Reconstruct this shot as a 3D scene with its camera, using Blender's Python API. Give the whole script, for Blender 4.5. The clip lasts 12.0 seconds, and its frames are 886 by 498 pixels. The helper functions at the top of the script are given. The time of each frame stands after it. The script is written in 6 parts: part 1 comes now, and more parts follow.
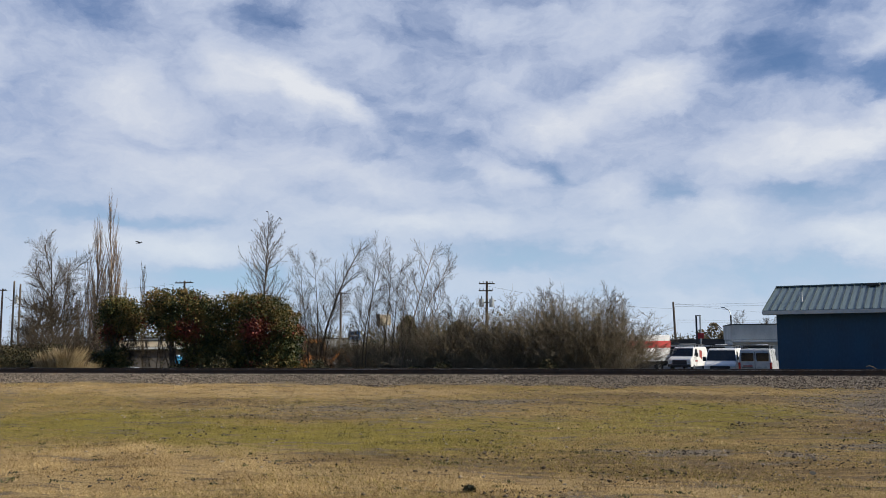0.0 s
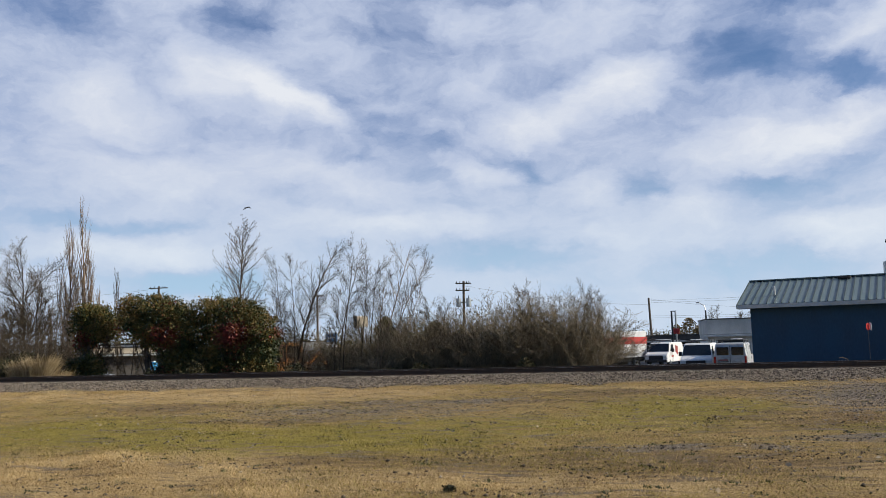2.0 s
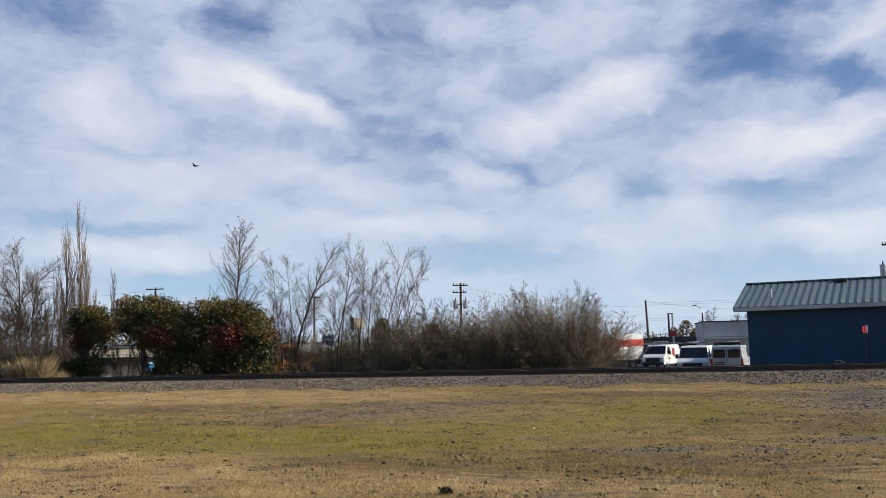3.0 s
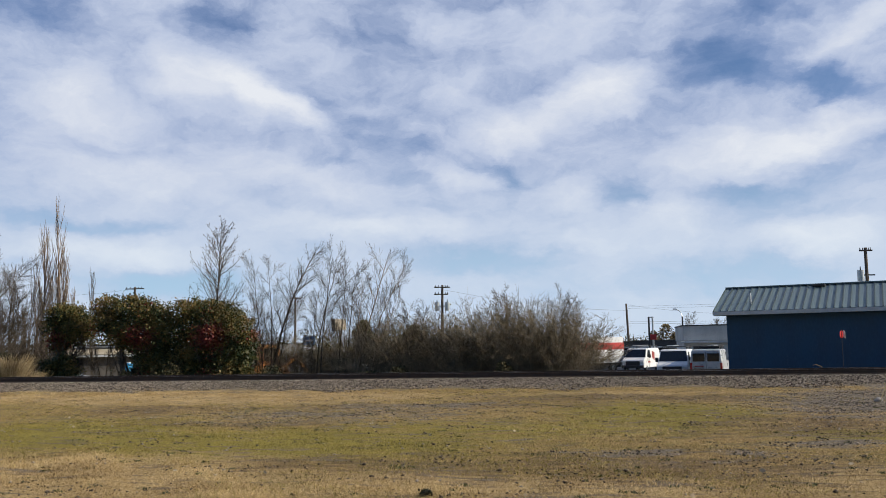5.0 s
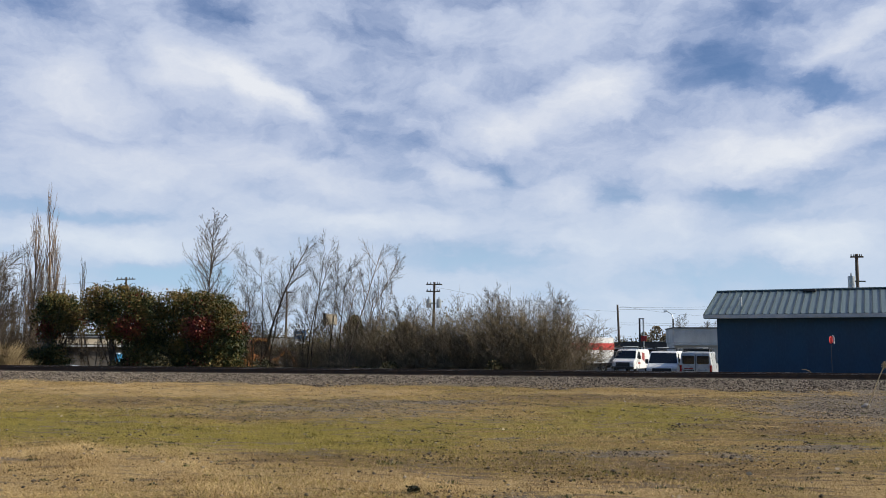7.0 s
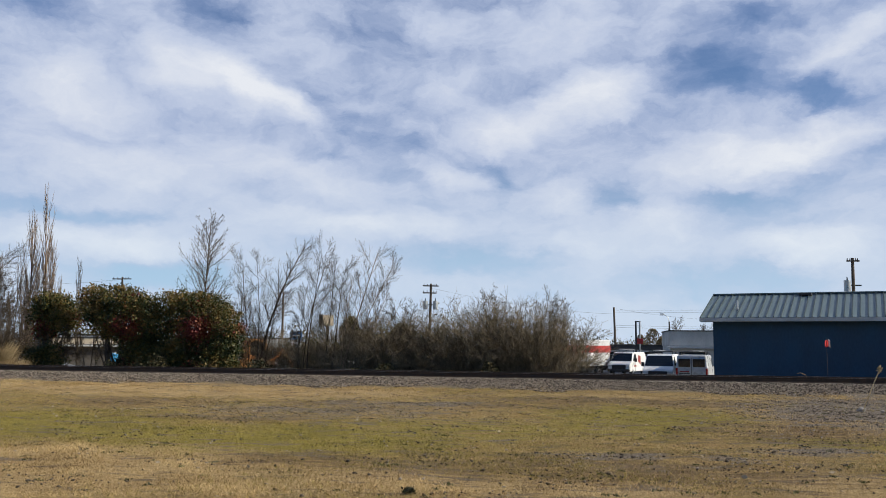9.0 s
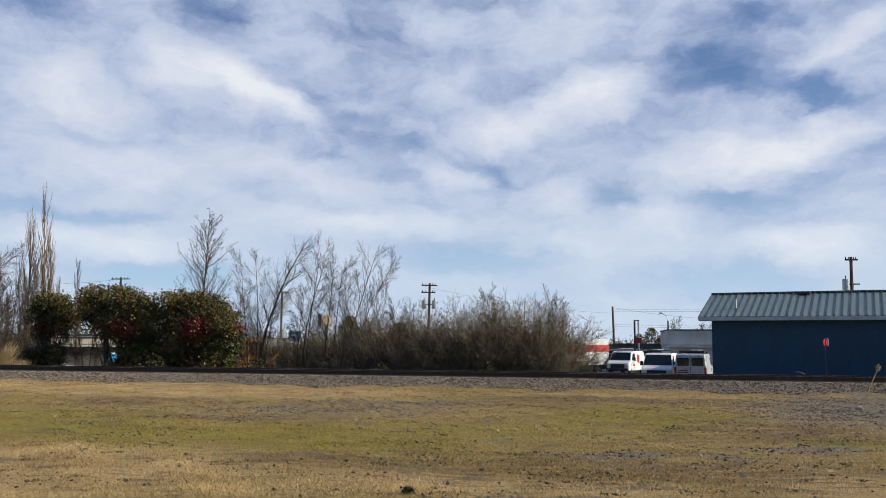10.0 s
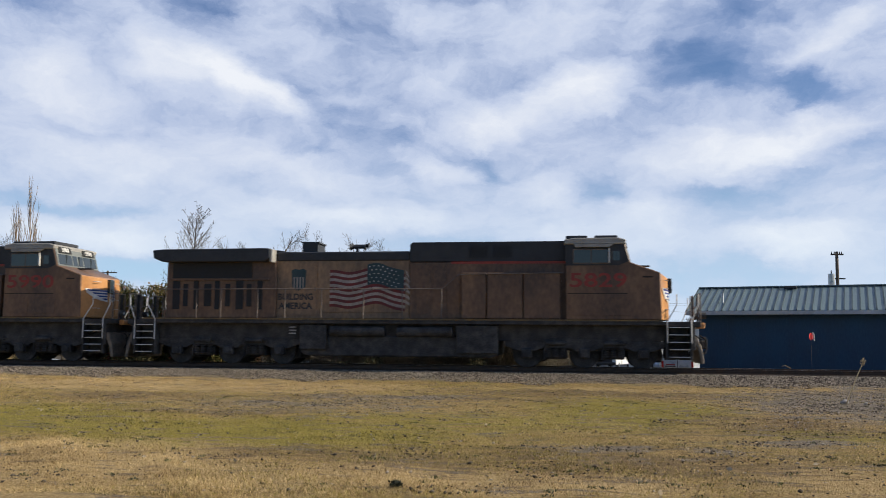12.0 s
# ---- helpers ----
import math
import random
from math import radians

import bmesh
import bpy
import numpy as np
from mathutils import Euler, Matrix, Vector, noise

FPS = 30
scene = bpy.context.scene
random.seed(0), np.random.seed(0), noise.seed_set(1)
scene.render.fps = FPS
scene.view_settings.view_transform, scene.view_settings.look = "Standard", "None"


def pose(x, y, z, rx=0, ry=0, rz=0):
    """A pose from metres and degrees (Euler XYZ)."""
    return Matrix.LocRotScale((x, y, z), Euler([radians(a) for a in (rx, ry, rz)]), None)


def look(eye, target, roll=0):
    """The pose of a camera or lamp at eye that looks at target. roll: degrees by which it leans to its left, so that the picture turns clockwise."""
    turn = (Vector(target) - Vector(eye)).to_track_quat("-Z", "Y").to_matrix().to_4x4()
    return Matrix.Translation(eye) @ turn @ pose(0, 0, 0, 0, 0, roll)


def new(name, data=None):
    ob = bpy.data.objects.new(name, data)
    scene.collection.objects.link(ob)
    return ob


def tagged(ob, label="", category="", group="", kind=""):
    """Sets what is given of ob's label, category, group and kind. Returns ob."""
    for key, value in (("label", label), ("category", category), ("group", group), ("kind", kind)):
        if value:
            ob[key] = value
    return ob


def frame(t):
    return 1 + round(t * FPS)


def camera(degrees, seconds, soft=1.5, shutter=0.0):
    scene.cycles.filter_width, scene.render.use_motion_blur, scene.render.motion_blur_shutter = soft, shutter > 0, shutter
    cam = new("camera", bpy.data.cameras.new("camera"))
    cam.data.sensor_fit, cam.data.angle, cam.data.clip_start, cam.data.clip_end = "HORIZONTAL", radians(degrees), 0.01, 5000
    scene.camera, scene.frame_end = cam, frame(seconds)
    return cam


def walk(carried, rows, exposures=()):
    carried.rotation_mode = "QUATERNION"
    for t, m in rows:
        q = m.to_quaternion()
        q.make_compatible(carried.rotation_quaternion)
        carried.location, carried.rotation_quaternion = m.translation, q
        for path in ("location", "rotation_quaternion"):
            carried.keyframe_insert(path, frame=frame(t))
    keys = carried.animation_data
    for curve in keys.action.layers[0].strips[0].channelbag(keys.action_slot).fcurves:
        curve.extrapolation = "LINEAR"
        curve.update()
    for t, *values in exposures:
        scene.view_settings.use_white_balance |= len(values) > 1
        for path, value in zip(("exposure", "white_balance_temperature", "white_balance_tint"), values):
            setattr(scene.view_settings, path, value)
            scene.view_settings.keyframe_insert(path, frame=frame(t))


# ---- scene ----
EYE = 1.6
cam = camera(54.56, 12.0, soft=0.8, shutter=0.12)
walk(cam, [
    (0.0, pose(0, 0, EYE, 96.210, 0.312, 13.494)),
    (0.5, pose(0, 0, EYE, 96.257, 0.436, 12.900)),
    (1.0, pose(0, 0, EYE, 96.322, 0.611, 12.513)),
    (1.5, pose(0, 0, EYE, 96.316, 0.969, 12.212)),
    (2.0, pose(0, 0, EYE, 96.208, 1.490, 12.015)),
    (2.5, pose(0, 0, EYE, 96.272, 1.559, 11.923)),
    (3.0, pose(0, 0, EYE, 96.331, 1.364, 11.811)),
    (5.0, pose(0, 0, EYE, 96.431, 0.972, 10.561)),
    (5.5, pose(0, 0, EYE, 96.340, 0.318, 10.395)),
    (6.0, pose(0, 0, EYE, 96.287, 0.005, 10.225)),
    (6.5, pose(0, 0, EYE, 96.256, -0.111, 10.087)),
    (7.0, pose(0, 0, EYE, 96.238, -0.238, 9.950)),
    (9.0, pose(0, 0, EYE, 96.348, -0.551, 9.703)),
    (9.5, pose(0, 0, EYE, 96.371, -0.517, 9.679)),
    (10.0, pose(0, 0, EYE, 96.315, -0.447, 9.625)),
    (10.5, pose(0, 0, EYE, 96.197, -0.416, 9.441)),
    (11.0, pose(0, 0, EYE, 96.078, -0.433, 9.148)),
    (11.5, pose(0, 0, EYE, 95.984, -0.559, 8.899)),
    (12.0, pose(0, 0, EYE, 95.928, -0.461, 8.845)),
], exposures=[(0.0, -0.09), (1.0, -0.02), (10.4, 0.0), (11.6, 0.10), (12.0, 0.10)])

# ---- light: low winter sun beyond the track and to the east of it, thin broken cloud ----
SUN_AZ, SUN_EL = 88.0, 27.5     # degrees clockwise from +Y, and above the horizon
SUN_DIR = Vector((math.sin(radians(SUN_AZ)) * math.cos(radians(SUN_EL)),
                  math.cos(radians(SUN_AZ)) * math.cos(radians(SUN_EL)), math.sin(radians(SUN_EL))))
sun = new("sun", bpy.data.lights.new("sun", "SUN"))
sun.data.energy, sun.data.angle, sun.data.color = 5.0, radians(0.6), (1.0, 0.915, 0.75)
sun.matrix_world = look(SUN_DIR * 100, (0, 0, 0))


def sky_world():
    """Blue sky with bands and banks of thin cloud, brighter towards the sun."""
    world = bpy.data.worlds.new("sky")
    scene.world = world
    world.use_nodes = True
    nt = world.node_tree
    nt.nodes.clear()
    N, L = nt.nodes.new, nt.links.new

    def math_node(op, a, b=None, c=None, clamp=False):
        n = N("ShaderNodeMath")
        n.operation, n.use_clamp = op, clamp
        for i, v in enumerate((a, b, c)):
            if v is None:
                continue
            if isinstance(v, (int, float)):
                n.inputs[i].default_value = v
            else:
                L(v, n.inputs[i])
        return n.outputs[0]

    co = N("ShaderNodeTexCoord").outputs["Generated"]
    sep = N("ShaderNodeSeparateXYZ")
    L(co, sep.inputs[0])
    az = math_node("ARCTAN2", sep.outputs[0], sep.outputs[1])
    el = math_node("ARCSINE", sep.outputs[2])
    flat = N("ShaderNodeCombineXYZ")
    L(az, flat.inputs[0]), L(el, flat.inputs[1])

    # ragged edges: the cloud map is bent by two noises
    def noise_at(vec, scale, stretch, detail, rough, seed):
        m = N("ShaderNodeMapping")
        m.inputs["Scale"].default_value = stretch
        m.inputs["Location"].default_value = (seed, seed * 0.7, seed * 0.3)
        L(vec, m.inputs[0])
        t = N("ShaderNodeTexNoise")
        t.inputs["Scale"].default_value, t.inputs["Detail"].default_value, t.inputs["Roughness"].default_value = scale, detail, rough
        L(m.outputs[0], t.inputs["Vector"])
        return t

    bend = noise_at(flat.outputs[0], 7.0, (1.0, 1.7, 1.0), 7.0, 0.6, 3.1)
    off = N("ShaderNodeVectorMath")
    off.operation = "MULTIPLY_ADD"
    L(bend.outputs["Color"], off.inputs[0])
    off.inputs[1].default_value = (0.13, 0.085, 0)
    L(flat.outputs[0], off.inputs[2])
    bent = N("ShaderNodeVectorMath")
    bent.operation = "SUBTRACT"
    L(off.outputs[0], bent.inputs[0])
    bent.inputs[1].default_value = (0.065, 0.0425, 0)
    vec = bent.outputs[0]

    # banks of cloud (+) and gaps of blue (-): azimuth, elevation, half width, half height, tilt (degrees), weight
    banks = HIGH_CLOUD + LOW_CLOUD + BLUE_GAPS
    total = None
    for a, e, w, h, tilt, weight in banks:
        m = N("ShaderNodeMapping")
        m.vector_type = "TEXTURE"
        m.inputs["Location"].default_value = (radians(a), radians(e), 0)
        m.inputs["Rotation"].default_value = (0, 0, radians(tilt))
        m.inputs["Scale"].default_value = (radians(w), radians(h), 1)
        L(vec, m.inputs[0])
        g = N("ShaderNodeTexGradient")
        g.gradient_type = "SPHERICAL"
        L(m.outputs[0], g.inputs[0])
        s = N("ShaderNodeMapRange")
        s.interpolation_type = "SMOOTHSTEP"
        s.inputs["From Max"].default_value = 0.9
        L(g.outputs["Fac"], s.inputs[0])
        total = math_node("MULTIPLY_ADD", s.outputs[0], weight, total if total else 0.0)
    wisps = noise_at(vec, 9.0, (1.0, 2.4, 1.0), 8.0, 0.62, 8.4)
    billow = noise_at(vec, 3.4, (1.0, 1.8, 1.0), 3.0, 0.5, 1.9)
    d = math_node("MULTIPLY_ADD", wisps.outputs["Fac"], 0.62, total)
    d = math_node("MULTIPLY_ADD", billow.outputs["Fac"], 0.35, d)
    puff = noise_at(vec, 15.0, (1.0, 1.35, 1.0), 7.0, 0.6, 4.7)
    d = math_node("MULTIPLY_ADD", puff.outputs["Fac"], 0.46, d)
    d = math_node("ADD", d, -0.23)
    # the cloud thins out to clear blue sky on the other side of the field
    front = N("ShaderNodeMapRange")
    front.interpolation_type = "SMOOTHSTEP"
    for i, v in enumerate((-0.05, 0.5, -0.9, 0.0), 1):
        front.inputs[i].default_value = v
    L(sep.outputs[1], front.inputs[0])
    d = math_node("ADD", d, front.outputs[0])
    # haze towards the horizon
    haze = N("ShaderNodeMapRange")
    haze.interpolation_type = "SMOOTHSTEP"
    for i, v in enumerate((0.0, 0.24, 1.0, 0.0), 1):
        haze.inputs[i].default_value = v
    L(sep.outputs[2], haze.inputs[0])
    facing = N("ShaderNodeMapRange")
    facing.interpolation_type = "SMOOTHSTEP"
    for i, v in enumerate((-0.3, 0.5, 0.15, 1.0), 1):
        facing.inputs[i].default_value = v
    L(sep.outputs[1], facing.inputs[0])
    haze_fac = math_node("MULTIPLY", haze.outputs[0], facing.outputs[0])
    ramp = N("ShaderNodeValToRGB")
    els = ramp.color_ramp.elements
    els[0].position, els[0].color = 0.25, (0.36, 0.45, 0.68, 1)
    els[1].position, els[1].color = 1.0, (0.80, 0.83, 0.89, 1)
    mid = els.new(0.60)
    mid.color = (0.54, 0.61, 0.77, 1)
    L(d, ramp.inputs[0])
    lit = N("ShaderNodeMix")
    lit.data_type = "RGBA"
    L(math_node("MULTIPLY", haze_fac, 0.30), lit.inputs["Factor"])
    L(ramp.outputs[0], lit.inputs[6])
    lit.inputs[7].default_value = (0.72, 0.80, 0.89, 1)
    cover = N("ShaderNodeMapRange")
    cover.interpolation_type = "SMOOTHSTEP"
    cover.inputs["From Min"].default_value, cover.inputs["From Max"].default_value = 0.02, 0.62
    L(math_node("MULTIPLY_ADD", haze_fac, 0.05, d), cover.inputs[0])

    sky = N("ShaderNodeTexSky")
    sky.sky_type, sky.sun_disc = "NISHITA", False
    sky.sun_elevation, sky.sun_rotation = radians(SUN_EL), radians(SUN_AZ)
    sky.ozone_density = 1.6
    blue = N("ShaderNodeVectorMath")
    blue.operation = "MULTIPLY"
    L(sky.outputs[0], blue.inputs[0])
    blue.inputs[1].default_value = (0.066, 0.080, 0.104)
    mix = N("ShaderNodeMix")
    mix.data_type = "RGBA"
    L(cover.outputs[0], mix.inputs["Factor"])
    low = N("ShaderNodeMix")
    low.data_type = "RGBA"
    L(math_node("MULTIPLY", haze_fac, 0.9), low.inputs["Factor"])
    L(blue.outputs[0], low.inputs[6])
    low.inputs[7].default_value = (0.33, 0.56, 0.82, 1)
    L(low.outputs[2], mix.inputs[6]), L(lit.outputs[2], mix.inputs[7])
    bg = N("ShaderNodeBackground")
    air = N("ShaderNodeMix")
    air.data_type = "RGBA"
    L(math_node("MULTIPLY", haze_fac, 0.42), air.inputs["Factor"])
    L(mix.outputs[2], air.inputs[6])
    air.inputs[7].default_value = (0.60, 0.75, 0.89, 1)
    L(air.outputs[2], bg.inputs[0])
    bg.inputs[1].default_value = 1.0
    L(bg.outputs[0], N("ShaderNodeOutputWorld").inputs[0])


HIGH_CLOUD = [
    (-34.3, 15.0, 7.0, 3.0, -8, 0.28), (-25.1, 16.5, 7.0, 2.6, -10, 0.29), (-22.8, 17.0, 4.0, 2.0, -20, 0.34), (-20.5, 15.4, 3.2, 1.5, -25, 0.22),
    (0.8, 16.3, 5.0, 2.4, 5, 0.42), (-5.2, 14.6, 6.0, 2.4, 10, 0.34), (8.9, 11.9, 7.0, 2.5, 4, 0.40), (14.8, 12.6, 5.5, 2.0, 12, 0.38),
    (16.5, 18.4, 5.0, 1.2, 20, 0.24), (-5.0, 20.6, 9.0, 2.2, 0, 0.14),
]
LOW_CLOUD = [
    (-23.2, 11.9, 5.0, 2.0, -8, 0.20), (-29.5, 10.8, 10.0, 2.4, -6, 0.24), (-17.0, 10.5, 8.0, 2.0, -10, 0.28), (-9.6, 11.3, 4.0, 1.3, -8, 0.26),
    (-2.4, 9.9, 4.5, 1.5, -6, 0.26), (-31.6, 6.2, 9.0, 1.5, -3, 0.34), (14.3, 6.3, 7.0, 1.9, 2, 0.44), (5.0, 8.0, 5.0, 1.5, 0, 0.24),
    (-15.0, 7.8, 11.0, 1.6, -3, 0.28), (2.0, 6.6, 9.0, 1.4, 0, 0.16),
]
BLUE_GAPS = [
    (8.4, 17.4, 5.2, 2.6, -10, -0.36), (14.7, 15.4, 5.5, 1.6, -14, -0.34), (10.5, 20.4, 6.0, 1.6, -5, -0.22), (-15.2, 14.2, 5.0, 1.8, -22, -0.12),
    (-11.2, 12.7, 4.5, 1.2, -20, -0.11), (-25.7, 20.6, 5.5, 2.0, 0, -0.30), (-17.8, 20.4, 4.0, 1.6, -10, -0.12), (-33.0, 8.2, 9.0, 0.9, -3, -0.28),
    (-6.6, 12.2, 3.0, 1.4, -40, -0.16), (1.9, 9.4, 2.6, 2.2, 30, -0.22), (-28.5, 4.1, 9.0, 1.6, 1, -0.46), (-7.3, 5.6, 10.0, 1.4, 0, -0.28),
    (8.0, 4.2, 12.0, 1.5, 0, -0.22), (11.0, 9.3, 5.0, 1.0, -8, -0.18), (-33.0, 12.6, 4.0, 1.0, -5, -0.14), (-36.0, 20.3, 7.0, 2.0, 0, -0.18),
]
sky_world()


# ---- materials ----
def ramp_of(nt, fac, stops):
    r = nt.nodes.new("ShaderNodeValToRGB")
    els = r.color_ramp.elements
    for i, (p, c) in enumerate(stops):
        e = els[i] if i < 2 else els.new(p)
        e.position, e.color = p, (*c, 1)
    nt.links.new(fac, r.inputs[0])
    return r.outputs[0]


def mat(name, colors, rough=0.7, metal=0.0, fine=30.0, coarse=3.0, bump=0.3, piece=0.0, island=False, spec=0.5,
        depth=0.01, streak=0.0, rough_var=0.15):
    """A surface with colour grain at two scales, relief, and some change from piece to piece."""
    m = bpy.data.materials.new(name)
    m.use_nodes = True
    nt = m.node_tree
    N, L = nt.nodes.new, nt.links.new
    b = nt.nodes["Principled BSDF"]
    co = N("ShaderNodeTexCoord").outputs["Object"]
    if streak:
        mp = N("ShaderNodeMapping")
        mp.inputs["Scale"].default_value = (1, 1, 1 / streak)
        L(co, mp.inputs[0])
        co = mp.outputs[0]
    n1, n2 = N("ShaderNodeTexNoise"), N("ShaderNodeTexNoise")
    for n, s, d in ((n1, coarse, 4.0), (n2, fine, 3.0)):
        n.inputs["Scale"].default_value, n.inputs["Detail"].default_value = s, d
        L(co, n.inputs["Vector"])
    mixf = N("ShaderNodeMath")
    mixf.operation = "MULTIPLY_ADD"
    L(n2.outputs["Fac"], mixf.inputs[0])
    mixf.inputs[1].default_value = 0.45
    L(n1.outputs["Fac"], mixf.inputs[2])
    fac = N("ShaderNodeMath")
    fac.operation = "SUBTRACT"
    L(mixf.outputs[0], fac.inputs[0])
    fac.inputs[1].default_value = 0.225
    out = fac.outputs[0]
    if piece:
        rnd = N("ShaderNodeNewGeometry").outputs["Random Per Island"] if island else N("ShaderNodeObjectInfo").outputs["Random"]
        sh = N("ShaderNodeMath")
        sh.operation = "MULTIPLY_ADD"
        L(rnd, sh.inputs[0])
        sh.inputs[1].default_value = piece
        L(out, sh.inputs[2])
        s2 = N("ShaderNodeMath")
        s2.operation = "SUBTRACT"
        L(sh.outputs[0], s2.inputs[0])
        s2.inputs[1].default_value = piece / 2
        out = s2.outputs[0]
    k = len(colors)
    stops = [(0.32 + 0.36 * i / max(1, k - 1), c) for i, c in enumerate(colors)]
    L(ramp_of(nt, out, stops if k > 1 else stops * 2), b.inputs["Base Color"])
    mr = N("ShaderNodeMapRange")
    mr.inputs["From Min"].default_value, mr.inputs["From Max"].default_value = 0.3, 0.7
    mr.inputs["To Min"].default_value, mr.inputs["To Max"].default_value = max(0.02, rough - rough_var), min(1, rough + rough_var)
    L(n1.outputs["Fac"], mr.inputs[0])
    L(mr.outputs[0], b.inputs["Roughness"])
    b.inputs["Metallic"].default_value = metal
    b.inputs["Specular IOR Level"].default_value = spec
    if bump:
        bp = N("ShaderNodeBump")
        bp.inputs["Strength"].default_value, bp.inputs["Distance"].default_value = bump, depth
        L(n2.outputs["Fac"], bp.inputs["Height"])
        L(bp.outputs[0], b.inputs["Normal"])
    return m


def glow_mat(name, color, strength):
    m = bpy.data.materials.new(name)
    m.use_nodes = True
    b = m.node_tree.nodes["Principled BSDF"]
    b.inputs["Emission Color"].default_value = (*color, 1)
    b.inputs["Emission Strength"].default_value = strength
    b.inputs["Base Color"].default_value = (*color, 1)
    return m


def glass_mat(name, color, rough=0.06):
    """Dark vehicle glass: glossy, seen from outside with a dark inside."""
    m = bpy.data.materials.new(name)
    m.use_nodes = True
    nt = m.node_tree
    b = nt.nodes["Principled BSDF"]
    b.inputs["Base Color"].default_value = (*color, 1)
    b.inputs["Roughness"].default_value = rough
    b.inputs["IOR"].default_value = 1.5
    b.inputs["Coat Weight"].default_value = 0.6
    return m


# ---- mesh helpers ----
def part(name, bm, material, parent, label="", kind="", smooth=False):
    """Links a bmesh as one mesh object under a thing or a part."""
    me = bpy.data.meshes.new(name)
    bm.to_mesh(me)
    bm.free()
    if smooth:
        for p in me.polygons:
            p.use_smooth = True
    for m in material if isinstance(material, (list, tuple)) else (material,):
        me.materials.append(m)
    ob = new(name, me)
    if parent:
        ob.parent = parent
    return tagged(ob, label=label, kind=kind)


def thing(name, m, label, category, group="", kind=""):
    ob = new(name)
    ob.empty_display_size = 0.2
    ob.matrix_world = m
    return tagged(ob, label, category, group, kind)


def box(bm, x0, x1, y0, y1, z0, z1, bevel=0.0, mi=0):
    """A box with bevelled edges, added to bm."""
    r = bmesh.ops.create_cube(bm, size=1.0, matrix=Matrix.LocRotScale(
        ((x0 + x1) / 2, (y0 + y1) / 2, (z0 + z1) / 2), None, (abs(x1 - x0), abs(y1 - y0), abs(z1 - z0))))
    vs = r["verts"]
    fs = list({f for v in vs for f in v.link_faces})
    for f in fs:
        f.material_index = mi
    if bevel:
        es = list({e for v in vs for e in v.link_edges})
        bmesh.ops.bevel(bm, geom=es, offset=bevel, segments=1, profile=0.6, affect="EDGES")
    return bm


def bx(x0, x1, y0, y1, z0, z1, bevel=0.0):
    return box(bmesh.new(), x0, x1, y0, y1, z0, z1, bevel)


def prism(bm, pts, y0, y1, mi=0, bevel=0.0):
    """A solid with the outline pts in x and z, from y0 to y1."""
    a = [bm.verts.new((x, y0, z)) for x, z in pts]
    b = [bm.verts.new((x, y1, z)) for x, z in pts]
    n = len(pts)
    fs = [bm.faces.new(a), bm.faces.new(b[::-1])]
    fs += [bm.faces.new((a[i], b[i], b[(i + 1) % n], a[(i + 1) % n])) for i in range(n)]
    for f in fs:
        f.material_index = mi
    bmesh.ops.recalc_face_normals(bm, faces=fs)
    if bevel:
        es = list({e for f in fs for e in f.edges})
        bmesh.ops.bevel(bm, geom=es, offset=bevel, segments=1, profile=0.6, affect="EDGES")
    return bm


def tube(bm, p, q, r0, r1=None, sides=6, cap=True):
    """A round bar from p to q."""
    p, q = Vector(p), Vector(q)
    d = q - p
    r1 = r0 if r1 is None else r1
    m = Matrix.Translation((p + q) / 2) @ d.to_track_quat("Z", "Y").to_matrix().to_4x4()
    bmesh.ops.create_cone(bm, cap_ends=cap, segments=sides, radius1=r0, radius2=max(r1, 1e-4), depth=d.length, matrix=m)
    return bm


def pipe(bm, pts, r, sides=6):
    pts = [Vector(p) for p in pts]
    u, old = None, None
    for i, p in enumerate(pts):
        d = (pts[min(i + 1, len(pts) - 1)] - pts[max(i - 1, 0)]).normalized()
        if u is None:
            u = d.orthogonal().normalized()
        u = (u - d * u.dot(d)).normalized()
        w = d.cross(u)
        ring = [bm.verts.new(p + (u * math.cos(a) + w * math.sin(a)) * r) for a in [k * 2 * math.pi / sides for k in range(sides)]]
        if old:
            for k in range(sides):
                bm.faces.new((old[k], old[(k + 1) % sides], ring[(k + 1) % sides], ring[k]))
        else:
            bm.faces.new(ring[::-1])
        old = ring
    bm.faces.new(old)
    return bm


def soup(name, verts, faces, materials, parent=None, smooth=False, mats=None):
    """One mesh from arrays of verts and of faces of one size."""
    verts, faces = np.asarray(verts, np.float32), np.asarray(faces, np.int32)
    me = bpy.data.meshes.new(name)
    k = faces.shape[1]
    me.vertices.add(len(verts))
    me.vertices.foreach_set("co", verts.ravel())
    me.loops.add(faces.size)
    me.loops.foreach_set("vertex_index", faces.ravel())
    me.polygons.add(len(faces))
    me.polygons.foreach_set("loop_start", np.arange(0, faces.size, k, dtype=np.int32))
    if mats is not None:
        me.polygons.foreach_set("material_index", np.asarray(mats, np.int32))
    if smooth:
        me.polygons.foreach_set("use_smooth", np.ones(len(faces), bool))
    me.update(calc_edges=True)
    me.validate()
    for m in materials if isinstance(materials, (list, tuple)) else (materials,):
        me.materials.append(m)
    ob = new(name, me)
    if parent:
        ob.parent = parent
    return ob


TRACK_Y, RAIL_Z = 33.2, 0.56


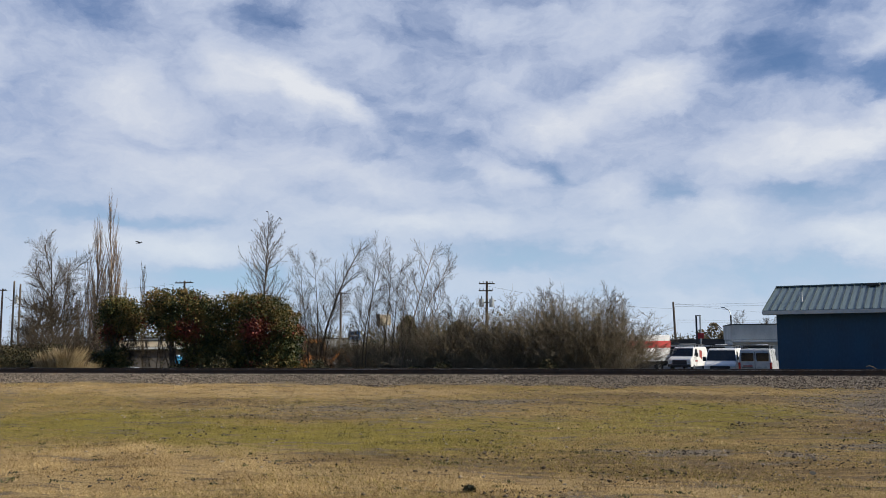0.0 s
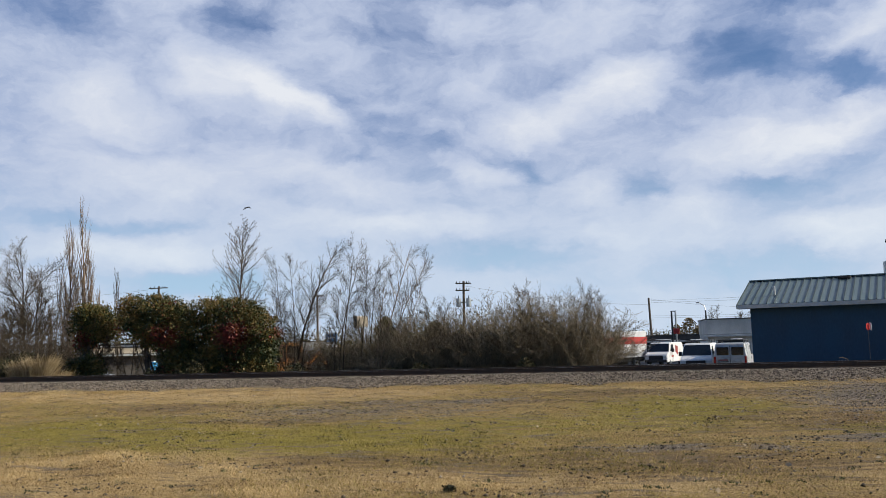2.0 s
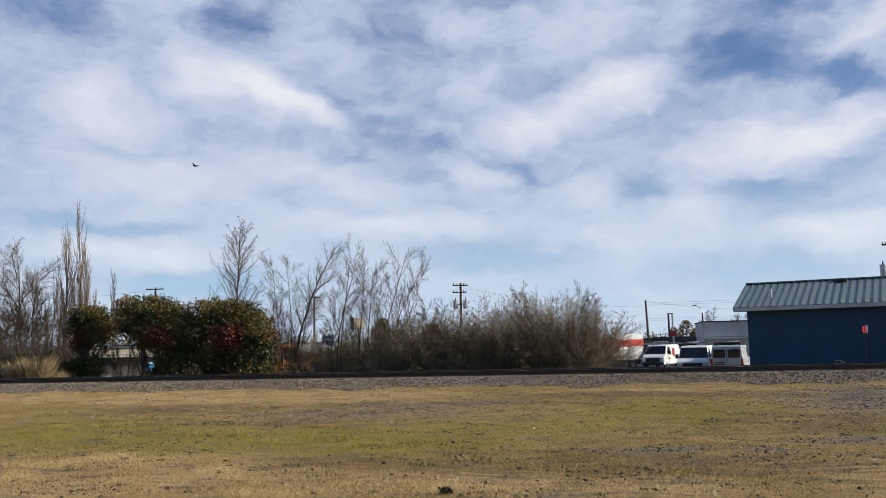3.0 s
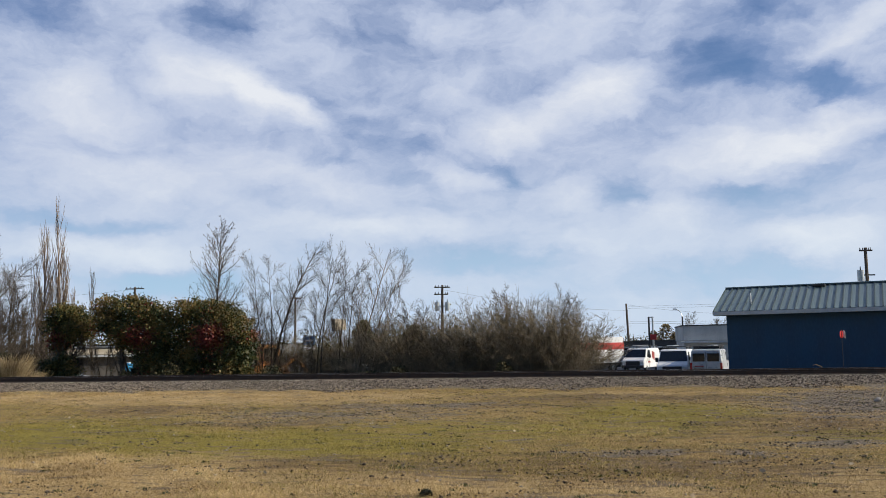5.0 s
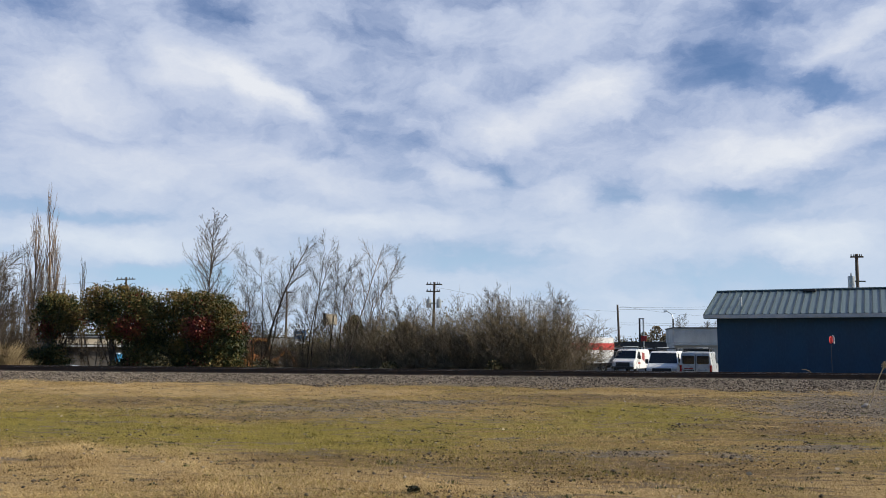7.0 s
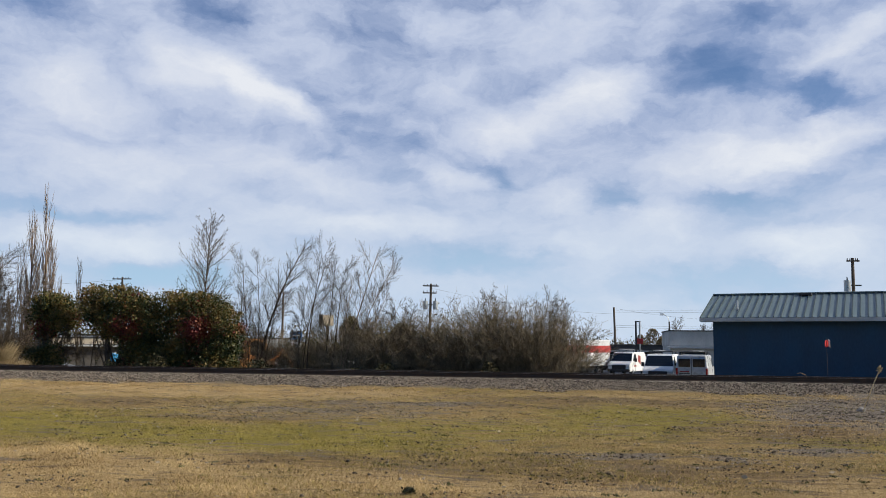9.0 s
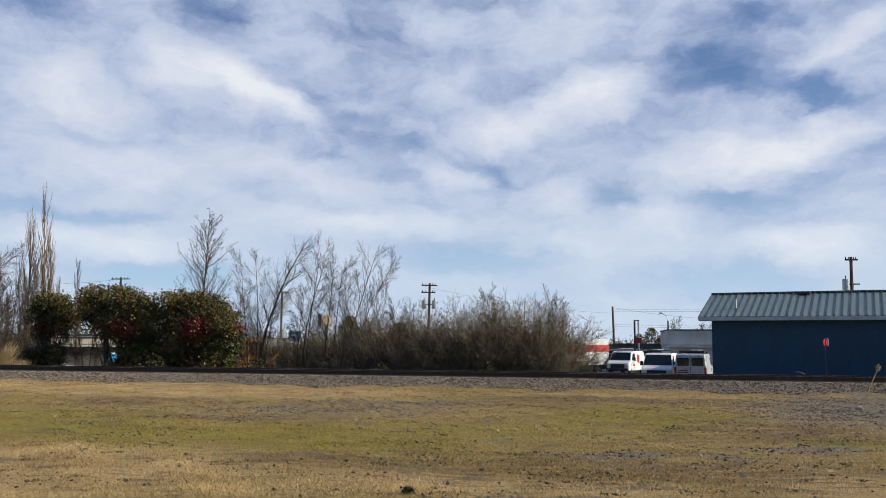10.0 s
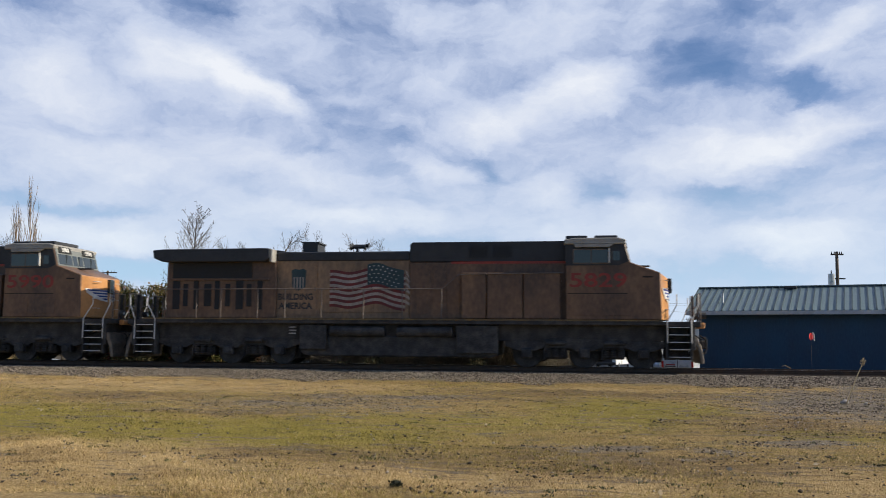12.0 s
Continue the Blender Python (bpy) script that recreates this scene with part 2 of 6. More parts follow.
# ---- ground ----
def ground_height(x, y):
    """Field, low track bed, and the lower ground beyond it (numpy arrays)."""
    z = np.interp(y, [-3000, 0, 24, 29.3, 30.5, 31.4, 35.0, 36.2, 40, 48, 54, 3000],
                  [0.02, 0, 0.0, 0.03, 0.16, 0.35, 0.35, 0.0, -0.35, -0.8, -1.05, -1.05])
    return z


def lumps(x, y):
    return (0.020 * np.sin(x * 1.7 + 1.3 * np.sin(y * 0.9)) * np.cos(y * 1.3 + np.sin(x * 0.6))
            + 0.012 * np.sin(x * 4.3 + y * 2.9) + 0.03 * np.sin(x * 0.37 + 2) * np.sin(y * 0.31))


MOSS = [(-5.8, 14.0, 3.0, 1.8, 0.55), (1.3, 20.1, 2.0, 3.2, 0.55), (-10.9, 15.9, 2.4, 2.6, 0.45), (4.0, 15.7, 1.2, 1.2, 0.45), (-2.0, 17.0, 4.0, 1.6, 0.25)]
BARE = [(-1.3, 11.8, 2.6, 1.5, 0.26), (3.6, 17.5, 2.5, 2.5, 0.35), (-8.0, 17.6, 3.0, 0.8, 0.4), (-4.2, 11.6, 1.5, 0.7, 0.22), (-12.2, 21.8, 2.2, 1.6, 0.45), (1.6, 11.7, 2.0, 1.9, 0.25), (1.5, 25.6, 5.0, 1.4, 0.5), (-5.0, 23.0, 4.5, 1.0, 0.4)]
GRIT = [(-6.6, 20.3, 3.2, 2.6, 0.36), (6.4, 22.5, 2.6, 4.0, 0.6), (0.5, 13.2, 0.6, 0.4, 0.6), (2.0, 13.2, 0.45, 0.35, 0.6), (3.6, 14.4, 1.0, 0.6, 0.5),
        (-0.6, 13.4, 0.5, 0.3, 0.4), (9.5, 27.0, 4.0, 3.0, 0.6), (-4.5, 23.2, 2.0, 0.9, 0.5)]
STRAW = [(-14.2, 26.9, 9.5, 3.0, 1.0), (-7.2, 10.0, 4.0, 2.5, 1.0), (2.9, 10.6, 1.0, 1.3, 0.8), (-1.1, 9.8, 2.6, 1.0, 0.9), (2.0, 27.8, 4.0, 1.3, 0.6)]


def field_material():
    """Winter turf: dry straw, moss, bare brown earth and thin gravel in patches."""
    m = bpy.data.materials.new("winter_turf")
    m.use_nodes = True
    nt = m.node_tree
    N, L = nt.nodes.new, nt.links.new
    b = nt.nodes["Principled BSDF"]
    geo = N("ShaderNodeNewGeometry").outputs["Position"]

    def noise_of(scale, stretch=(1, 1, 1), detail=4, seed=0.0, rough=0.55):
        mp = N("ShaderNodeMapping")
        mp.inputs["Scale"].default_value, mp.inputs["Location"].default_value = stretch, (seed, seed * 2, 0)
        L(geo, mp.inputs[0])
        t = N("ShaderNodeTexNoise")
        t.inputs["Scale"].default_value, t.inputs["Detail"].default_value, t.inputs["Roughness"].default_value = scale, detail, rough
        L(mp.outputs[0], t.inputs["Vector"])
        return t.outputs["Fac"]

    def step(v, lo, hi):
        r = N("ShaderNodeMapRange")
        r.interpolation_type = "SMOOTHSTEP"
        r.inputs["From Min"].default_value, r.inputs["From Max"].default_value = lo, hi
        L(v, r.inputs[0])
        return r.outputs[0]

    def mixc(f, a, c):
        n = N("ShaderNodeMix")
        n.data_type = "RGBA"
        L(f, n.inputs["Factor"])
        for i, v in ((6, a), (7, c)):
            if isinstance(v, tuple):
                n.inputs[i].default_value = (*v, 1)
            else:
                L(v, n.inputs[i])
        return n.outputs[2]

    fine = noise_of(38, detail=5, rough=0.7)
    turf = ramp_of(nt, fine, [(0.36, (0.075, 0.047, 0.019)), (0.5, (0.28, 0.185, 0.070)), (0.64, (0.54, 0.37, 0.155))])
    moss = ramp_of(nt, fine, [(0.34, (0.075, 0.064, 0.013)), (0.5, (0.25, 0.20, 0.034)), (0.66, (0.42, 0.33, 0.075))])
    earth = ramp_of(nt, noise_of(60, detail=4, seed=4), [(0.36, (0.05, 0.031, 0.015)), (0.5, (0.16, 0.102, 0.046)), (0.66, (0.33, 0.225, 0.11))])
    grit = ramp_of(nt, noise_of(48, detail=3, seed=9, rough=0.8), [(0.38, (0.045, 0.035, 0.026)), (0.5, (0.17, 0.136, 0.10)), (0.64, (0.42, 0.35, 0.27))])
    ragged = noise_of(0.9, (0.6, 1.6, 1), 6, 5.0, 0.62)
    small = noise_of(2.6, (0.5, 1.8, 1), 5, 11.0, 0.62)

    def patches(spots, base, gain=1.0):
        """Soft-edged patches on the ground: x, y, half width, half depth, weight; frayed by noise."""
        total = None
        for x, y, rx, ry, w in spots:
            mp = N("ShaderNodeMapping")
            mp.vector_type = "TEXTURE"
            mp.inputs["Location"].default_value, mp.inputs["Scale"].default_value = (x, y, 0), (rx * 1.5, ry * 1.5, 50)
            L(geo, mp.inputs[0])
            g = N("ShaderNodeTexGradient")
            g.gradient_type = "SPHERICAL"
            L(mp.outputs[0], g.inputs[0])
            n = N("ShaderNodeMath")
            n.operation = "MULTIPLY_ADD"
            L(g.outputs["Fac"], n.inputs[0])
            n.inputs[1].default_value = w
            if total:
                L(total, n.inputs[2])
            else:
                n.inputs[2].default_value = base
            total = n.outputs[0]
        for v, k in ((ragged, 1.0 * gain), (small, 1.35 * gain)):
            n = N("ShaderNodeMath")
            n.operation = "MULTIPLY_ADD"
            L(v, n.inputs[0])
            n.inputs[1].default_value = k
            L(total, n.inputs[2])
            total = n.outputs[0]
        return step(total, 1.20, 1.50)

    hay = ramp_of(nt, fine, [(0.34, (0.18, 0.115, 0.045)), (0.5, (0.42, 0.29, 0.125)), (0.66, (0.66, 0.49, 0.25))])
    c = mixc(patches(MOSS, 0.12), turf, moss)
    c = mixc(patches(STRAW, -0.12), c, hay)
    c = mixc(patches(BARE, 0.02), c, earth)
    c = mixc(patches(GRIT, -0.02), c, grit)
    # the track bed is gravel all along
    axes = N("ShaderNodeSeparateXYZ")
    L(geo, axes.inputs[0])
    bed = N("ShaderNodeMath")
    bed.operation = "MULTIPLY"
    L(step(axes.outputs[1], 29.7, 30.3), bed.inputs[0])
    L(step(axes.outputs[1], 36.8, 36.2), bed.inputs[1])
    c = mixc(bed.outputs[0], c, grit)
    L(c, b.inputs["Base Color"])
    b.inputs["Roughness"].default_value = 0.95
    b.inputs["Specular IOR Level"].default_value = 0.2
    bp = N("ShaderNodeBump")
    bp.inputs["Strength"].default_value, bp.inputs["Distance"].default_value = 0.9, 0.05
    L(fine, bp.inputs["Height"])
    L(bp.outputs[0], b.inputs["Normal"])
    return m


def build_ground():
    xs = np.concatenate([np.array([-4000, -1500, -600, -250, -120, -70]), np.arange(-45, 30.01, 0.3), np.array([45, 70, 120, 250, 600, 1500, 4000])])
    ys = np.concatenate([np.array([-4000, -1000, -200, -40, -10, 0, 5]), np.arange(7, 37.0, 0.2), np.array([38, 40, 44, 48, 51, 54, 60, 80, 120, 250, 600, 1500, 4500])])
    X, Y = np.meshgrid(xs, ys)
    Z = ground_height(X, Y)
    inside = (X > -46) & (X < 31) & (Y > 6) & (Y < 30.0)
    Z = Z + np.where(inside, lumps(X, Y), 0)
    v = np.stack([X.ravel(), Y.ravel(), Z.ravel()], 1)
    nx, ny = len(xs), len(ys)
    i, j = np.meshgrid(np.arange(nx - 1), np.arange(ny - 1))
    a = (j * nx + i).ravel()
    f = np.stack([a, a + 1, a + nx + 1, a + nx], 1)
    ob = soup("ground", v, f, field_material(), smooth=True)
    return tagged(ob, "flat winter field of patchy dry grass, moss and gravel", "ground", kind="structure")


ground = build_ground()


# ---- railway track ----
steel = mat("rail_steel", [(0.05, 0.035, 0.028), (0.10, 0.065, 0.045)], 0.6, 0.5, 40, 4, 0.3)
rail_top = mat("worn_rail_head", [(0.35, 0.34, 0.33), (0.5, 0.49, 0.48)], 0.3, 1.0, 40, 4, 0.1)
tie_wood = mat("creosoted_tie", [(0.025, 0.018, 0.014), (0.07, 0.05, 0.038), (0.13, 0.10, 0.08)], 0.9, 0, 40, 6, 0.5, piece=0.25)
stone_mat = mat("ballast_stone", [(0.042, 0.032, 0.025), (0.145, 0.117, 0.09), (0.38, 0.32, 0.255)], 0.9, 0, 30, 9, 0.4, piece=0.62, island=True, spec=0.25)


def rail_profile():
    return [(-0.07, 0), (0.07, 0), (0.07, 0.012), (0.012, 0.035), (0.012, 0.125), (0.037, 0.14), (0.037, 0.166),
            (0.03, 0.172), (-0.03, 0.172), (-0.037, 0.166), (-0.037, 0.14), (-0.012, 0.125), (-0.012, 0.035), (-0.07, 0.012)]


def build_track():
    track = thing("railway_track", pose(0, TRACK_Y, 0), "steel rails on dark wooden ties over grey ballast", "railway track", kind="structure")
    base = RAIL_Z - 0.172
    for side in (-1, 1):
        bm = bmesh.new()
        pts = rail_profile()
        a = [bm.verts.new((-500, side * 0.7525 + y, base + z)) for y, z in pts]
        b = [bm.verts.new((400, side * 0.7525 + y, base + z)) for y, z in pts]
        n = len(pts)
        for i in range(n):
            f = bm.faces.new((a[i], a[(i + 1) % n], b[(i + 1) % n], b[i]))
            f.material_index = 1 if i == 7 else 0
        bm.faces.new(a[::-1]), bm.faces.new(b)
        bmesh.ops.recalc_face_normals(bm, faces=bm.faces[:])
        part("rail", bm, [steel, rail_top], track)
    rng = random.Random(5)
    tie = bx(-0.115, 0.115, -1.3, 1.3, -0.17, 0.0, 0.012)
    me = bpy.data.meshes.new("tie")
    tie.to_mesh(me), tie.free()
    me.materials.append(tie_wood)
    x = -36.0
    while x < 26:
        ob = new("tie", me)
        ob.parent = track
        ob.matrix_basis = pose(x, rng.uniform(-0.04, 0.04), base - 0.004, 0, 0, rng.uniform(-0.8, 0.8))
        x += 0.5 + rng.uniform(-0.025, 0.025)
    # ties far along the line
    xs = np.concatenate([np.arange(-300, -36.2, 0.5), np.arange(26.3, 120, 0.5)])
    corner = np.array([[-.115, -1.3, -.17], [.115, -1.3, -.17], [.115, 1.3, -.17], [-.115, 1.3, -.17],
                       [-.115, -1.3, 0], [.115, -1.3, 0], [.115, 1.3, 0], [-.115, 1.3, 0]])
    quads = np.array([[0, 3, 2, 1], [4, 5, 6, 7], [0, 1, 5, 4], [1, 2, 6, 5], [2, 3, 7, 6], [3, 0, 4, 7]])
    v = (corner[None] + np.stack([xs, xs * 0, xs * 0 + base - 0.004], 1)[:, None]).reshape(-1, 3)
    f = (quads[None] + 8 * np.arange(len(xs))[:, None, None]).reshape(-1, 4)
    tagged(soup("far_ties", v, f, tie_wood, track), kind="stuff")
    return track


track = build_track()


def stones(name, centers, sizes, seed, parent, material):
    """Broken stones: squashed, twisted octahedra with jittered corners."""
    r = np.random.default_rng(seed)
    n = len(centers)
    oct_v = np.array([[1, 0, 0], [-1, 0, 0], [0, 1, 0], [0, -1, 0], [0, 0, 1], [0, 0, -1]], float)
    oct_f = np.array([[0, 2, 4], [2, 1, 4], [1, 3, 4], [3, 0, 4], [2, 0, 5], [1, 2, 5], [3, 1, 5], [0, 3, 5]])
    v = oct_v[None] * r.uniform(0.6, 1.15, (n, 6, 1)) + r.uniform(-0.28, 0.28, (n, 6, 3))
    a, t = r.uniform(0, 6.28, n), r.uniform(-0.6, 0.6, n)
    c, s = np.cos(a), np.sin(a)
    x, y, z = v[..., 0], v[..., 1], v[..., 2] * r.uniform(0.5, 0.9, (n, 1))
    x, y = c[:, None] * x - s[:, None] * y, s[:, None] * x + c[:, None] * y
    y, z = np.cos(t)[:, None] * y - np.sin(t)[:, None] * z, np.sin(t)[:, None] * y + np.cos(t)[:, None] * z
    v = np.stack([x, y, z], 2) * np.asarray(sizes)[:, None, None] + np.asarray(centers)[:, None]
    f = oct_f[None] + 6 * np.arange(n)[:, None, None]
    return tagged(soup(name, v.reshape(-1, 3), f.reshape(-1, 3), material, parent), kind="stuff")


def spread(spots, x, y):
    """How much of the patches covers each place."""
    s = np.zeros_like(x)
    for cx, cy, rx, ry, w in spots:
        s = np.maximum(s, w * np.exp(-((x - cx) / rx) ** 2 - ((y - cy) / ry) ** 2))
    return s


def build_ballast():
    r = np.random.default_rng(11)
    n = 52000
    x = r.uniform(-37, 18, n)
    y = r.uniform(0, 1, n)
    edge = 29.9 + 0.35 * np.sin(x * 0.8) + 0.25 * np.sin(x * 2.3 + 1)
    y = edge + (32.3 - edge) * y ** 0.9
    z = ground_height(x, y)
    ob = stones("ballast_gravel", np.stack([x, y, z + 0.008], 1), r.uniform(0.018, 0.045, n), 3, None, stone_mat)
    tagged(ob, "loose grey crushed stone ballast along the track", "gravel")
    n = 9000
    x, y = r.uniform(-37, 18, n), r.uniform(32.3, 36, n)
    ob = stones("ballast_gravel", np.stack([x, y, ground_height(x, y) + 0.006], 1), r.uniform(0.02, 0.045, n), 4, None, stone_mat)
    tagged(ob, "loose grey crushed stone ballast between and behind the rails", "gravel")
    # thin gravel spread over the turf, in drifts
    n = 130000
    x, y = r.uniform(-26, 16, n), 8.5 + 21.5 * r.uniform(0, 1, n) ** 0.8
    drift = spread(GRIT, x, y) + 0.25 * spread(BARE, x, y) + 0.25 * np.sin(x * 1.9 + y * 1.3) * np.sin(y * 2.3 - x)
    keep = drift + r.normal(0, 0.22, n) > 0.42
    x, y = x[keep], y[keep]
    z = ground_height(x, y) + lumps(x, y)
    ob = stones("scattered_gravel", np.stack([x, y, z + 0.004], 1), r.uniform(0.008, 0.034, len(x)) * r.uniform(0.6, 1.2, len(x)), 6, None, stone_mat)
    tagged(ob, "small grey stones scattered thinly over the turf", "gravel")


build_ballast()


# ---- grass ----
def blades(name, x, y, height, width, lean, seed, material):
    """Grass blades as bent strips of three triangles."""
    r = np.random.default_rng(seed)
    n = len(x)
    z = ground_height(x, y) + lumps(x, y) * ((y > 6) & (y < 30)) - 0.004
    a, b = r.uniform(0, 6.28, n), r.uniform(0, 6.28, n)
    h, w = height, width
    out = lean * h
    root = np.stack([x, y, z], 1)
    side = np.stack([np.cos(a), np.sin(a), 0 * a], 1) * (w / 2)[:, None]
    tilt = np.stack([np.cos(b), np.sin(b), 0 * b], 1)
    up = np.array([0, 0, 1.0])
    midp = root + tilt * (out * 0.35)[:, None] + up * (h * 0.6)[:, None]
    tip = root + tilt * out[:, None] + up * (h * np.maximum(0.25, 1 - 0.35 * lean))[:, None]
    v = np.stack([root - side, root + side, midp - side * 0.7, midp + side * 0.7, tip], 1)
    f = np.array([[0, 1, 3], [0, 3, 2], [2, 3, 4]])[None] + 5 * np.arange(n)[:, None, None]
    return soup(name, v.reshape(-1, 3), f.reshape(-1, 3), material)


straw = mat("dry_straw_grass", [(0.18, 0.112, 0.042), (0.50, 0.335, 0.14), (0.78, 0.57, 0.28)], 0.85, 0, 25, 0.8, 0, piece=0.36, island=True, spec=0.2)
green_blade = mat("winter_green_grass", [(0.09, 0.078, 0.016), (0.28, 0.225, 0.042), (0.48, 0.37, 0.10)], 0.85, 0, 25, 0.9, 0, piece=0.36, island=True, spec=0.2)


def build_grass():
    r = np.random.default_rng(21)
    n = 300000
    y = 8.2 + 22.3 * r.uniform(0, 1, n) ** 1.25
    x = -0.183 * y + r.uniform(-1, 1, n) * (0.60 * y + 1)
    tuft = 0.5 + 0.5 * np.sin(x * 0.9 + 2 * np.sin(y * 0.5)) * np.cos(y * 0.8 + np.sin(x * 0.4))
    patch = np.sin(x * 0.21 + 0.5) + np.sin(y * 0.42 + 0.8 * np.sin(x * 0.17)) + 0.6 * np.sin(x * 0.8 + y * 0.5)
    straw_here = spread(STRAW, x, y) + 0.18 * np.sin(x * 2.1 + y) * np.sin(y * 1.7)
    near_straw = (straw_here + r.normal(0, 0.15, n) > 0.45) & (y < 14)
    moss_here = spread(MOSS, x, y)
    dry = (straw_here + r.normal(0, 0.2, n) > 0.42) | (patch * 0.25 - 1.5 * moss_here + r.normal(0, 0.35, n) > 0.05)
    h = r.uniform(0.015, 0.05, n) * (0.6 + 0.7 * tuft)
    h = np.where(near_straw, h * 1.25, h)
    h = np.where(r.uniform(0, 1, n) < 0.015, h * 2.4, h)
    w = r.uniform(0.003, 0.007, n) * (0.5 + 0.045 * y)
    lean = r.uniform(0.4, 2.6, n)
    thin = 1.2 * spread(GRIT, x, y) + 0.5 * spread(BARE, x, y) + 0.2 * np.sin(x * 3.1 + 2 * np.sin(y)) * np.sin(y * 2.7)
    bands = np.sin(y * 1.7 + 0.9 * np.sin(x * 0.37 + 0.5)) * np.sin(x * 0.31 + 1.7 * np.sin(y * 0.53)) + 0.6 * np.sin(y * 4.1 + x * 0.5) * np.sin(x * 0.8 - y * 1.3)
    thin = thin + 0.42 * np.clip(bands, 0, 1.2)
    keep = r.uniform(0, 1, n) < np.clip(0.98 - thin, 0.06, 1)
    for k, nm, m, lab in ((dry & keep, "dry_grass", straw, "short dry straw-coloured grass lying over the field"),
                          (~dry & keep, "green_grass", green_blade, "short mossy green winter grass on the field")):
        tagged(blades(nm, x[k], y[k], h[k], w[k], lean[k], 22, m), lab, "grass", kind="stuff")
    # taller dry stalks near the ballast and at the foot of the bed
    n = 9000
    x, y = r.uniform(-37, 17, n), r.normal(28.9, 0.8, n)
    thin = r.uniform(0, 1, n) < np.clip(0.55 - 0.045 * (x + 8) + 0.3 * np.sin(x * 0.7), 0.12, 1)
    x, y = x[thin], y[thin]
    n = len(x)
    tagged(blades("verge_grass", x, y, r.uniform(0.03, 0.12, n), r.uniform(0.008, 0.014, n), r.uniform(0.3, 1.6, n), 23, straw),
           "sparse dry grass stalks along the foot of the ballast", "grass", kind="stuff")


def build_specks():
    """Dark clods and small rosettes of weeds that spot the turf."""
    r = np.random.default_rng(27)
    n = 15000
    y = 8.8 + 20 * r.uniform(0, 1, n) ** 1.2
    x = -0.183 * y + r.uniform(-1, 1, n) * (0.58 * y + 1)
    k = spread(BARE + GRIT, x, y) + 0.35 * np.sin(x * 1.3 + 2 * np.sin(y * 0.7)) * np.sin(y * 1.9) + r.normal(0, 0.16, n) > 0.34
    x, y = x[k], y[k]
    n = len(x)
    z = ground_height(x, y) + lumps(x, y)
    clod = mat("dark_earth_clod", [(0.03, 0.022, 0.014), (0.085, 0.062, 0.04), (0.15, 0.115, 0.078)], 0.95, 0, 30, 6, 0.5, piece=0.4, island=True)
    ob = stones("earth_clods", np.stack([x, y, z + 0.01], 1), r.uniform(0.008, 0.027, n) * r.uniform(0.5, 1.5, n), 28, None, clod)
    tagged(ob, "small dark clods of earth scattered over the turf", "earth")
    n = 240
    y = 8.8 + 18 * r.uniform(0, 1, n) ** 1.2
    x = -0.183 * y + r.uniform(-1, 1, n) * (0.58 * y + 1)
    k = 16
    X, Y = np.repeat(x, k) + r.normal(0, 0.045, n * k), np.repeat(y, k) + r.normal(0, 0.045, n * k)
    tagged(blades("weed_rosettes", X, Y, r.uniform(0.015, 0.05, n * k), r.uniform(0.012, 0.024, n * k), r.uniform(0.5, 1.6, n * k), 29,
                  mat("dark_green_weed", [(0.035, 0.042, 0.015), (0.09, 0.095, 0.03), (0.16, 0.15, 0.05)], 0.8, 0, 20, 2, 0, piece=0.4, island=True)),
           "small dark green weed rosettes in the turf", "weeds", kind="stuff")


build_grass()
build_specks()


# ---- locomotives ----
# side yellows: dust and grime, darkened further for the shade on the flanks
shaded_dusty_yellow = mat("shaded_dusty_yellow_paint", [(0.145, 0.095, 0.062), (0.24, 0.152, 0.092), (0.36, 0.225, 0.125)], 0.5, 0, 9, 0.7, 0.08, streak=1.8, spec=0.4)
yellow = mat("shaded_grimy_yellow_brown_paint", [(0.082, 0.05, 0.035), (0.148, 0.084, 0.052), (0.235, 0.135, 0.075)], 0.5, 0, 9, 0.7, 0.08, streak=1.8, spec=0.4)
# the same yellow lightened, with the sun on the nose put into it
sunlit_nose_yellow = mat("sunlit_armour_yellow_paint", [(0.37, 0.17, 0.06), (0.54, 0.26, 0.09)], 0.45, 0, 9, 0.9, 0.06, spec=0.4)
roof_grey = mat("sooty_grey_paint", [(0.014, 0.015, 0.018), (0.036, 0.038, 0.043)], 0.6, 0, 20, 2, 0.15)
screen_grey = mat("dark_grey_screen_surround", [(0.10, 0.11, 0.105), (0.17, 0.18, 0.17)], 0.6, 0, 20, 2, 0.1)
cab_grey = mat("light_grey_cab_roof", [(0.24, 0.225, 0.20), (0.36, 0.34, 0.31)], 0.6, 0, 20, 2, 0.1)
under = mat("grimy_underframe", [(0.018, 0.017, 0.017), (0.044, 0.041, 0.040), (0.078, 0.071, 0.066)], 0.85, 0, 25, 3, 0.4)
truck_mat = mat("dusty_truck_steel", [(0.017, 0.017, 0.018), (0.045, 0.043, 0.043), (0.088, 0.081, 0.076)], 0.8, 0.1, 25, 3, 0.4)
red_paint = mat("faded_red_paint", [(0.20, 0.025, 0.02), (0.32, 0.05, 0.035)], 0.55, 0, 20, 2, 0)
yellow_line = mat("yellow_sill_stripe", [(0.10, 0.062, 0.03), (0.24, 0.15, 0.05)], 0.5, 0, 20, 2, 0)
white_paint = mat("chalky_white_paint", [(0.45, 0.43, 0.40), (0.68, 0.66, 0.62)], 0.6, 0, 20, 2, 0)
blue_paint = mat("navy_blue_paint", [(0.015, 0.025, 0.12), (0.03, 0.05, 0.22)], 0.5, 0, 20, 2, 0)
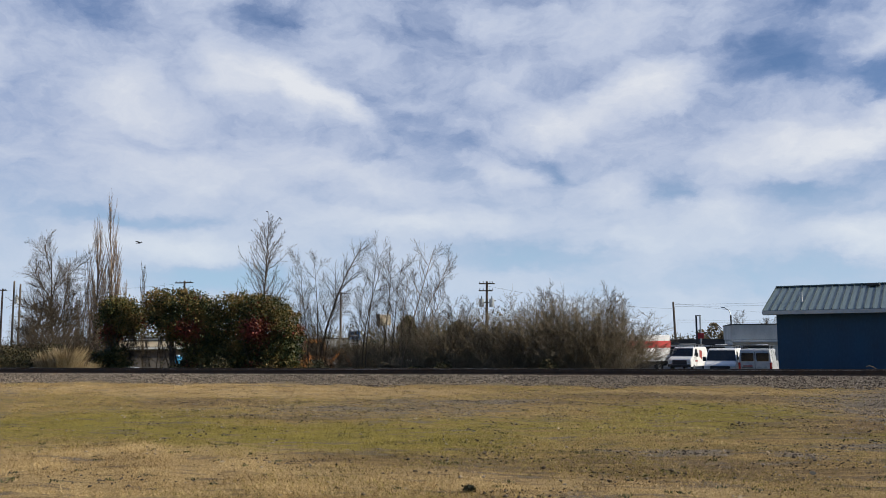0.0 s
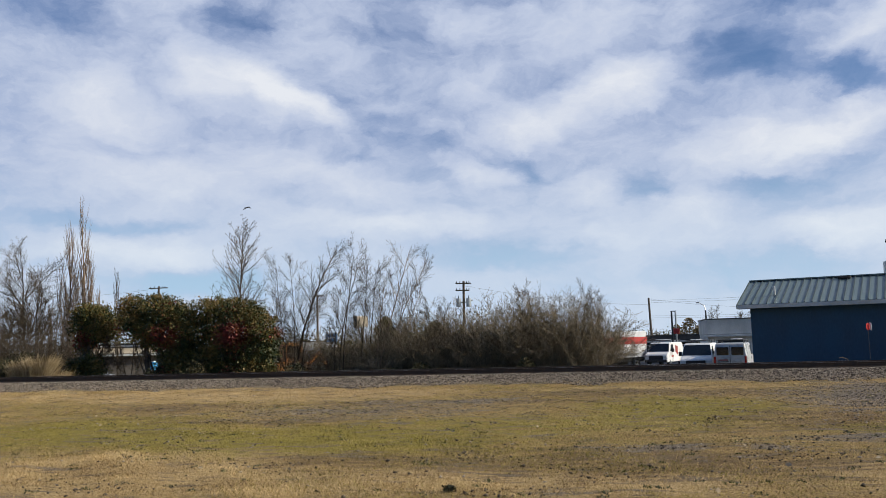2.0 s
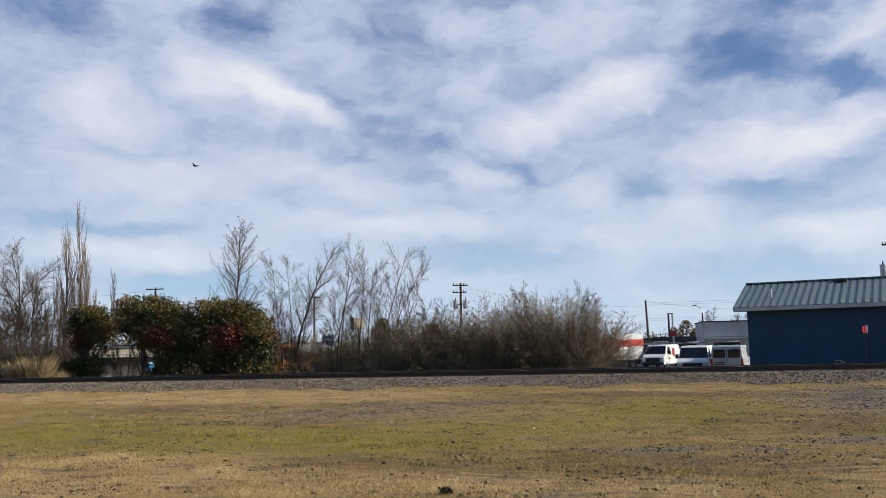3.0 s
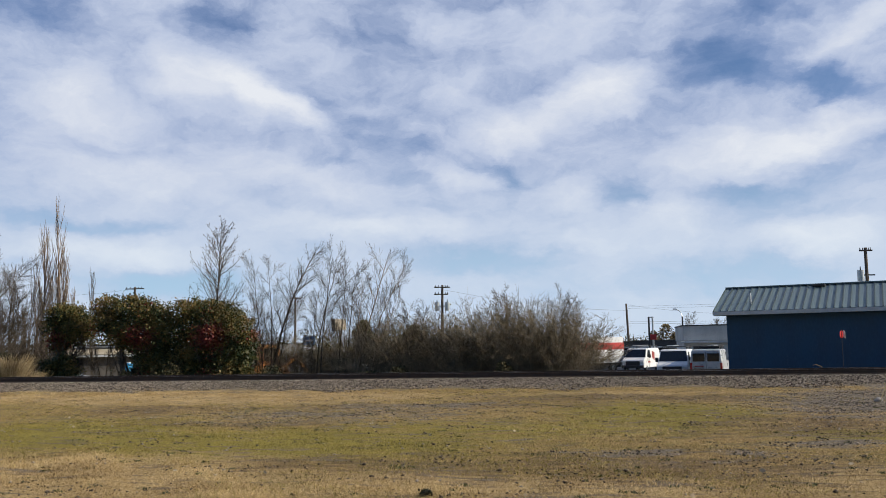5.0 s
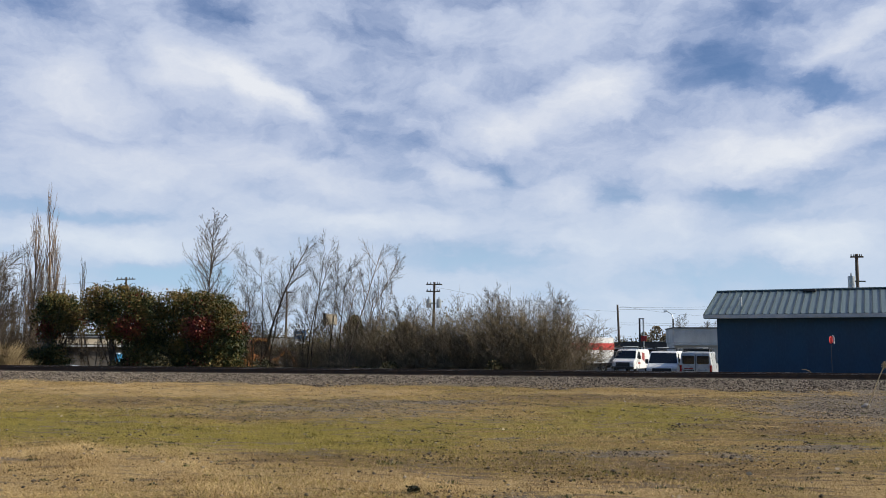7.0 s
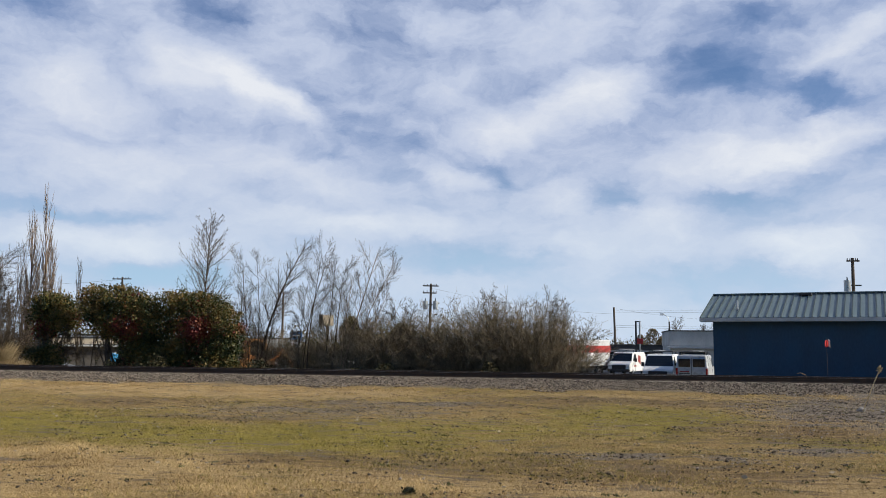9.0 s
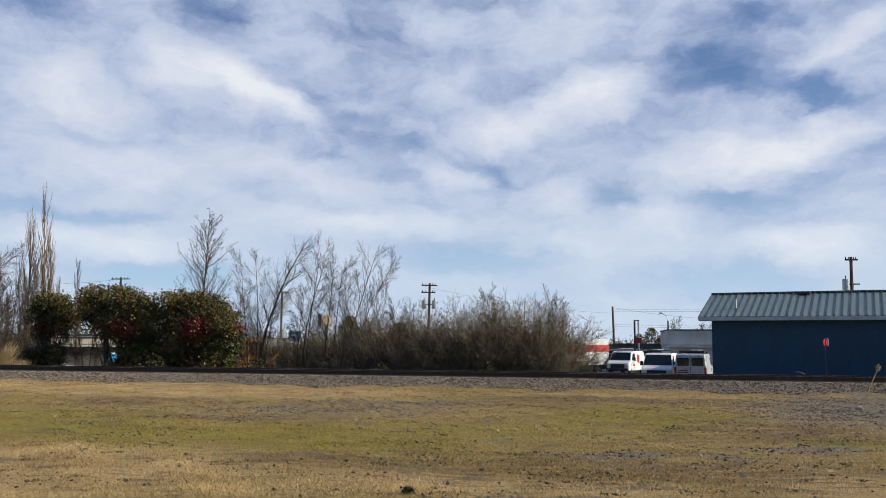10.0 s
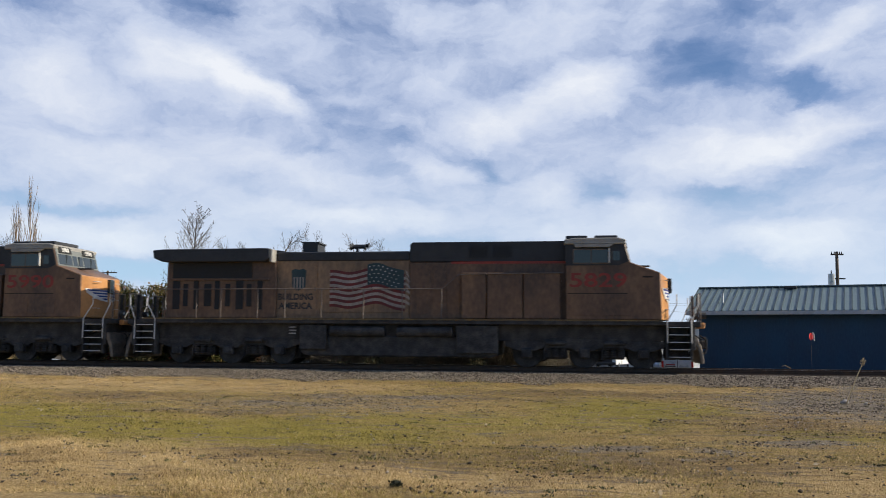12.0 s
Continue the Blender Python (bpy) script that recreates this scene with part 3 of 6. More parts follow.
flag_white = mat("dusty_flag_white", [(0.24, 0.20, 0.17), (0.42, 0.37, 0.33)], 0.6, 0, 20, 2.5, 0)
flag_red = mat("dusty_flag_red", [(0.085, 0.012, 0.012), (0.17, 0.026, 0.024)], 0.6, 0, 20, 2.5, 0)
flag_blue = mat("faded_flag_blue", [(0.012, 0.035, 0.04), (0.03, 0.06, 0.07)], 0.55, 0, 20, 2, 0)
rail_white = mat("white_handrail", [(0.5, 0.48, 0.44), (0.75, 0.73, 0.7)], 0.5, 0, 20, 2, 0)
rail_dark = mat("dusty_handrail", [(0.09, 0.068, 0.055), (0.19, 0.15, 0.125)], 0.6, 0, 20, 2, 0)
seam = mat("door_seam_shadow_gap", [(0.02, 0.015, 0.01), (0.035, 0.025, 0.018)], 0.8, 0, 20, 2, 0)
grille = mat("dark_radiator_grille", [(0.012, 0.012, 0.014), (0.03, 0.03, 0.032)], 0.7, 0.2, 60, 6, 0.5)
cab_glass = glass_mat("cab_window_glass", (0.02, 0.03, 0.032))
plow_mat = mat("worn_plow_steel", [(0.09, 0.072, 0.055), (0.24, 0.195, 0.15)], 0.6, 0.2, 16, 3, 0.2)
headlamp = glow_mat("burning_headlamp", (1.0, 0.97, 0.9), 3.0)
rubber = mat("black_rubber", [(0.012, 0.012, 0.012), (0.03, 0.03, 0.03)], 0.85, 0, 30, 4, 0.2)


def text_mesh(words, height, material, parent, name, m, label="", squeeze=1.0):
    """Lettering as a thin raised mesh; it reads along +x in its own plane, facing +z before m."""
    cu = bpy.data.curves.new("lettering", "FONT")
    cu.body, cu.size, cu.extrude, cu.align_x, cu.offset = words, height / 0.7, 0.002, "CENTER", 0.012
    cu.resolution_u = 3
    tmp = new("lettering", cu)
    deps = bpy.context.evaluated_depsgraph_get()
    me = bpy.data.meshes.new_from_object(tmp.evaluated_get(deps))
    bpy.data.objects.remove(tmp)
    bpy.data.curves.remove(cu)
    me.transform(m @ Matrix.Diagonal((squeeze, 1, 1, 1)))
    bm = bmesh.new()
    bm.from_mesh(me)
    bpy.data.meshes.remove(me)
    bmesh.ops.remove_doubles(bm, verts=bm.verts[:], dist=1e-5)
    bm.verts.index_update()
    left = set(bm.verts)
    while left:
        seed = left.pop()
        island, edge = {seed}, [seed]
        while edge:
            for e in edge.pop().link_edges:
                for v in e.verts:
                    if v in left:
                        left.discard(v)
                        island.add(v)
                        edge.append(v)
        glyph = bm.copy()
        glyph.verts.ensure_lookup_table()
        drop = [glyph.verts[v.index] for v in bm.verts if v not in island]
        bmesh.ops.delete(glyph, geom=drop, context="VERTS")
        part(name, glyph, material, parent, label)
    bm.free()


def wheelset(parent, x):
    """Two wheels on an axle; it turns as the engine rolls."""
    bm = bmesh.new()
    tube(bm, (0, -1.05, 0), (0, 1.05, 0), 0.10, sides=10)
    for s in (-1, 1):
        tube(bm, (0, s * 0.69, 0), (0, s * 0.83, 0), 0.53, sides=28)
        tube(bm, (0, s * 0.66, 0), (0, s * 0.69, 0), 0.56, sides=28)
        tube(bm, (0, s * 0.83, 0), (0, s * 0.86, 0), 0.20, sides=12)
        for k in range(6):
            a = k * math.pi / 3
            tube(bm, (0.33 * math.cos(a), s * 0.835, 0.33 * math.sin(a)), (0.33 * math.cos(a), s * 0.845, 0.33 * math.sin(a)), 0.06, sides=8)
    ob = part("wheelset", bm, truck_mat, parent)
    ob.matrix_basis = pose(x, 0, 0.53)
    return ob


def truck(parent, cx):
    """A three-axle truck side frame with springs, axle boxes and brake gear."""
    for s in (-1, 1):
        bm = bmesh.new()
        y0, y1 = s * 1.02, s * 1.18
        pts = [(cx - 2.9, 0.80), (cx - 2.9, 0.98), (cx - 1.7, 1.02), (cx - 1.2, 1.10), (cx + 1.2, 1.10), (cx + 1.7, 1.02), (cx + 2.9, 0.98),
               (cx + 2.9, 0.80), (cx + 2.45, 0.62), (cx + 1.75, 0.62), (cx + 1.5, 0.74), (cx + 0.5, 0.74), (cx + 0.35, 0.62),
               (cx - 0.35, 0.62), (cx - 0.5, 0.74), (cx - 1.5, 0.74), (cx - 1.75, 0.62), (cx - 2.45, 0.62)]
        prism(bm, pts, min(y0, y1), max(y0, y1), bevel=0.012)
        frame_part = part("truck_frame", bm, truck_mat, parent)
        for k in (-2.1, 0, 2.1):
            bm = bmesh.new()
            box(bm, cx + k - 0.19, cx + k + 0.19, s * 1.0, s * 1.3, 0.36, 0.72, 0.03)
            tube(bm, (cx + k, s * 1.28, 0.53), (cx + k, s * 1.36, 0.53), 0.13, sides=10)
            part("axle_box", bm, truck_mat, frame_part)
        for k in (-1.05, 1.05):
            bm = bmesh.new()
            for j in (-0.28, 0.0, 0.28):
                for q in range(5):
                    z = 0.40 + q * 0.068
                    tube(bm, (cx + k + j, s * 1.1, z), (cx + k + j, s * 1.1, z + 0.04), 0.11, sides=10)
            part("coil_spring", bm, under, frame_part)
            bm = bmesh.new()
            tube(bm, (cx + k - 0.34, s * 1.22, 0.92), (cx + k + 0.34, s * 1.22, 0.92), 0.09, sides=10)
            tube(bm, (cx + k + 0.34, s * 1.22, 0.92), (cx + k + 0.46, s * 1.22, 0.92), 0.03, sides=8)
            pipe(bm, [(cx + k - 0.3, s * 1.22, 0.9), (cx + k - 0.42, s * 1.2, 0.6), (cx + k - 0.42, s * 1.15, 0.3)], 0.03)
            part("brake_cylinder", bm, truck_mat, frame_part)
    bm = bmesh.new()
    box(bm, cx - 2.7, cx + 2.7, -0.9, 0.9, 0.65, 1.0, 0.03)
    part("truck_bolster", bm, under, parent)
    for k in (-1.35, 0.75, 2.85):
        part("traction_motor", bx(cx + k - 0.72, cx + k - 0.02, -0.62, 0.62, 0.22, 0.85, 0.08), under, parent)
    for k in (-1.05, 1.05):
        part("brake_beam", bx(cx + k - 0.42, cx + k + 0.42, -1.0, 1.0, 0.32, 0.70, 0.05), under, parent)


def handrail(name, pts, posts, parent, material, r=0.024):
    bm = pipe(bmesh.new(), pts, r, 6)
    for x, y, z0, z1 in posts:
        tube(bm, (x, y, z0), (x, y, z1), r, sides=6)
    return part(name, bm, material, parent)


def flag_on(parent, y, x0, x1, z0, z1):
    """A waving painted flag: thirteen wavy stripes, a dark canton with small stars, and a folded tail."""
    n = 28

    def wave(u):
        return 0.06 * math.sin(u * 14.0 + 0.9) * max(0.0, 1 - 1.6 * u) + 0.17 * math.exp(-((u - 0.62) / 0.17) ** 2) - 0.06 - 0.42 * max(0.0, u - 0.70)

    def strip(v0, v1, u0, u1, lift):
        bm = bmesh.new()
        rows = []
        for i in range(n + 1):
            u = u0 + (u1 - u0) * i / n
            x = x0 + (x1 - x0) * u
            za, zb = z0 + (z1 - z0) * v0 + wave(u), z0 + (z1 - z0) * v1 + wave(u)
            rows.append([bm.verts.new((x, y - lift, za)), bm.verts.new((x, y - lift, zb)),
                         bm.verts.new((x, y, zb)), bm.verts.new((x, y, za))])
        for a, b in zip(rows, rows[1:]):
            bm.faces.new((a[0], b[0], b[1], a[1]))
            bm.faces.new((a[1], b[1], b[2], a[2]))
            bm.faces.new((b[0], a[0], a[3], b[3]))
        return bm

    base = strip(0.0, 1.0, 0.0, 1.0, 0.004)
    field = part("flag", base, flag_white, parent, "faded waving flag painted on the hood doors")
    for k in range(0, 13, 2):
        part("flag_stripe", strip(k / 13, (k + 1) / 13, 0.0, 1.0, 0.007), flag_red, field)
    part("flag_canton", strip(7 / 13, 1.10, 0.50, 0.985, 0.011), flag_blue, field)
    for i in range(7):
        for j in range(5):
            u = 0.53 + 0.44 * (i + 0.5 * (j % 2)) / 7.5
            v = 0.56 + 0.52 * (j + 0.5) / 5
            x, z = x0 + (x1 - x0) * u, z0 + (z1 - z0) * v + wave(u)
            star = bmesh.new()
            bmesh.ops.create_cone(star, cap_ends=True, segments=5, radius1=0.026, radius2=0.026, depth=0.003,
                                  matrix=Matrix.Translation((x, y - 0.0125, z)) @ pose(0, 0, 0, 90, 0, 0))
            part("flag_star", star, white_paint, field)
    bm = bmesh.new()
    for k in range(6):
        za, zb = z0 + (z1 - z0) * (k / 6 + 0.02), z0 + (z1 - z0) * (k / 6 + 0.10)
        q = [(x1 + 0.02, za + 0.1), (x1 + 0.45 - 0.06 * k, za - 0.16), (x1 + 0.45 - 0.06 * k, zb - 0.16), (x1 + 0.02, zb + 0.1)]
        prism(bm, q, y - 0.006, y)
    part("flag_tail", bm, flag_white, field)


def wing_emblem(parent, x, y0, y1, z0, z1):
    """Plain wing shapes in blue with white edges, and a small shield, on the nose."""
    cy, w, h = (y0 + y1) / 2, (y1 - y0) / 2, z1 - z0

    def slab(pts, lift, material, name):
        bm = bmesh.new()
        a = [bm.verts.new((x + lift, cy + u * w, z0 + v * h)) for u, v in pts]
        b = [bm.verts.new((x - 0.004, cy + u * w, z0 + v * h)) for u, v in pts]
        k = len(pts)
        bm.faces.new(a), bm.faces.new(b[::-1])
        for i in range(k):
            bm.faces.new((a[i], b[i], b[(i + 1) % k], a[(i + 1) % k]))
        bmesh.ops.recalc_face_normals(bm, faces=bm.faces[:])
        part(name, bm, material, parent)

    for s in (-1, 1):
        slab([(s * 0.12, 0.12), (s * 0.16, 0.95), (s * 1.0, 1.0), (s * 0.93, 0.72), (s * 0.8, 0.55), (s * 0.62, 0.36), (s * 0.4, 0.22)], 0.006, white_paint, "wing_edge")
        for k in range(4):
            v = 0.84 - 0.19 * k
            slab([(s * 0.14, v), (s * 0.14, v + 0.1), (s * (0.93 - 0.2 * k), v + 0.11), (s * (0.86 - 0.2 * k), v)], 0.010, blue_paint, "wing_feather")
    slab([(-0.15, 0.25), (-0.17, 0.9), (0.17, 0.9), (0.15, 0.25), (0, 0.0)], 0.013, white_paint, "shield_edge")
    slab([(-0.12, 0.62), (-0.13, 0.86), (0.13, 0.86), (0.12, 0.62)], 0.017, blue_paint, "shield_top")
    slab([(-0.11, 0.28), (-0.115, 0.58), (0.115, 0.58), (0.11, 0.28), (0, 0.07)], 0.017, red_paint, "shield_field")


def locomotive(number, with_flag, label):
    """A six-axle road diesel with a wide cab; x forward, z up from the rail head."""
    eng = thing("locomotive", pose(0, TRACK_Y, RAIL_Z), label, "locomotive", "coupled locomotives")
    wheels = [wheelset(eng, cx + k) for cx in (6.85, -6.85) for k in (-2.1, 0, 2.1)]
    for cx in (6.85, -6.85):
        truck(eng, cx)
    # frame, sill stripe, walkway
    part("underframe", prism(bmesh.new(), [(-10.4, 1.30), (-9.9, 0.98), (9.5, 0.98), (10.2, 1.30), (10.7, 1.62), (-10.7, 1.62)], -1.16, 1.16, bevel=0.02), under, eng)
    part("side_sill", bx(-10.3, 10.0, -1.50, 1.50, 1.60, 1.74, 0.01), under, eng)
    part("sill_stripe", bx(-10.3, 9.58, -1.512, 1.512, 1.745, 1.80, 0.0), yellow_line, eng, "yellow stripe along the frame sill")
    # fuel tank with air reservoirs
    tank = part("fuel_tank", prism(bmesh.new(), [(-3.9, 0.45), (-3.9, 1.15), (3.7, 1.15), (3.7, 0.45), (3.4, 0.34), (-3.6, 0.34)], -1.25, 1.25, bevel=0.05), truck_mat, eng)
    for s in (-1, 1):
        for a, b in ((-2.7, -0.6), (-0.1, 2.0)):
            bm = tube(bmesh.new(), (a, s * 1.30, 1.31), (b, s * 1.30, 1.31), 0.20, sides=14)
            for e in (a + 0.25, b - 0.25):
                tube(bm, (e - 0.03, s * 1.30, 1.31), (e + 0.03, s * 1.30, 1.31), 0.215, sides=14)
            part("air_reservoir", bm, truck_mat, tank)
        part("tank_cabinet", bx(-3.9, -2.85, s * 1.26, s * 1.42, 0.6, 1.55, 0.02), truck_mat, tank)
        part("tank_cabinet", bx(2.15, 3.7, s * 1.26, s * 1.42, 0.5, 1.55, 0.02), truck_mat, tank)
    for s in (-1, 1):
        for k in range(3):
            part("step_plate", bx(-4.3, -4.05, s * 1.40, s * 1.5, 1.2 + 0.12 * k, 1.23 + 0.12 * k), rail_white, eng)
    # engine hood
    hood = part("engine_hood", prism(bmesh.new(), [(-5.0, 1.80), (-5.0, 4.34), (-4.8, 4.42), (0.3, 4.42), (0.3, 1.80)], -1.02, 1.02, bevel=0.03), shaded_dusty_yellow, eng)
    part("hood_roof", prism(bmesh.new(), [(-5.0, 4.08), (-5.0, 4.46), (0.3, 4.46), (0.3, 4.08)], -1.06, 1.06, bevel=0.05), roof_grey, eng)
    xs = [-4.85, -4.10, -3.35, -2.60, -1.85, -1.10, -0.40, 0.25]
    for a, b in zip(xs, xs[1:]):
        for s in (-1, 1):
            d = part("hood_door", bx(a + 0.025, b - 0.025, min(s * 1.02, s * 1.045), max(s * 1.02, s * 1.045), 2.05, 4.02, 0.006), shaded_dusty_yellow, hood)
            part("door_latch", bx(b - 0.11, b - 0.07, min(s * 1.045, s * 1.07), max(s * 1.045, s * 1.07), 2.9, 3.05), rail_dark, d)
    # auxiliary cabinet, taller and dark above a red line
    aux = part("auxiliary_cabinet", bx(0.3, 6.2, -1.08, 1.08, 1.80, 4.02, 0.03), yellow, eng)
    part("cabinet_roof", prism(bmesh.new(), [(0.3, 4.03), (0.3, 4.72), (0.4, 4.80), (3.1, 4.80), (3.12, 4.78), (3.16, 4.80), (6.2, 4.80), (6.2, 4.03)], -1.10, 1.10, bevel=0.02), roof_grey, eng)
    part("red_line", bx(1.9, 6.18, -1.105, 1.105, 3.94, 4.03), red_paint, eng, "thin faded red stripe")
    for a in (2.6, 3.5):
        for s in (-1, 1):
            bm = bmesh.new()
            for k in range(9):
                box(bm, a + 0.08 * k, a + 0.08 * k + 0.03, min(s * 1.10, s * 1.125), max(s * 1.10, s * 1.125), 4.18, 4.66)
            part("louvre", bm, grille, aux)
    for a, b in ((2.35, 3.25), (3.3, 4.6), (4.65, 6.0)):
        for s in (-1, 1):
            part("cabinet_door", bx(a, b, min(s * 1.08, s * 1.4), max(s * 1.08, s * 1.4), 1.82, 3.58, 0.02), yellow, aux)
    for a in (0.55, 1.2, 1.75):
        part("cabinet_door", bx(a, a + 0.5, -1.10, -1.08, 2.0, 3.9, 0.006), yellow, aux)
    # radiator section with overhanging wings
    rad = part("radiator_section", bx(-9.55, -5.0, -1.10, 1.10, 1.80, 4.1, 0.03), yellow, eng)
    part("radiator_wing", prism(bmesh.new(), [(-10.0, 4.52), (-9.95, 4.20), (-9.55, 4.05), (-5.35, 4.05), (-5.15, 4.2), (-5.15, 4.56), (-5.3, 4.58), (-9.6, 4.56)], -1.52, 1.52, bevel=0.03), roof_grey, eng)
    part("wing_end", bx(-5.16, -5.05, -1.50, 1.50, 4.02, 4.54, 0.02), cab_grey, eng)
    part("radiator_ramp", prism(bmesh.new(), [(-5.05, 4.40), (-5.05, 4.55), (-4.3, 4.42), (-4.3, 4.40)], -1.0, 1.0), roof_grey, eng)
    for s in (-1, 1):
        part("radiator_screen", bx(-9.3, -6.0, min(s * 1.10, s * 1.13), max(s * 1.10, s * 1.13), 3.42, 4.03), grille, rad)
        for k in range(9):
            x = -9.28 + 0.44 * k
            part("intake_grille", bx(x, x + (0.20 if k % 3 else 0.30), min(s * 1.10, s * 1.125), max(s * 1.10, s * 1.125), 2.15 + 0.12 * (k % 2), 3.30 - 0.12 * (k % 2)), grille, rad)
        part("grille_ledge", bx(-9.4, -5.3, min(s * 1.10, s * 1.19), max(s * 1.10, s * 1.19), 3.32, 3.38, 0.006), yellow, rad)
    # exhaust and horn
    part("exhaust_stack", prism(bmesh.new(), [(-4.16, 4.44), (-4.16, 4.86), (-4.22, 4.88), (-4.22, 4.94), (-3.48, 4.92), (-3.48, 4.86), (-3.54, 4.84), (-3.54, 4.44)], -0.5, 0.5), roof_grey, eng)
    bm = bmesh.new()
    tube(bm, (-1.97, -0.3, 4.44), (-1.97, -0.3, 4.72), 0.06, sides=8)
    box(bm, -2.09, -1.85, -0.42, -0.18, 4.44, 4.50)
    for y, z, a, b in ((-0.36, 4.72, -2.17, -1.72), (-0.24, 4.78, -2.12, -1.62), (-0.10, 4.72, -2.2, -1.78)):
        tube(bm, (a, y, z), (b, y, z), 0.05, sides=8)
        tube(bm, (a - 0.10, y, z), (a, y, z), 0.13, 0.05, sides=12)
        tube(bm, (b, y, z), (b + 0.10, y, z), 0.05, 0.13, sides=12)
    part("air_horn", bm, roof_grey, eng)
    # cab and nose
    cab_pts = [(6.2, 1.80), (6.2, 4.78), (8.30, 4.78), (8.52, 3.94), (9.57, 3.55), (9.60, 1.80)]
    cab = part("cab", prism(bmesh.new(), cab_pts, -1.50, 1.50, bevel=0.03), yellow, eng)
    part("cab_upper", prism(bmesh.new(), [(6.19, 3.82), (6.19, 4.60), (8.28, 4.60), (8.45, 3.97), (8.1, 3.82)], -1.515, 1.515), roof_grey, cab, "sooty grey upper cab side")
    part("cab_roof", prism(bmesh.new(), [(6.15, 4.62), (6.15, 4.80), (6.5, 4.86), (8.12, 4.86), (8.38, 4.78), (8.35, 4.62)], -1.56, 1.56, bevel=0.03), cab_grey, cab)
    for a, b in ((6.2, 7.0), (7.25, 8.1)):
        part("roof_unit", bx(a, b, -1.1, 0.6, 4.85, 5.0, 0.03), roof_grey, cab)
    bm = pipe(bmesh.new(), [(6.5, -0.7, 4.95), (6.7, -0.7, 5.04), (6.95, -0.7, 4.97)], 0.02)
    part("antenna", bm, roof_grey, cab)
    for s in (-1, 1):
        y0, y1 = min(s * 1.515, s * 1.54), max(s * 1.515, s * 1.54)
        w = part("side_window", bx(6.46, 7.78, y0, y1, 3.88, 4.44, 0.01), rail_dark, cab)
        part("pane", bx(6.50, 7.10, min(s * 1.54, s * 1.545), max(s * 1.54, s * 1.545), 3.92, 4.40), cab_glass, w)
        part("pane", bx(7.14, 7.72, min(s * 1.54, s * 1.545), max(s * 1.54, s * 1.545), 3.92, 4.40), cab_glass, w)
        part("window_post", bx(7.74, 7.79, min(s * 1.54, s * 1.62), max(s * 1.54, s * 1.62), 3.92, 4.46), rail_white, w)
        part("pane", bx(7.9, 8.15, min(s * 1.52, s * 1.525), max(s * 1.52, s * 1.525), 4.0, 4.35), cab_glass, w)
        part("visor", prism(bmesh.new(), [(6.55, 4.50), (6.50, 4.62), (7.95, 4.62), (7.75, 4.50)], min(s * 1.52, s * 1.64), max(s * 1.52, s * 1.64)), cab_grey, cab)
    # raked windscreens: grey surround with four panes, and number boards above
    slope = pose(8.41, 0, 4.37, 0, math.degrees(math.atan2(8.52 - 8.30, 4.78 - 3.94)) * -1, 0)

    def front(name, y0, y1, z0, z1, lift, material, parent):
        bm = bx(-0.01, lift, y0, y1, z0, z1, 0.004)
        bm.transform(slope)
        return part(name, bm, material, parent)

    surround = front("windscreen_surround", -1.46, 1.46, -0.45, 0.42, 0.02, screen_grey, cab)
    for a, b in ((-1.36, -0.42), (-0.36, -0.04), (0.04, 0.36), (0.42, 1.36)):
        front("windscreen", a, b, -0.38, 0.06, 0.027, cab_glass, surround)
    for a, b in ((-1.28, -0.42), (0.42, 1.28)):
        board = front("number_board", a, b, 0.12, 0.38, 0.06, rubber, surround)
        text_mesh(number, 0.17, white_paint, board, "road_number",
                  slope @ Matrix.Translation((0.064, (a + b) / 2, 0.17)) @ pose(0, 0, 0, 90, 0, 90))
    for yy in (-0.9, 0.0, 0.9):
        bm = pipe(bmesh.new(), [(0.03, yy, -0.36), (0.04, yy + 0.1, -0.1), (0.04, yy + 0.12, 0.05)], 0.012)
        bm.transform(slope)
        part("wiper", bm, rubber, surround)
    # nose front: set-in door, headlights, grab irons
    def wedge(y):
        """How far the nose stands forward at y: it comes to a blunt wedge in plan."""
        return 9.60 + 0.38 * min(1.0, max(0.0, (1.46 - abs(y)) / 1.29))

    bm = bmesh.new()
    plan = [(9.55, -1.46), (9.60, -1.46), (9.98, -0.17), (9.98, 0.17), (9.60, 1.46), (9.55, 1.46)]
    lo = [bm.verts.new((x, y, 1.80)) for x, y in plan]
    hi = [bm.verts.new((x - 0.03, y, 3.545 - (x - 9.57) * 0.30)) for x, y in plan]
    bm.faces.new(lo[::-1]), bm.faces.new(hi)
    for k in range(6):
        bm.faces.new((lo[k], lo[(k + 1) % 6], hi[(k + 1) % 6], hi[k]))
    bmesh.ops.recalc_face_normals(bm, faces=bm.faces[:])
    bmesh.ops.bevel(bm, geom=bm.edges[:], offset=0.025, segments=2, profile=0.6, affect="EDGES")
    nose = part("nose_front", bm, sunlit_nose_yellow, eng)
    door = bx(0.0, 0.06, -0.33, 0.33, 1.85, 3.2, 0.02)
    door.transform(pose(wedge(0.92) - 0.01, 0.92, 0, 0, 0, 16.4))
    part("nose_door", door, sunlit_nose_yellow, nose)
    lamp_case = part("headlight_case", bx(9.93, 10.10, -0.16, 0.16, 2.85, 3.42, 0.02), roof_grey, nose)
    for z in (3.00, 3.26):
        part("headlight", tube(bmesh.new(), (10.095, 0, z), (10.115, 0, z), 0.085, sides=14), cab_glass, lamp_case)
    wing_emblem(nose, 9.672, -1.3, 1.3, 2.40, 3.0)
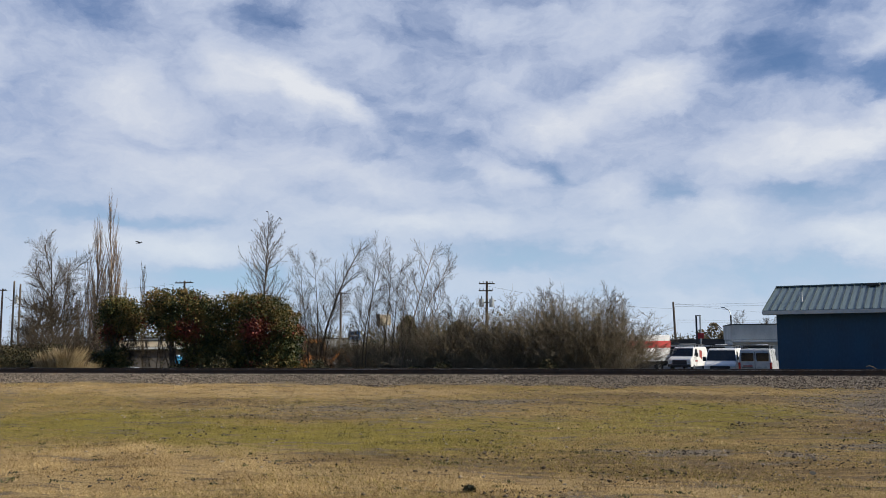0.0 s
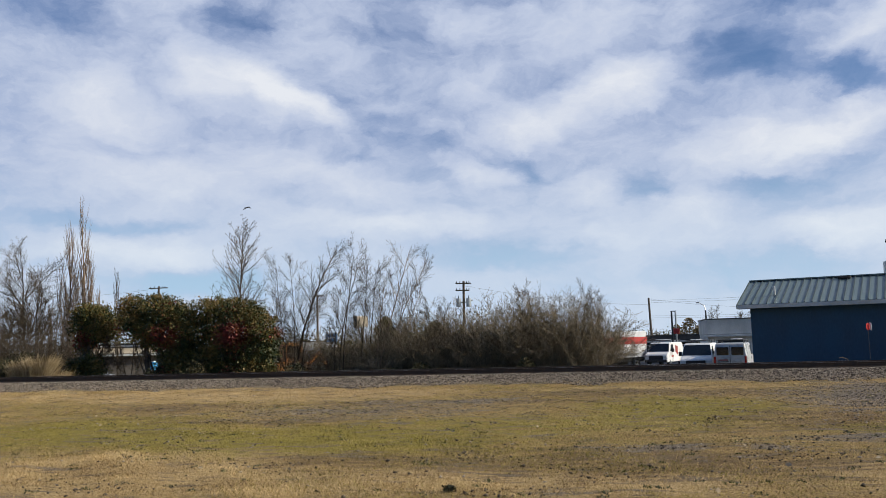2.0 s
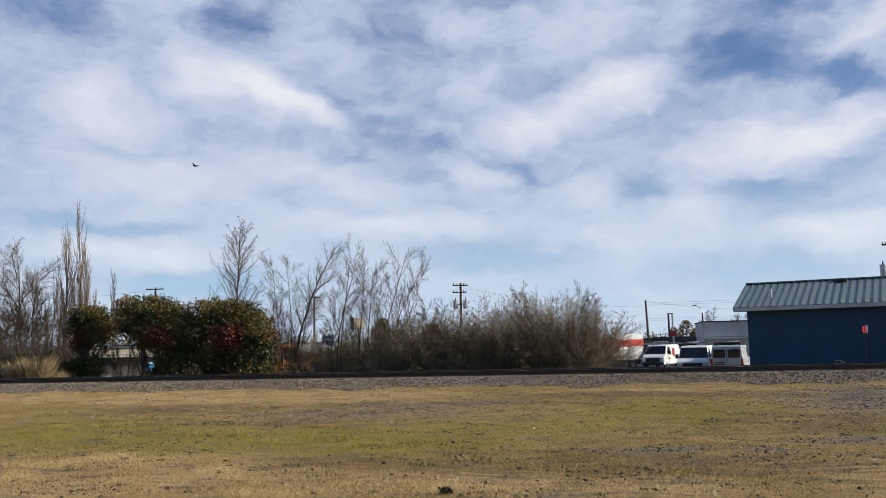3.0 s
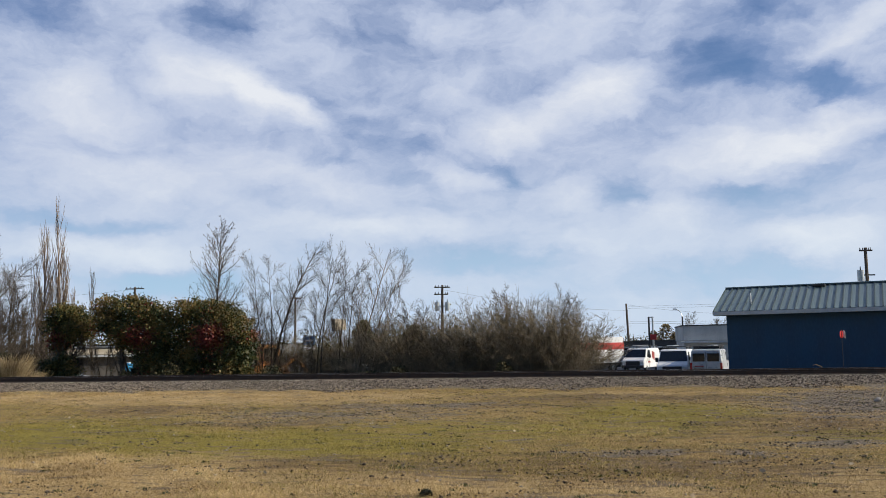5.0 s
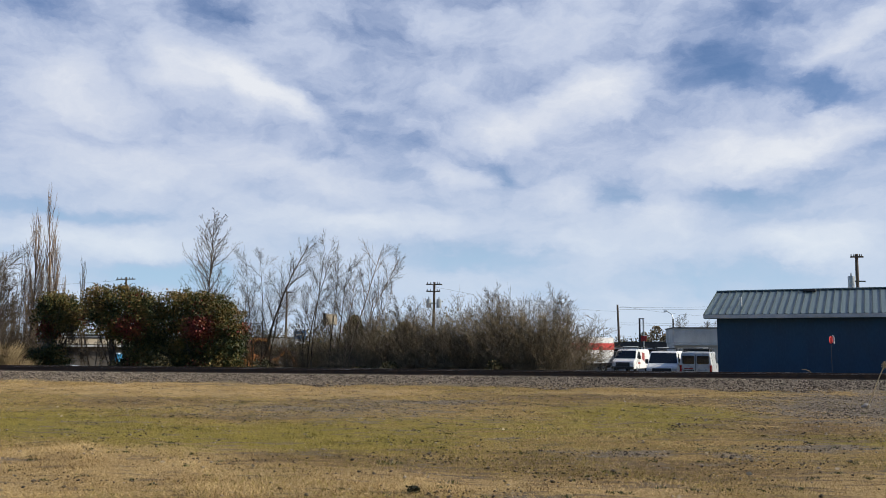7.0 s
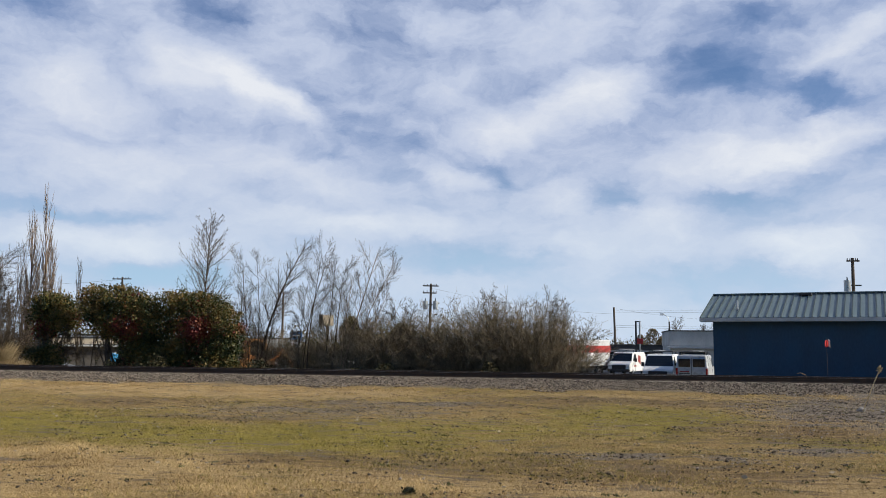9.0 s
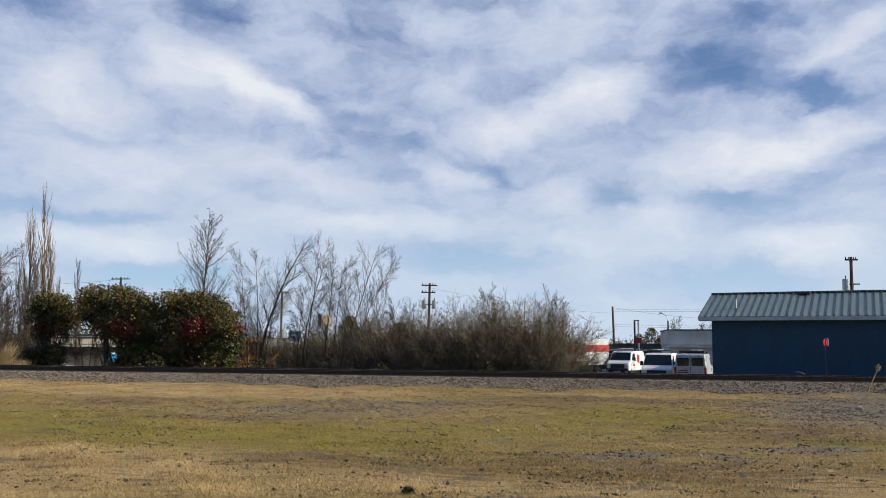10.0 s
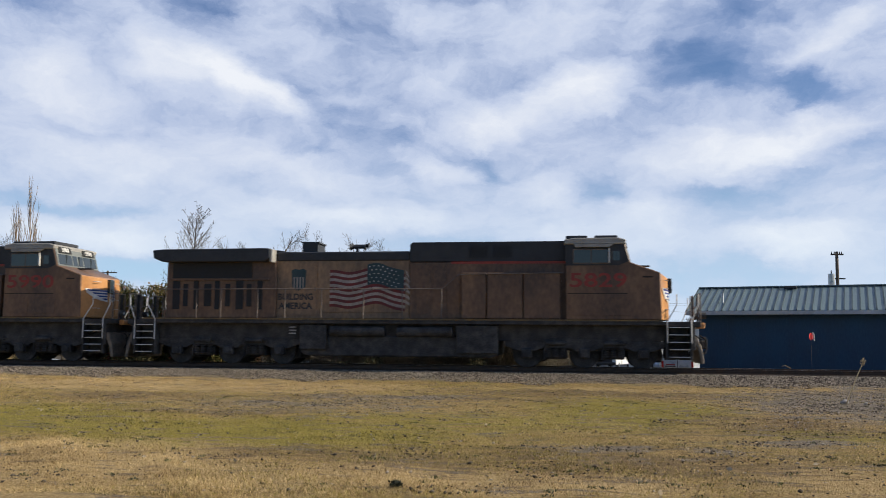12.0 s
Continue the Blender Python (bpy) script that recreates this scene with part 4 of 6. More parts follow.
    for o in [c for c in nose.children_recursive if c.name.startswith("wing")]:
        for v in o.data.vertices:
            v.co.x += wedge(v.co.y) + 0.004 - 9.672
    for z in (2.2, 2.6, 3.0, 3.3):
        for yy in (-0.75, 0.75):
            x = wedge(yy) - 0.05
            bm = pipe(bmesh.new(), [(x, yy - 0.16, z), (x + 0.15, yy - 0.16, z), (x + 0.15, yy + 0.16, z), (x, yy + 0.16, z)], 0.012)
            part("grab_iron", bm, rail_white, nose)
    part("brake_fixture", bx(8.6, 9.3, -0.3, -0.1, 3.86, 3.92, 0.02), roof_grey, nose)
    part("side_recess", bx(8.95, 9.3, -1.515, -1.50, 3.36, 3.42), seam, cab)
    part("cab_side_seam", bx(6.25, 8.4, -1.508, -1.50, 2.76, 2.79), seam, cab)
    for a in (6.35, 7.55):
        part("battery_door", bx(a, a + 0.95, -1.515, -1.50, 1.95, 2.65, 0.005), yellow, cab)
    # lettering on the side
    wall = pose(0, 0, 0, 90, 0, 0)
    text_mesh(number, 0.52, red_paint, cab, "road_number", Matrix.Translation((7.36, -1.512, 3.02)) @ wall, "large faded red road number", 1.42)
    part("panel", bx(-5.0 + 0.15, -3.45, -1.056, -1.05, 1.95, 3.98), shaded_dusty_yellow, hood)
    text_mesh("BUILDING", 0.24, roof_grey, hood, "lettering", Matrix.Translation((-4.22, -1.06, 2.55)) @ wall, "dark faded slogan lettering", 0.92)
    text_mesh("AMERICA", 0.24, roof_grey, hood, "lettering", Matrix.Translation((-4.22, -1.06, 2.19)) @ wall, "dark faded slogan lettering", 0.92)
    bm = prism(bmesh.new(), [(-4.36, 3.05), (-4.40, 3.72), (-4.25, 3.78), (-4.1, 3.74), (-3.95, 3.78), (-3.80, 3.72), (-3.84, 3.05), (-4.1, 2.90)], -1.064, -1.056)
    emblem = part("emblem", bm, flag_blue, hood, "faded shield emblem")
    for k in range(4):
        part("emblem_bar", bx(-4.31 + 0.12 * k, -4.26 + 0.12 * k, -1.068, -1.064, 3.02, 3.45), flag_white, emblem)
    if with_flag:
        flag_on(hood, -1.05, -2.85, 0.12, 2.28, 3.74)
    # end platforms, steps, plow, couplers, handrails
    for s, name in ((1, "front_platform"), (-1, "rear_platform")):
        e = 10.95 * s
        plat = part(name, bx(min(9.7 * s, e), max(9.7 * s, e), -1.48, 1.48, 1.55, 1.74, 0.02), under, eng)
        part("anticlimber", bx(min(e, e + 0.22 * s), max(e, e + 0.22 * s), -0.9, 0.9, 1.5, 1.72, 0.03), sunlit_nose_yellow if s > 0 else under, plat)
        bm = prism(bmesh.new(), [(10.62 * s, 1.2), (10.8 * s, 1.2), (10.98 * s, 0.75), (11.05 * s, 0.22), (10.95 * s, 0.20), (10.85 * s, 0.7)], -1.42, 1.42, bevel=0.02)
        part("plow", bm, plow_mat, plat)
        bm = bx(min(10.6 * s, 10.75 * s), max(10.6 * s, 10.75 * s), -1.48, 1.48, 0.7, 1.56, 0.02)
        part("end_plate", bm, truck_mat, plat)
        bm = bmesh.new()
        box(bm, min(10.7 * s, 11.22 * s), max(10.7 * s, 11.22 * s), -0.12, 0.12, 0.78, 1.02, 0.03)
        box(bm, min(11.1 * s, 11.30 * s), max(11.1 * s, 11.30 * s), -0.2, 0.16, 0.74, 1.06, 0.04)
        part("coupler", bm, truck_mat, plat)
        for yy in (-0.75, -0.45, 0.45, 0.75):
            bm = pipe(bmesh.new(), [(11.0 * s, yy, 1.25), (11.22 * s, yy, 1.1), (11.24 * s, yy + 0.03, 0.75), (11.15 * s, yy, 0.55)], 0.025)
            part("brake_hose", bm, rubber, plat)
        for side in (-1, 1):
            y0, y1 = min(side * 1.05, side * 1.5), max(side * 1.05, side * 1.5)
            x0, x1 = 9.85 * s, 10.55 * s
            ladder = part("step_well", bx(min(9.74 * s, 9.80 * s), max(9.74 * s, 9.80 * s), y0, y1, 0.35, 1.6, 0.01), under, plat)
            part("step_side", bx(min(10.58 * s, 10.64 * s), max(10.58 * s, 10.64 * s), y0, y1, 0.35, 1.6, 0.01), under, ladder)
            part("step_back", bx(min(x0, x1), max(x0, x1), side * 1.04 - 0.012, side * 1.04 + 0.012, 0.35, 1.56), under, ladder)
            for k in range(5):
                z = 0.42 + 0.27 * k
                part("step", bx(min(x0, x1), max(x0, x1), y0, y1, z, z + 0.035, 0.005), truck_mat, ladder)
                part("step_edge", bx(min(x0, x1), max(x0, x1), side * 1.5 - 0.006, side * 1.5 + 0.006, z + 0.012, z + 0.04), rail_white, ladder)
            for xx, dx in ((9.78, 0.35), (10.62, 0.25)):
                y = side * 1.52
                handrail("stair_rail", [(xx * s, y, 0.95), (xx * s, y, 1.75), ((xx + dx) * s, y * 0.97, 2.35), ((xx + dx) * s, y * 0.97, 2.75)], [], plat, rail_white, 0.02)
            if s > 0:
                case = part("lamp_case", tube(bmesh.new(), (11.02, side * 0.95, 1.98), (11.2, side * 0.95, 1.98), 0.12, sides=14), under, plat)
                part("ditch_light", tube(bmesh.new(), (11.19, side * 0.95, 1.98), (11.205, side * 0.95, 1.98), 0.075, sides=14), headlamp, case)
        handrail("end_rail", [(10.95 * s, -1.4, 2.78), (10.95 * s, -0.5, 2.78), (10.95 * s, -0.45, 2.3), (10.95 * s, 0.45, 2.3), (10.95 * s, 0.5, 2.78), (10.95 * s, 1.4, 2.78)],
                 [(10.95 * s, y, 1.74, 2.78) for y in (-1.4, -0.95, -0.5, 0.5, 0.95, 1.4)], plat, rail_dark, 0.022)
        for side in (-1, 1):
            part("platform_shield", bx(10.93 * s - 0.015, 10.93 * s + 0.015, min(side * 0.62, side * 0.80), max(side * 0.62, side * 0.80), 1.75, 2.76), rubber, plat)
        part("uncoupling_lever", pipe(bmesh.new(), [(11.1 * s, -1.45, 1.2), (11.12 * s, -1.2, 1.15), (11.15 * s, 0, 1.2)], 0.018), rail_dark, plat)
    for side in (-1, 1):
        y = side * 1.47
        xs = (-9.4, -8.1, -7.1, -5.6, -4.5, -3.05, -1.4, 0.1, 1.6)
        handrail("walkway_rail", [(-9.7, y, 2.95), (1.6, y, 2.95), (2.25, y, 3.5), (6.1, y, 3.55)],
                 [(x, y, 1.76, 2.95) for x in xs], eng, rail_dark, 0.02)
    part("inner_hood_fill", bx(-9.4, 6.3, -0.6, 0.6, 1.65, 1.9), under, eng)
    # trim the body's height to its true proportion above the wheels
    squash, seen = Matrix.Diagonal((1, 1, 0.975, 1)), set()
    for o in eng.children_recursive:
        if o not in wheels and o.data.name not in seen:
            seen.add(o.data.name)
            o.data.transform(squash)
    return eng, wheels


lead_engine, lead_wheels = locomotive("5829", True, "weathered yellow diesel locomotive with grey roof and painted flag")
next_engine, next_wheels = locomotive("5990", False, "dirty yellow diesel locomotive coupled behind the first one")
for o in next_engine.children_recursive:
    if o.name.startswith("ditch_light") or o.name.startswith("headlight"):
        o.data = o.data.copy()
        o.data.materials[0] = cab_glass


# ---- trees and shrubs ----
bark_grey = mat("grey_brown_bark", [(0.035, 0.028, 0.021), (0.08, 0.064, 0.048), (0.15, 0.122, 0.092)], 0.9, 0, 20, 3, 0.4)
bark_pale = mat("pale_poplar_bark", [(0.13, 0.095, 0.07), (0.26, 0.19, 0.135), (0.40, 0.305, 0.22)], 0.9, 0, 20, 3, 0.4)
twig_brown = mat("bare_brown_twigs", [(0.034, 0.027, 0.02), (0.08, 0.063, 0.046), (0.155, 0.122, 0.088)], 0.9, 0, 12, 0.8, 0, piece=0.4, island=True, spec=0.2)
twig_olive = mat("olive_brown_twigs", [(0.09, 0.073, 0.05), (0.20, 0.163, 0.11), (0.34, 0.275, 0.19)], 0.9, 0, 12, 0.6, 0, piece=0.4, island=True, spec=0.2)
leaf_shrub = mat("olive_and_red_shrub_leaves", [(0.02, 0.033, 0.013), (0.05, 0.061, 0.018), (0.128, 0.11, 0.032), (0.205, 0.13, 0.045)], 0.5, 0, 3.0, 0.75, 0, piece=0.34, island=True, spec=0.25)
leaf_red = mat("red_young_shrub_leaves", [(0.06, 0.012, 0.012), (0.16, 0.022, 0.022), (0.20, 0.07, 0.03)], 0.5, 0, 3.0, 0.9, 0, piece=0.5, island=True, spec=0.3)
leaf_dark = mat("dark_bramble_leaves", [(0.015, 0.018, 0.010), (0.04, 0.042, 0.02), (0.08, 0.065, 0.032)], 0.7, 0, 3, 0.5, 0, piece=0.5, island=True, spec=0.2)
leaf_brown = mat("withered_brown_leaves", [(0.05, 0.03, 0.015), (0.12, 0.07, 0.03), (0.20, 0.12, 0.05)], 0.8, 0, 3, 0.5, 0, piece=0.5, island=True, spec=0.2)
leaf_far = mat("far_evergreen_leaves", [(0.035, 0.042, 0.02), (0.085, 0.082, 0.038), (0.16, 0.135, 0.062)], 0.8, 0, 1.0, 0.1, 0, piece=0.5, island=True, spec=0.2)
leaf_winter = mat("brown_winter_leaves", [(0.10, 0.08, 0.045), (0.21, 0.16, 0.088), (0.36, 0.27, 0.145)], 0.8, 0, 1.0, 0.4, 0, piece=0.5, island=True, spec=0.2)
reed_mat = mat("dry_pampas_reed", [(0.20, 0.14, 0.07), (0.38, 0.29, 0.16), (0.52, 0.42, 0.26)], 0.85, 0, 12, 1, 0, piece=0.4, island=True, spec=0.2)


def grow(rng, out, p, d, length, radius, level, spec):
    """Adds the segments of a branch and its side branches to out: (level, start, end, radius at start, at end)."""
    n = (5, 4, 2, 2)[level]
    sway = spec.get("sway", 0.0) if level == 0 else 0.0
    bend, lift = spec["bend"][level], spec["lift"][level]
    pts, rads = [p], [radius]
    for i in range(n):
        d = (d + Vector((rng.gauss(0, bend) + sway, rng.gauss(0, bend), rng.gauss(0, bend) + lift))).normalized()
        p = p + d * (length / n)
        pts.append(p)
        rads.append(radius * (1 - 0.78 * (i + 1) / n))
        out.append((level, pts[-2], p, rads[-2], rads[-1]))
    if level + 1 >= len(spec["count"]) + 1:
        return
    k = spec["count"][level]
    k = max(1, round(k * rng.uniform(0.75, 1.25)))
    lo = spec["start"][level]
    for j in range(k):
        t = lo + (1 - lo) * (j + rng.random()) / k
        i = min(n - 1, int(t * n))
        f = t * n - i
        q = pts[i].lerp(pts[i + 1], min(1, f))
        r = rads[i] + (rads[i + 1] - rads[i]) * min(1, f)
        axis = (pts[i + 1] - pts[i]).normalized()
        side = Vector((rng.gauss(0, 1), rng.gauss(0, 1), rng.gauss(0, 0.5))).cross(axis)
        side = side.normalized() if side.length > 1e-4 else Vector((1, 0, 0))
        a = radians(spec["angle"][level] * rng.uniform(0.7, 1.3))
        nd = axis * math.cos(a) + side * math.sin(a)
        nl = length * spec["ratio"][level] * (1 - spec.get("fall", 0.55) * t) * rng.uniform(0.7, 1.25)
        grow(rng, out, q, nd, nl, max(spec["thin"], min(r * 0.75, radius * spec["taper"])), level + 1, spec)


def tubes(name, segs, material, parent, thin=0.004, kind=""):
    """Three-sided tapered bars, one mesh."""
    a = np.array([s[1] for s in segs]), np.array([s[2] for s in segs])
    r0, r1 = np.maximum([s[3] for s in segs], thin), np.maximum([s[4] for s in segs], thin * 0.7)
    d = a[1] - a[0]
    d /= np.linalg.norm(d, axis=1, keepdims=True) + 1e-9
    ref = np.where(np.abs(d[:, 2:3]) > 0.9, np.array([[1.0, 0, 0]]), np.array([[0, 0, 1.0]]))
    u = np.cross(d, ref)
    u /= np.linalg.norm(u, axis=1, keepdims=True)
    w = np.cross(d, u)
    ring = []
    for c, r in ((a[0], r0), (a[1], r1)):
        for k in range(3):
            t = k * 2 * math.pi / 3
            ring.append(c + (u * math.cos(t) + w * math.sin(t)) * r[:, None])
    v = np.stack(ring, 1).reshape(-1, 3)
    f = np.array([[0, 1, 4, 3], [1, 2, 5, 4], [2, 0, 3, 5]])[None] + 6 * np.arange(len(segs))[:, None, None]
    ob = soup(name, v, f.reshape(-1, 4), material, parent)
    return tagged(ob, kind=kind)


def leaf_quads(name, centers, size, material, parent, seed, flat=0.0, kind="", long=1.6):
    """Leaves as folded pairs of triangles with a free turn each."""
    r = np.random.default_rng(seed)
    n = len(centers)
    u = r.normal(0, 1, (n, 3))
    u[:, 2] *= 1 - flat
    u /= np.linalg.norm(u, axis=1, keepdims=True)
    w = np.cross(u, r.normal(0, 1, (n, 3)))
    w /= np.linalg.norm(w, axis=1, keepdims=True) + 1e-9
    s = size * r.uniform(0.6, 1.3, (n, 1))
    nrm = np.cross(u, w)
    v = np.stack([centers - u * s * long / 2, centers + w * s / 2 + nrm * s * 0.12, centers + u * s * long / 2, centers - w * s / 2 + nrm * s * 0.12], 1)
    f = np.array([[0, 1, 2], [0, 2, 3]])[None] + 4 * np.arange(n)[:, None, None]
    return tagged(soup(name, v.reshape(-1, 3), f.reshape(-1, 3), material, parent), kind=kind)


def base_z(x, y):
    return float(ground_height(np.array([x]), np.array([y]))[0])


def bare_tree(name, x, y, top, spec, stems, label, category="tree", seed=1, bark=None, twigs=None, group=""):
    """A leafless tree: stems as (dx, lean x, lean y, share of the height, radius, and how it bows)."""
    rng = random.Random(seed)
    z = base_z(x, y)
    tree = thing(name, pose(x, y, z - 0.03), label, category, group)
    segs = []
    for dx, lx, ly, share, r, *sway in stems:
        d = Vector((lx, ly, 1)).normalized()
        spec = dict(spec, sway=sway[0] if sway else 0.0)
        grow(rng, segs, Vector((dx, rng.uniform(-0.2, 0.2), 0)), d, (top - z) * share, r * 0.78, 0, spec)
    tubes("trunk", [s for s in segs if s[0] == 0], bark or bark_grey, tree)
    tubes("branching", [s for s in segs if s[0] == 1], bark or bark_grey, tree, 0.005, kind="stuff")
    fine = [s for s in segs if s[0] > 1]
    if fine:
        tubes("twig_spray", fine, twigs or twig_brown, tree, spec.get("hair", 0.004), kind="stuff")
    return tree, segs


BROAD = dict(bend=(0.07, 0.14, 0.2, 0.25), lift=(0.05, 0.06, 0.05, 0.04), count=(18, 14, 11), start=(0.22, 0.15, 0.15),
             angle=(42, 40, 38), ratio=(0.55, 0.5, 0.5), thin=0.005, taper=0.40, hair=0.0042)
POPLAR = dict(bend=(0.016, 0.05, 0.09, 0.1), lift=(0.05, 0.34, 0.36, 0.25), count=(34, 9), start=(0.08, 0.1),
              angle=(18, 15), ratio=(0.32, 0.42), thin=0.008, taper=0.4, hair=0.005)
WHIP = dict(bend=(0.035, 0.10, 0.14, 0.16), lift=(0.02, 0.06, 0.07, 0.05), count=(19, 9, 5), start=(0.26, 0.10, 0.1),
            angle=(38, 32, 30), ratio=(0.31, 0.62, 0.60), thin=0.004, taper=0.32, hair=0.0036)
CONE = dict(bend=(0.015, 0.08, 0.13, 0.2), lift=(0.05, 0.15, 0.10, 0.1), count=(46, 10, 5), start=(0.26, 0.1, 0.1),
            angle=(44, 38, 36), ratio=(0.42, 0.46, 0.45), thin=0.004, taper=0.28, hair=0.0036, fall=0.74)


def build_bare_trees():
    bare_tree("bare_tree", -36.1, 47, 8.3, BROAD, [(0, 0.0, 0, 0.86, 0.15), (0.4, 0.10, 0, 0.76, 0.10), (-0.4, -0.13, 0, 0.66, 0.09)],
              "leafless grey-brown broad tree beyond the track", seed=3)
    bare_tree("bare_tree", -36.9, 46, 5.0, BROAD, [(0, 0.02, 0, 0.9, 0.12), (-0.4, -0.12, 0, 0.75, 0.08), (0.5, 0.18, 0, 0.8, 0.09)], "low leafless grey-brown tree with dense twigs", seed=33)
    for k, (x, y, top, s) in enumerate(((-34.3, 50, 11.6, 5), (-35.9, 50.5, 9.9, 6), (-35.2, 49.6, 9.6, 8), (-33.8, 49.7, 8.2, 9), (-36.7, 50.2, 7.8, 10), (-37.3, 49.8, 6.8, 11))):
        bare_tree("poplar_tree", x, y, top, POPLAR, [(0, 0.0, 0, 0.93, 0.13 - 0.015 * k), (0.25, 0.05, 0, 0.66, 0.06), (-0.25, -0.05, 0, 0.6, 0.06)],
                  "tall narrow leafless poplar with upright pale branches", seed=s, bark=bark_pale, twigs=bark_pale, group="row of poplars")
    bare_tree("young_tree", -28.1, 44, 6.2, POPLAR, [(0, 0.0, 0, 0.9, 0.05)], "thin young leafless tree with upright twigs", seed=12)
    bare_tree("young_tree", -27.2, 41, 2.6, WHIP, [(0, 0.25, 0, 0.9, 0.05), (-0.2, -0.3, 0, 0.9, 0.05), (0.2, 0.1, 0, 0.8, 0.04)],
              "low leafless tree with several spreading thin stems", seed=14)
    bare_tree("young_tree", -25.7, 41.2, 2.7, WHIP, [(0, 0.30, 0, 0.9, 0.06), (0, 0.08, 0, 1.0, 0.06), (-0.1, -0.28, 0, 0.95, 0.055), (-0.1, -0.55, 0, 0.8, 0.05)],
              "low leafless shrub with dark stems fanning from one foot", seed=15)
    # conical tree with a few seed heads left on it
    tree, segs = bare_tree("seedy_tree", -20.35, 43, 8.15, CONE, [(0, 0.012, 0, 0.97, 0.11)],
                           "leafless conical tree with last dark leaves in its top", seed=17)
    rng = random.Random(4)
    ends = np.array([s[2] for s in segs if s[0] >= 2 and s[2].z > 3.0 and rng.random() < 0.09 + 0.05 * max(0, s[2].z - 5.5)])
    leaf_quads("last_foliage", ends, 0.036, leaf_brown, tree, 5, kind="stuff")
    # leaning clump in front of the thicket
    group = "clump of leaning bare trees"
    lab = "slender leafless tree leaning with the wind"
    bare_tree("slender_tree", -17.1, 42, 6.0, WHIP, [(0, -0.05, 0, 0.96, 0.05), (0.25, 0.03, 0, 1.0, 0.055), (0.5, 0.10, 0, 0.8, 0.045), (-0.3, -0.16, 0, 0.75, 0.045), (-0.1, 0.06, 0, 0.7, 0.04)],
              "leafless tree of many slender dark stems", seed=21, group=group)
    bare_tree("slender_tree", -16.95, 42.4, 6.5, WHIP, [(0, 0.0, 0, 1.08, 0.11, 0.12)], "dark leafless tree whose trunk bows over towards its top", seed=24, group=group)
    bare_tree("slender_tree", -14.4, 42, 6.2, WHIP, [(0, -0.02, 0, 1.0, 0.065, 0.05), (0.3, 0.02, 0, 1.0, 0.055, 0.045), (-0.3, 0.0, 0, 0.7, 0.04)], lab, seed=26, group=group)
    bare_tree("slender_tree", -13.3, 42.2, 5.7, WHIP, [(0, 0.04, 0, 0.98, 0.05), (0.35, 0.10, 0, 1.0, 0.055, 0.03)], lab, seed=28, group=group)
    bare_tree("slender_tree", -12.3, 41.6, 6.3, WHIP, [(0, 0.16, 0, 1.03, 0.075, 0.05), (0.2, 0.26, 0, 0.98, 0.06, 0.05), (-0.1, 0.08, 0, 0.8, 0.05), (0.4, 0.36, 0, 0.75, 0.05, 0.04)],
              "pale-stemmed leafless tree leaning strongly with spreading twigs", seed=31, bark=bark_pale, group=group)
    bare_tree("young_tree", 9.6, 95, 4.2, BROAD, [(0, 0, 0, 0.9, 0.08)], "small leafless street tree by the parking lot", seed=41)
    bare_tree("young_tree", 11.2, 95, 4.0, BROAD, [(0, 0, 0, 0.9, 0.08)], "small leafless street tree by the parking lot", seed=42)


build_bare_trees()


def thicket(x, y, width, depth, top, seed, stems, label, name="bare_shrub", material=None, group="thicket of bare shrubs"):
    """A dense leafless shrub of many arching stems with side twigs."""
    rng = random.Random(seed)
    z = base_z(x, y)
    ob = thing(name, pose(x, y, z - 0.03), label, "shrub", group)
    h = top - z
    main, fine = [], []
    for i in range(stems * 2 // 3):
        px_, py_ = rng.uniform(-0.5, 0.5) * width * 0.75, rng.uniform(-0.5, 0.5) * depth
        edge = 1 - 0.45 * min(1, abs(px_) / (width * 0.5)) ** 2
        out = px_ / width * 1.2 + rng.gauss(0, 0.36)
        d = Vector((out, rng.gauss(0, 0.3), 1)).normalized()
        p = Vector((px_, py_, 0))
        length = h * edge * rng.uniform(0.6, 1.12)
        n, r = 5, rng.uniform(0.007, 0.016)
        arch = rng.gauss(0.02, 0.07)
        for k in range(n):
            d = (d + Vector((rng.gauss(0, 0.16) + 0.05 * out, rng.gauss(0, 0.14), arch))).normalized()
            q = p + d * (length / n)
            main.append((0, p, q, r * (1 - 0.8 * k / n), r * (1 - 0.8 * (k + 1) / n)))
            for j in range((1, 3, 4, 5, 5)[k]):
                s = p.lerp(q, rng.random())
                e = (d + Vector((rng.gauss(0, 0.85), rng.gauss(0, 0.7), rng.gauss(0.0, 0.45)))).normalized()
                l = rng.uniform(0.25, 0.85)
                m = s + e * l * 0.5
                e2 = (e + Vector((rng.gauss(0, 0.35), rng.gauss(0, 0.3), 0.3))).normalized()
                fine.append((1, s, m, 0.006, 0.005))
                fine.append((1, m, m + e2 * l * 0.5, 0.005, 0.003))
                for g in range(2):
                    a = s.lerp(m, rng.uniform(0.3, 1))
                    w = (e + Vector((rng.gauss(0, 0.7), rng.gauss(0, 0.6), rng.gauss(0.3, 0.4)))).normalized()
                    fine.append((2, a, a + w * rng.uniform(0.1, 0.35), 0.0045, 0.003))
            p = q
    tubes("stemwork", main, material or twig_olive, ob, 0.005, kind="stuff")
    tubes("twig_spray", fine, material or twig_olive, ob, 0.0045, kind="stuff")
    return ob


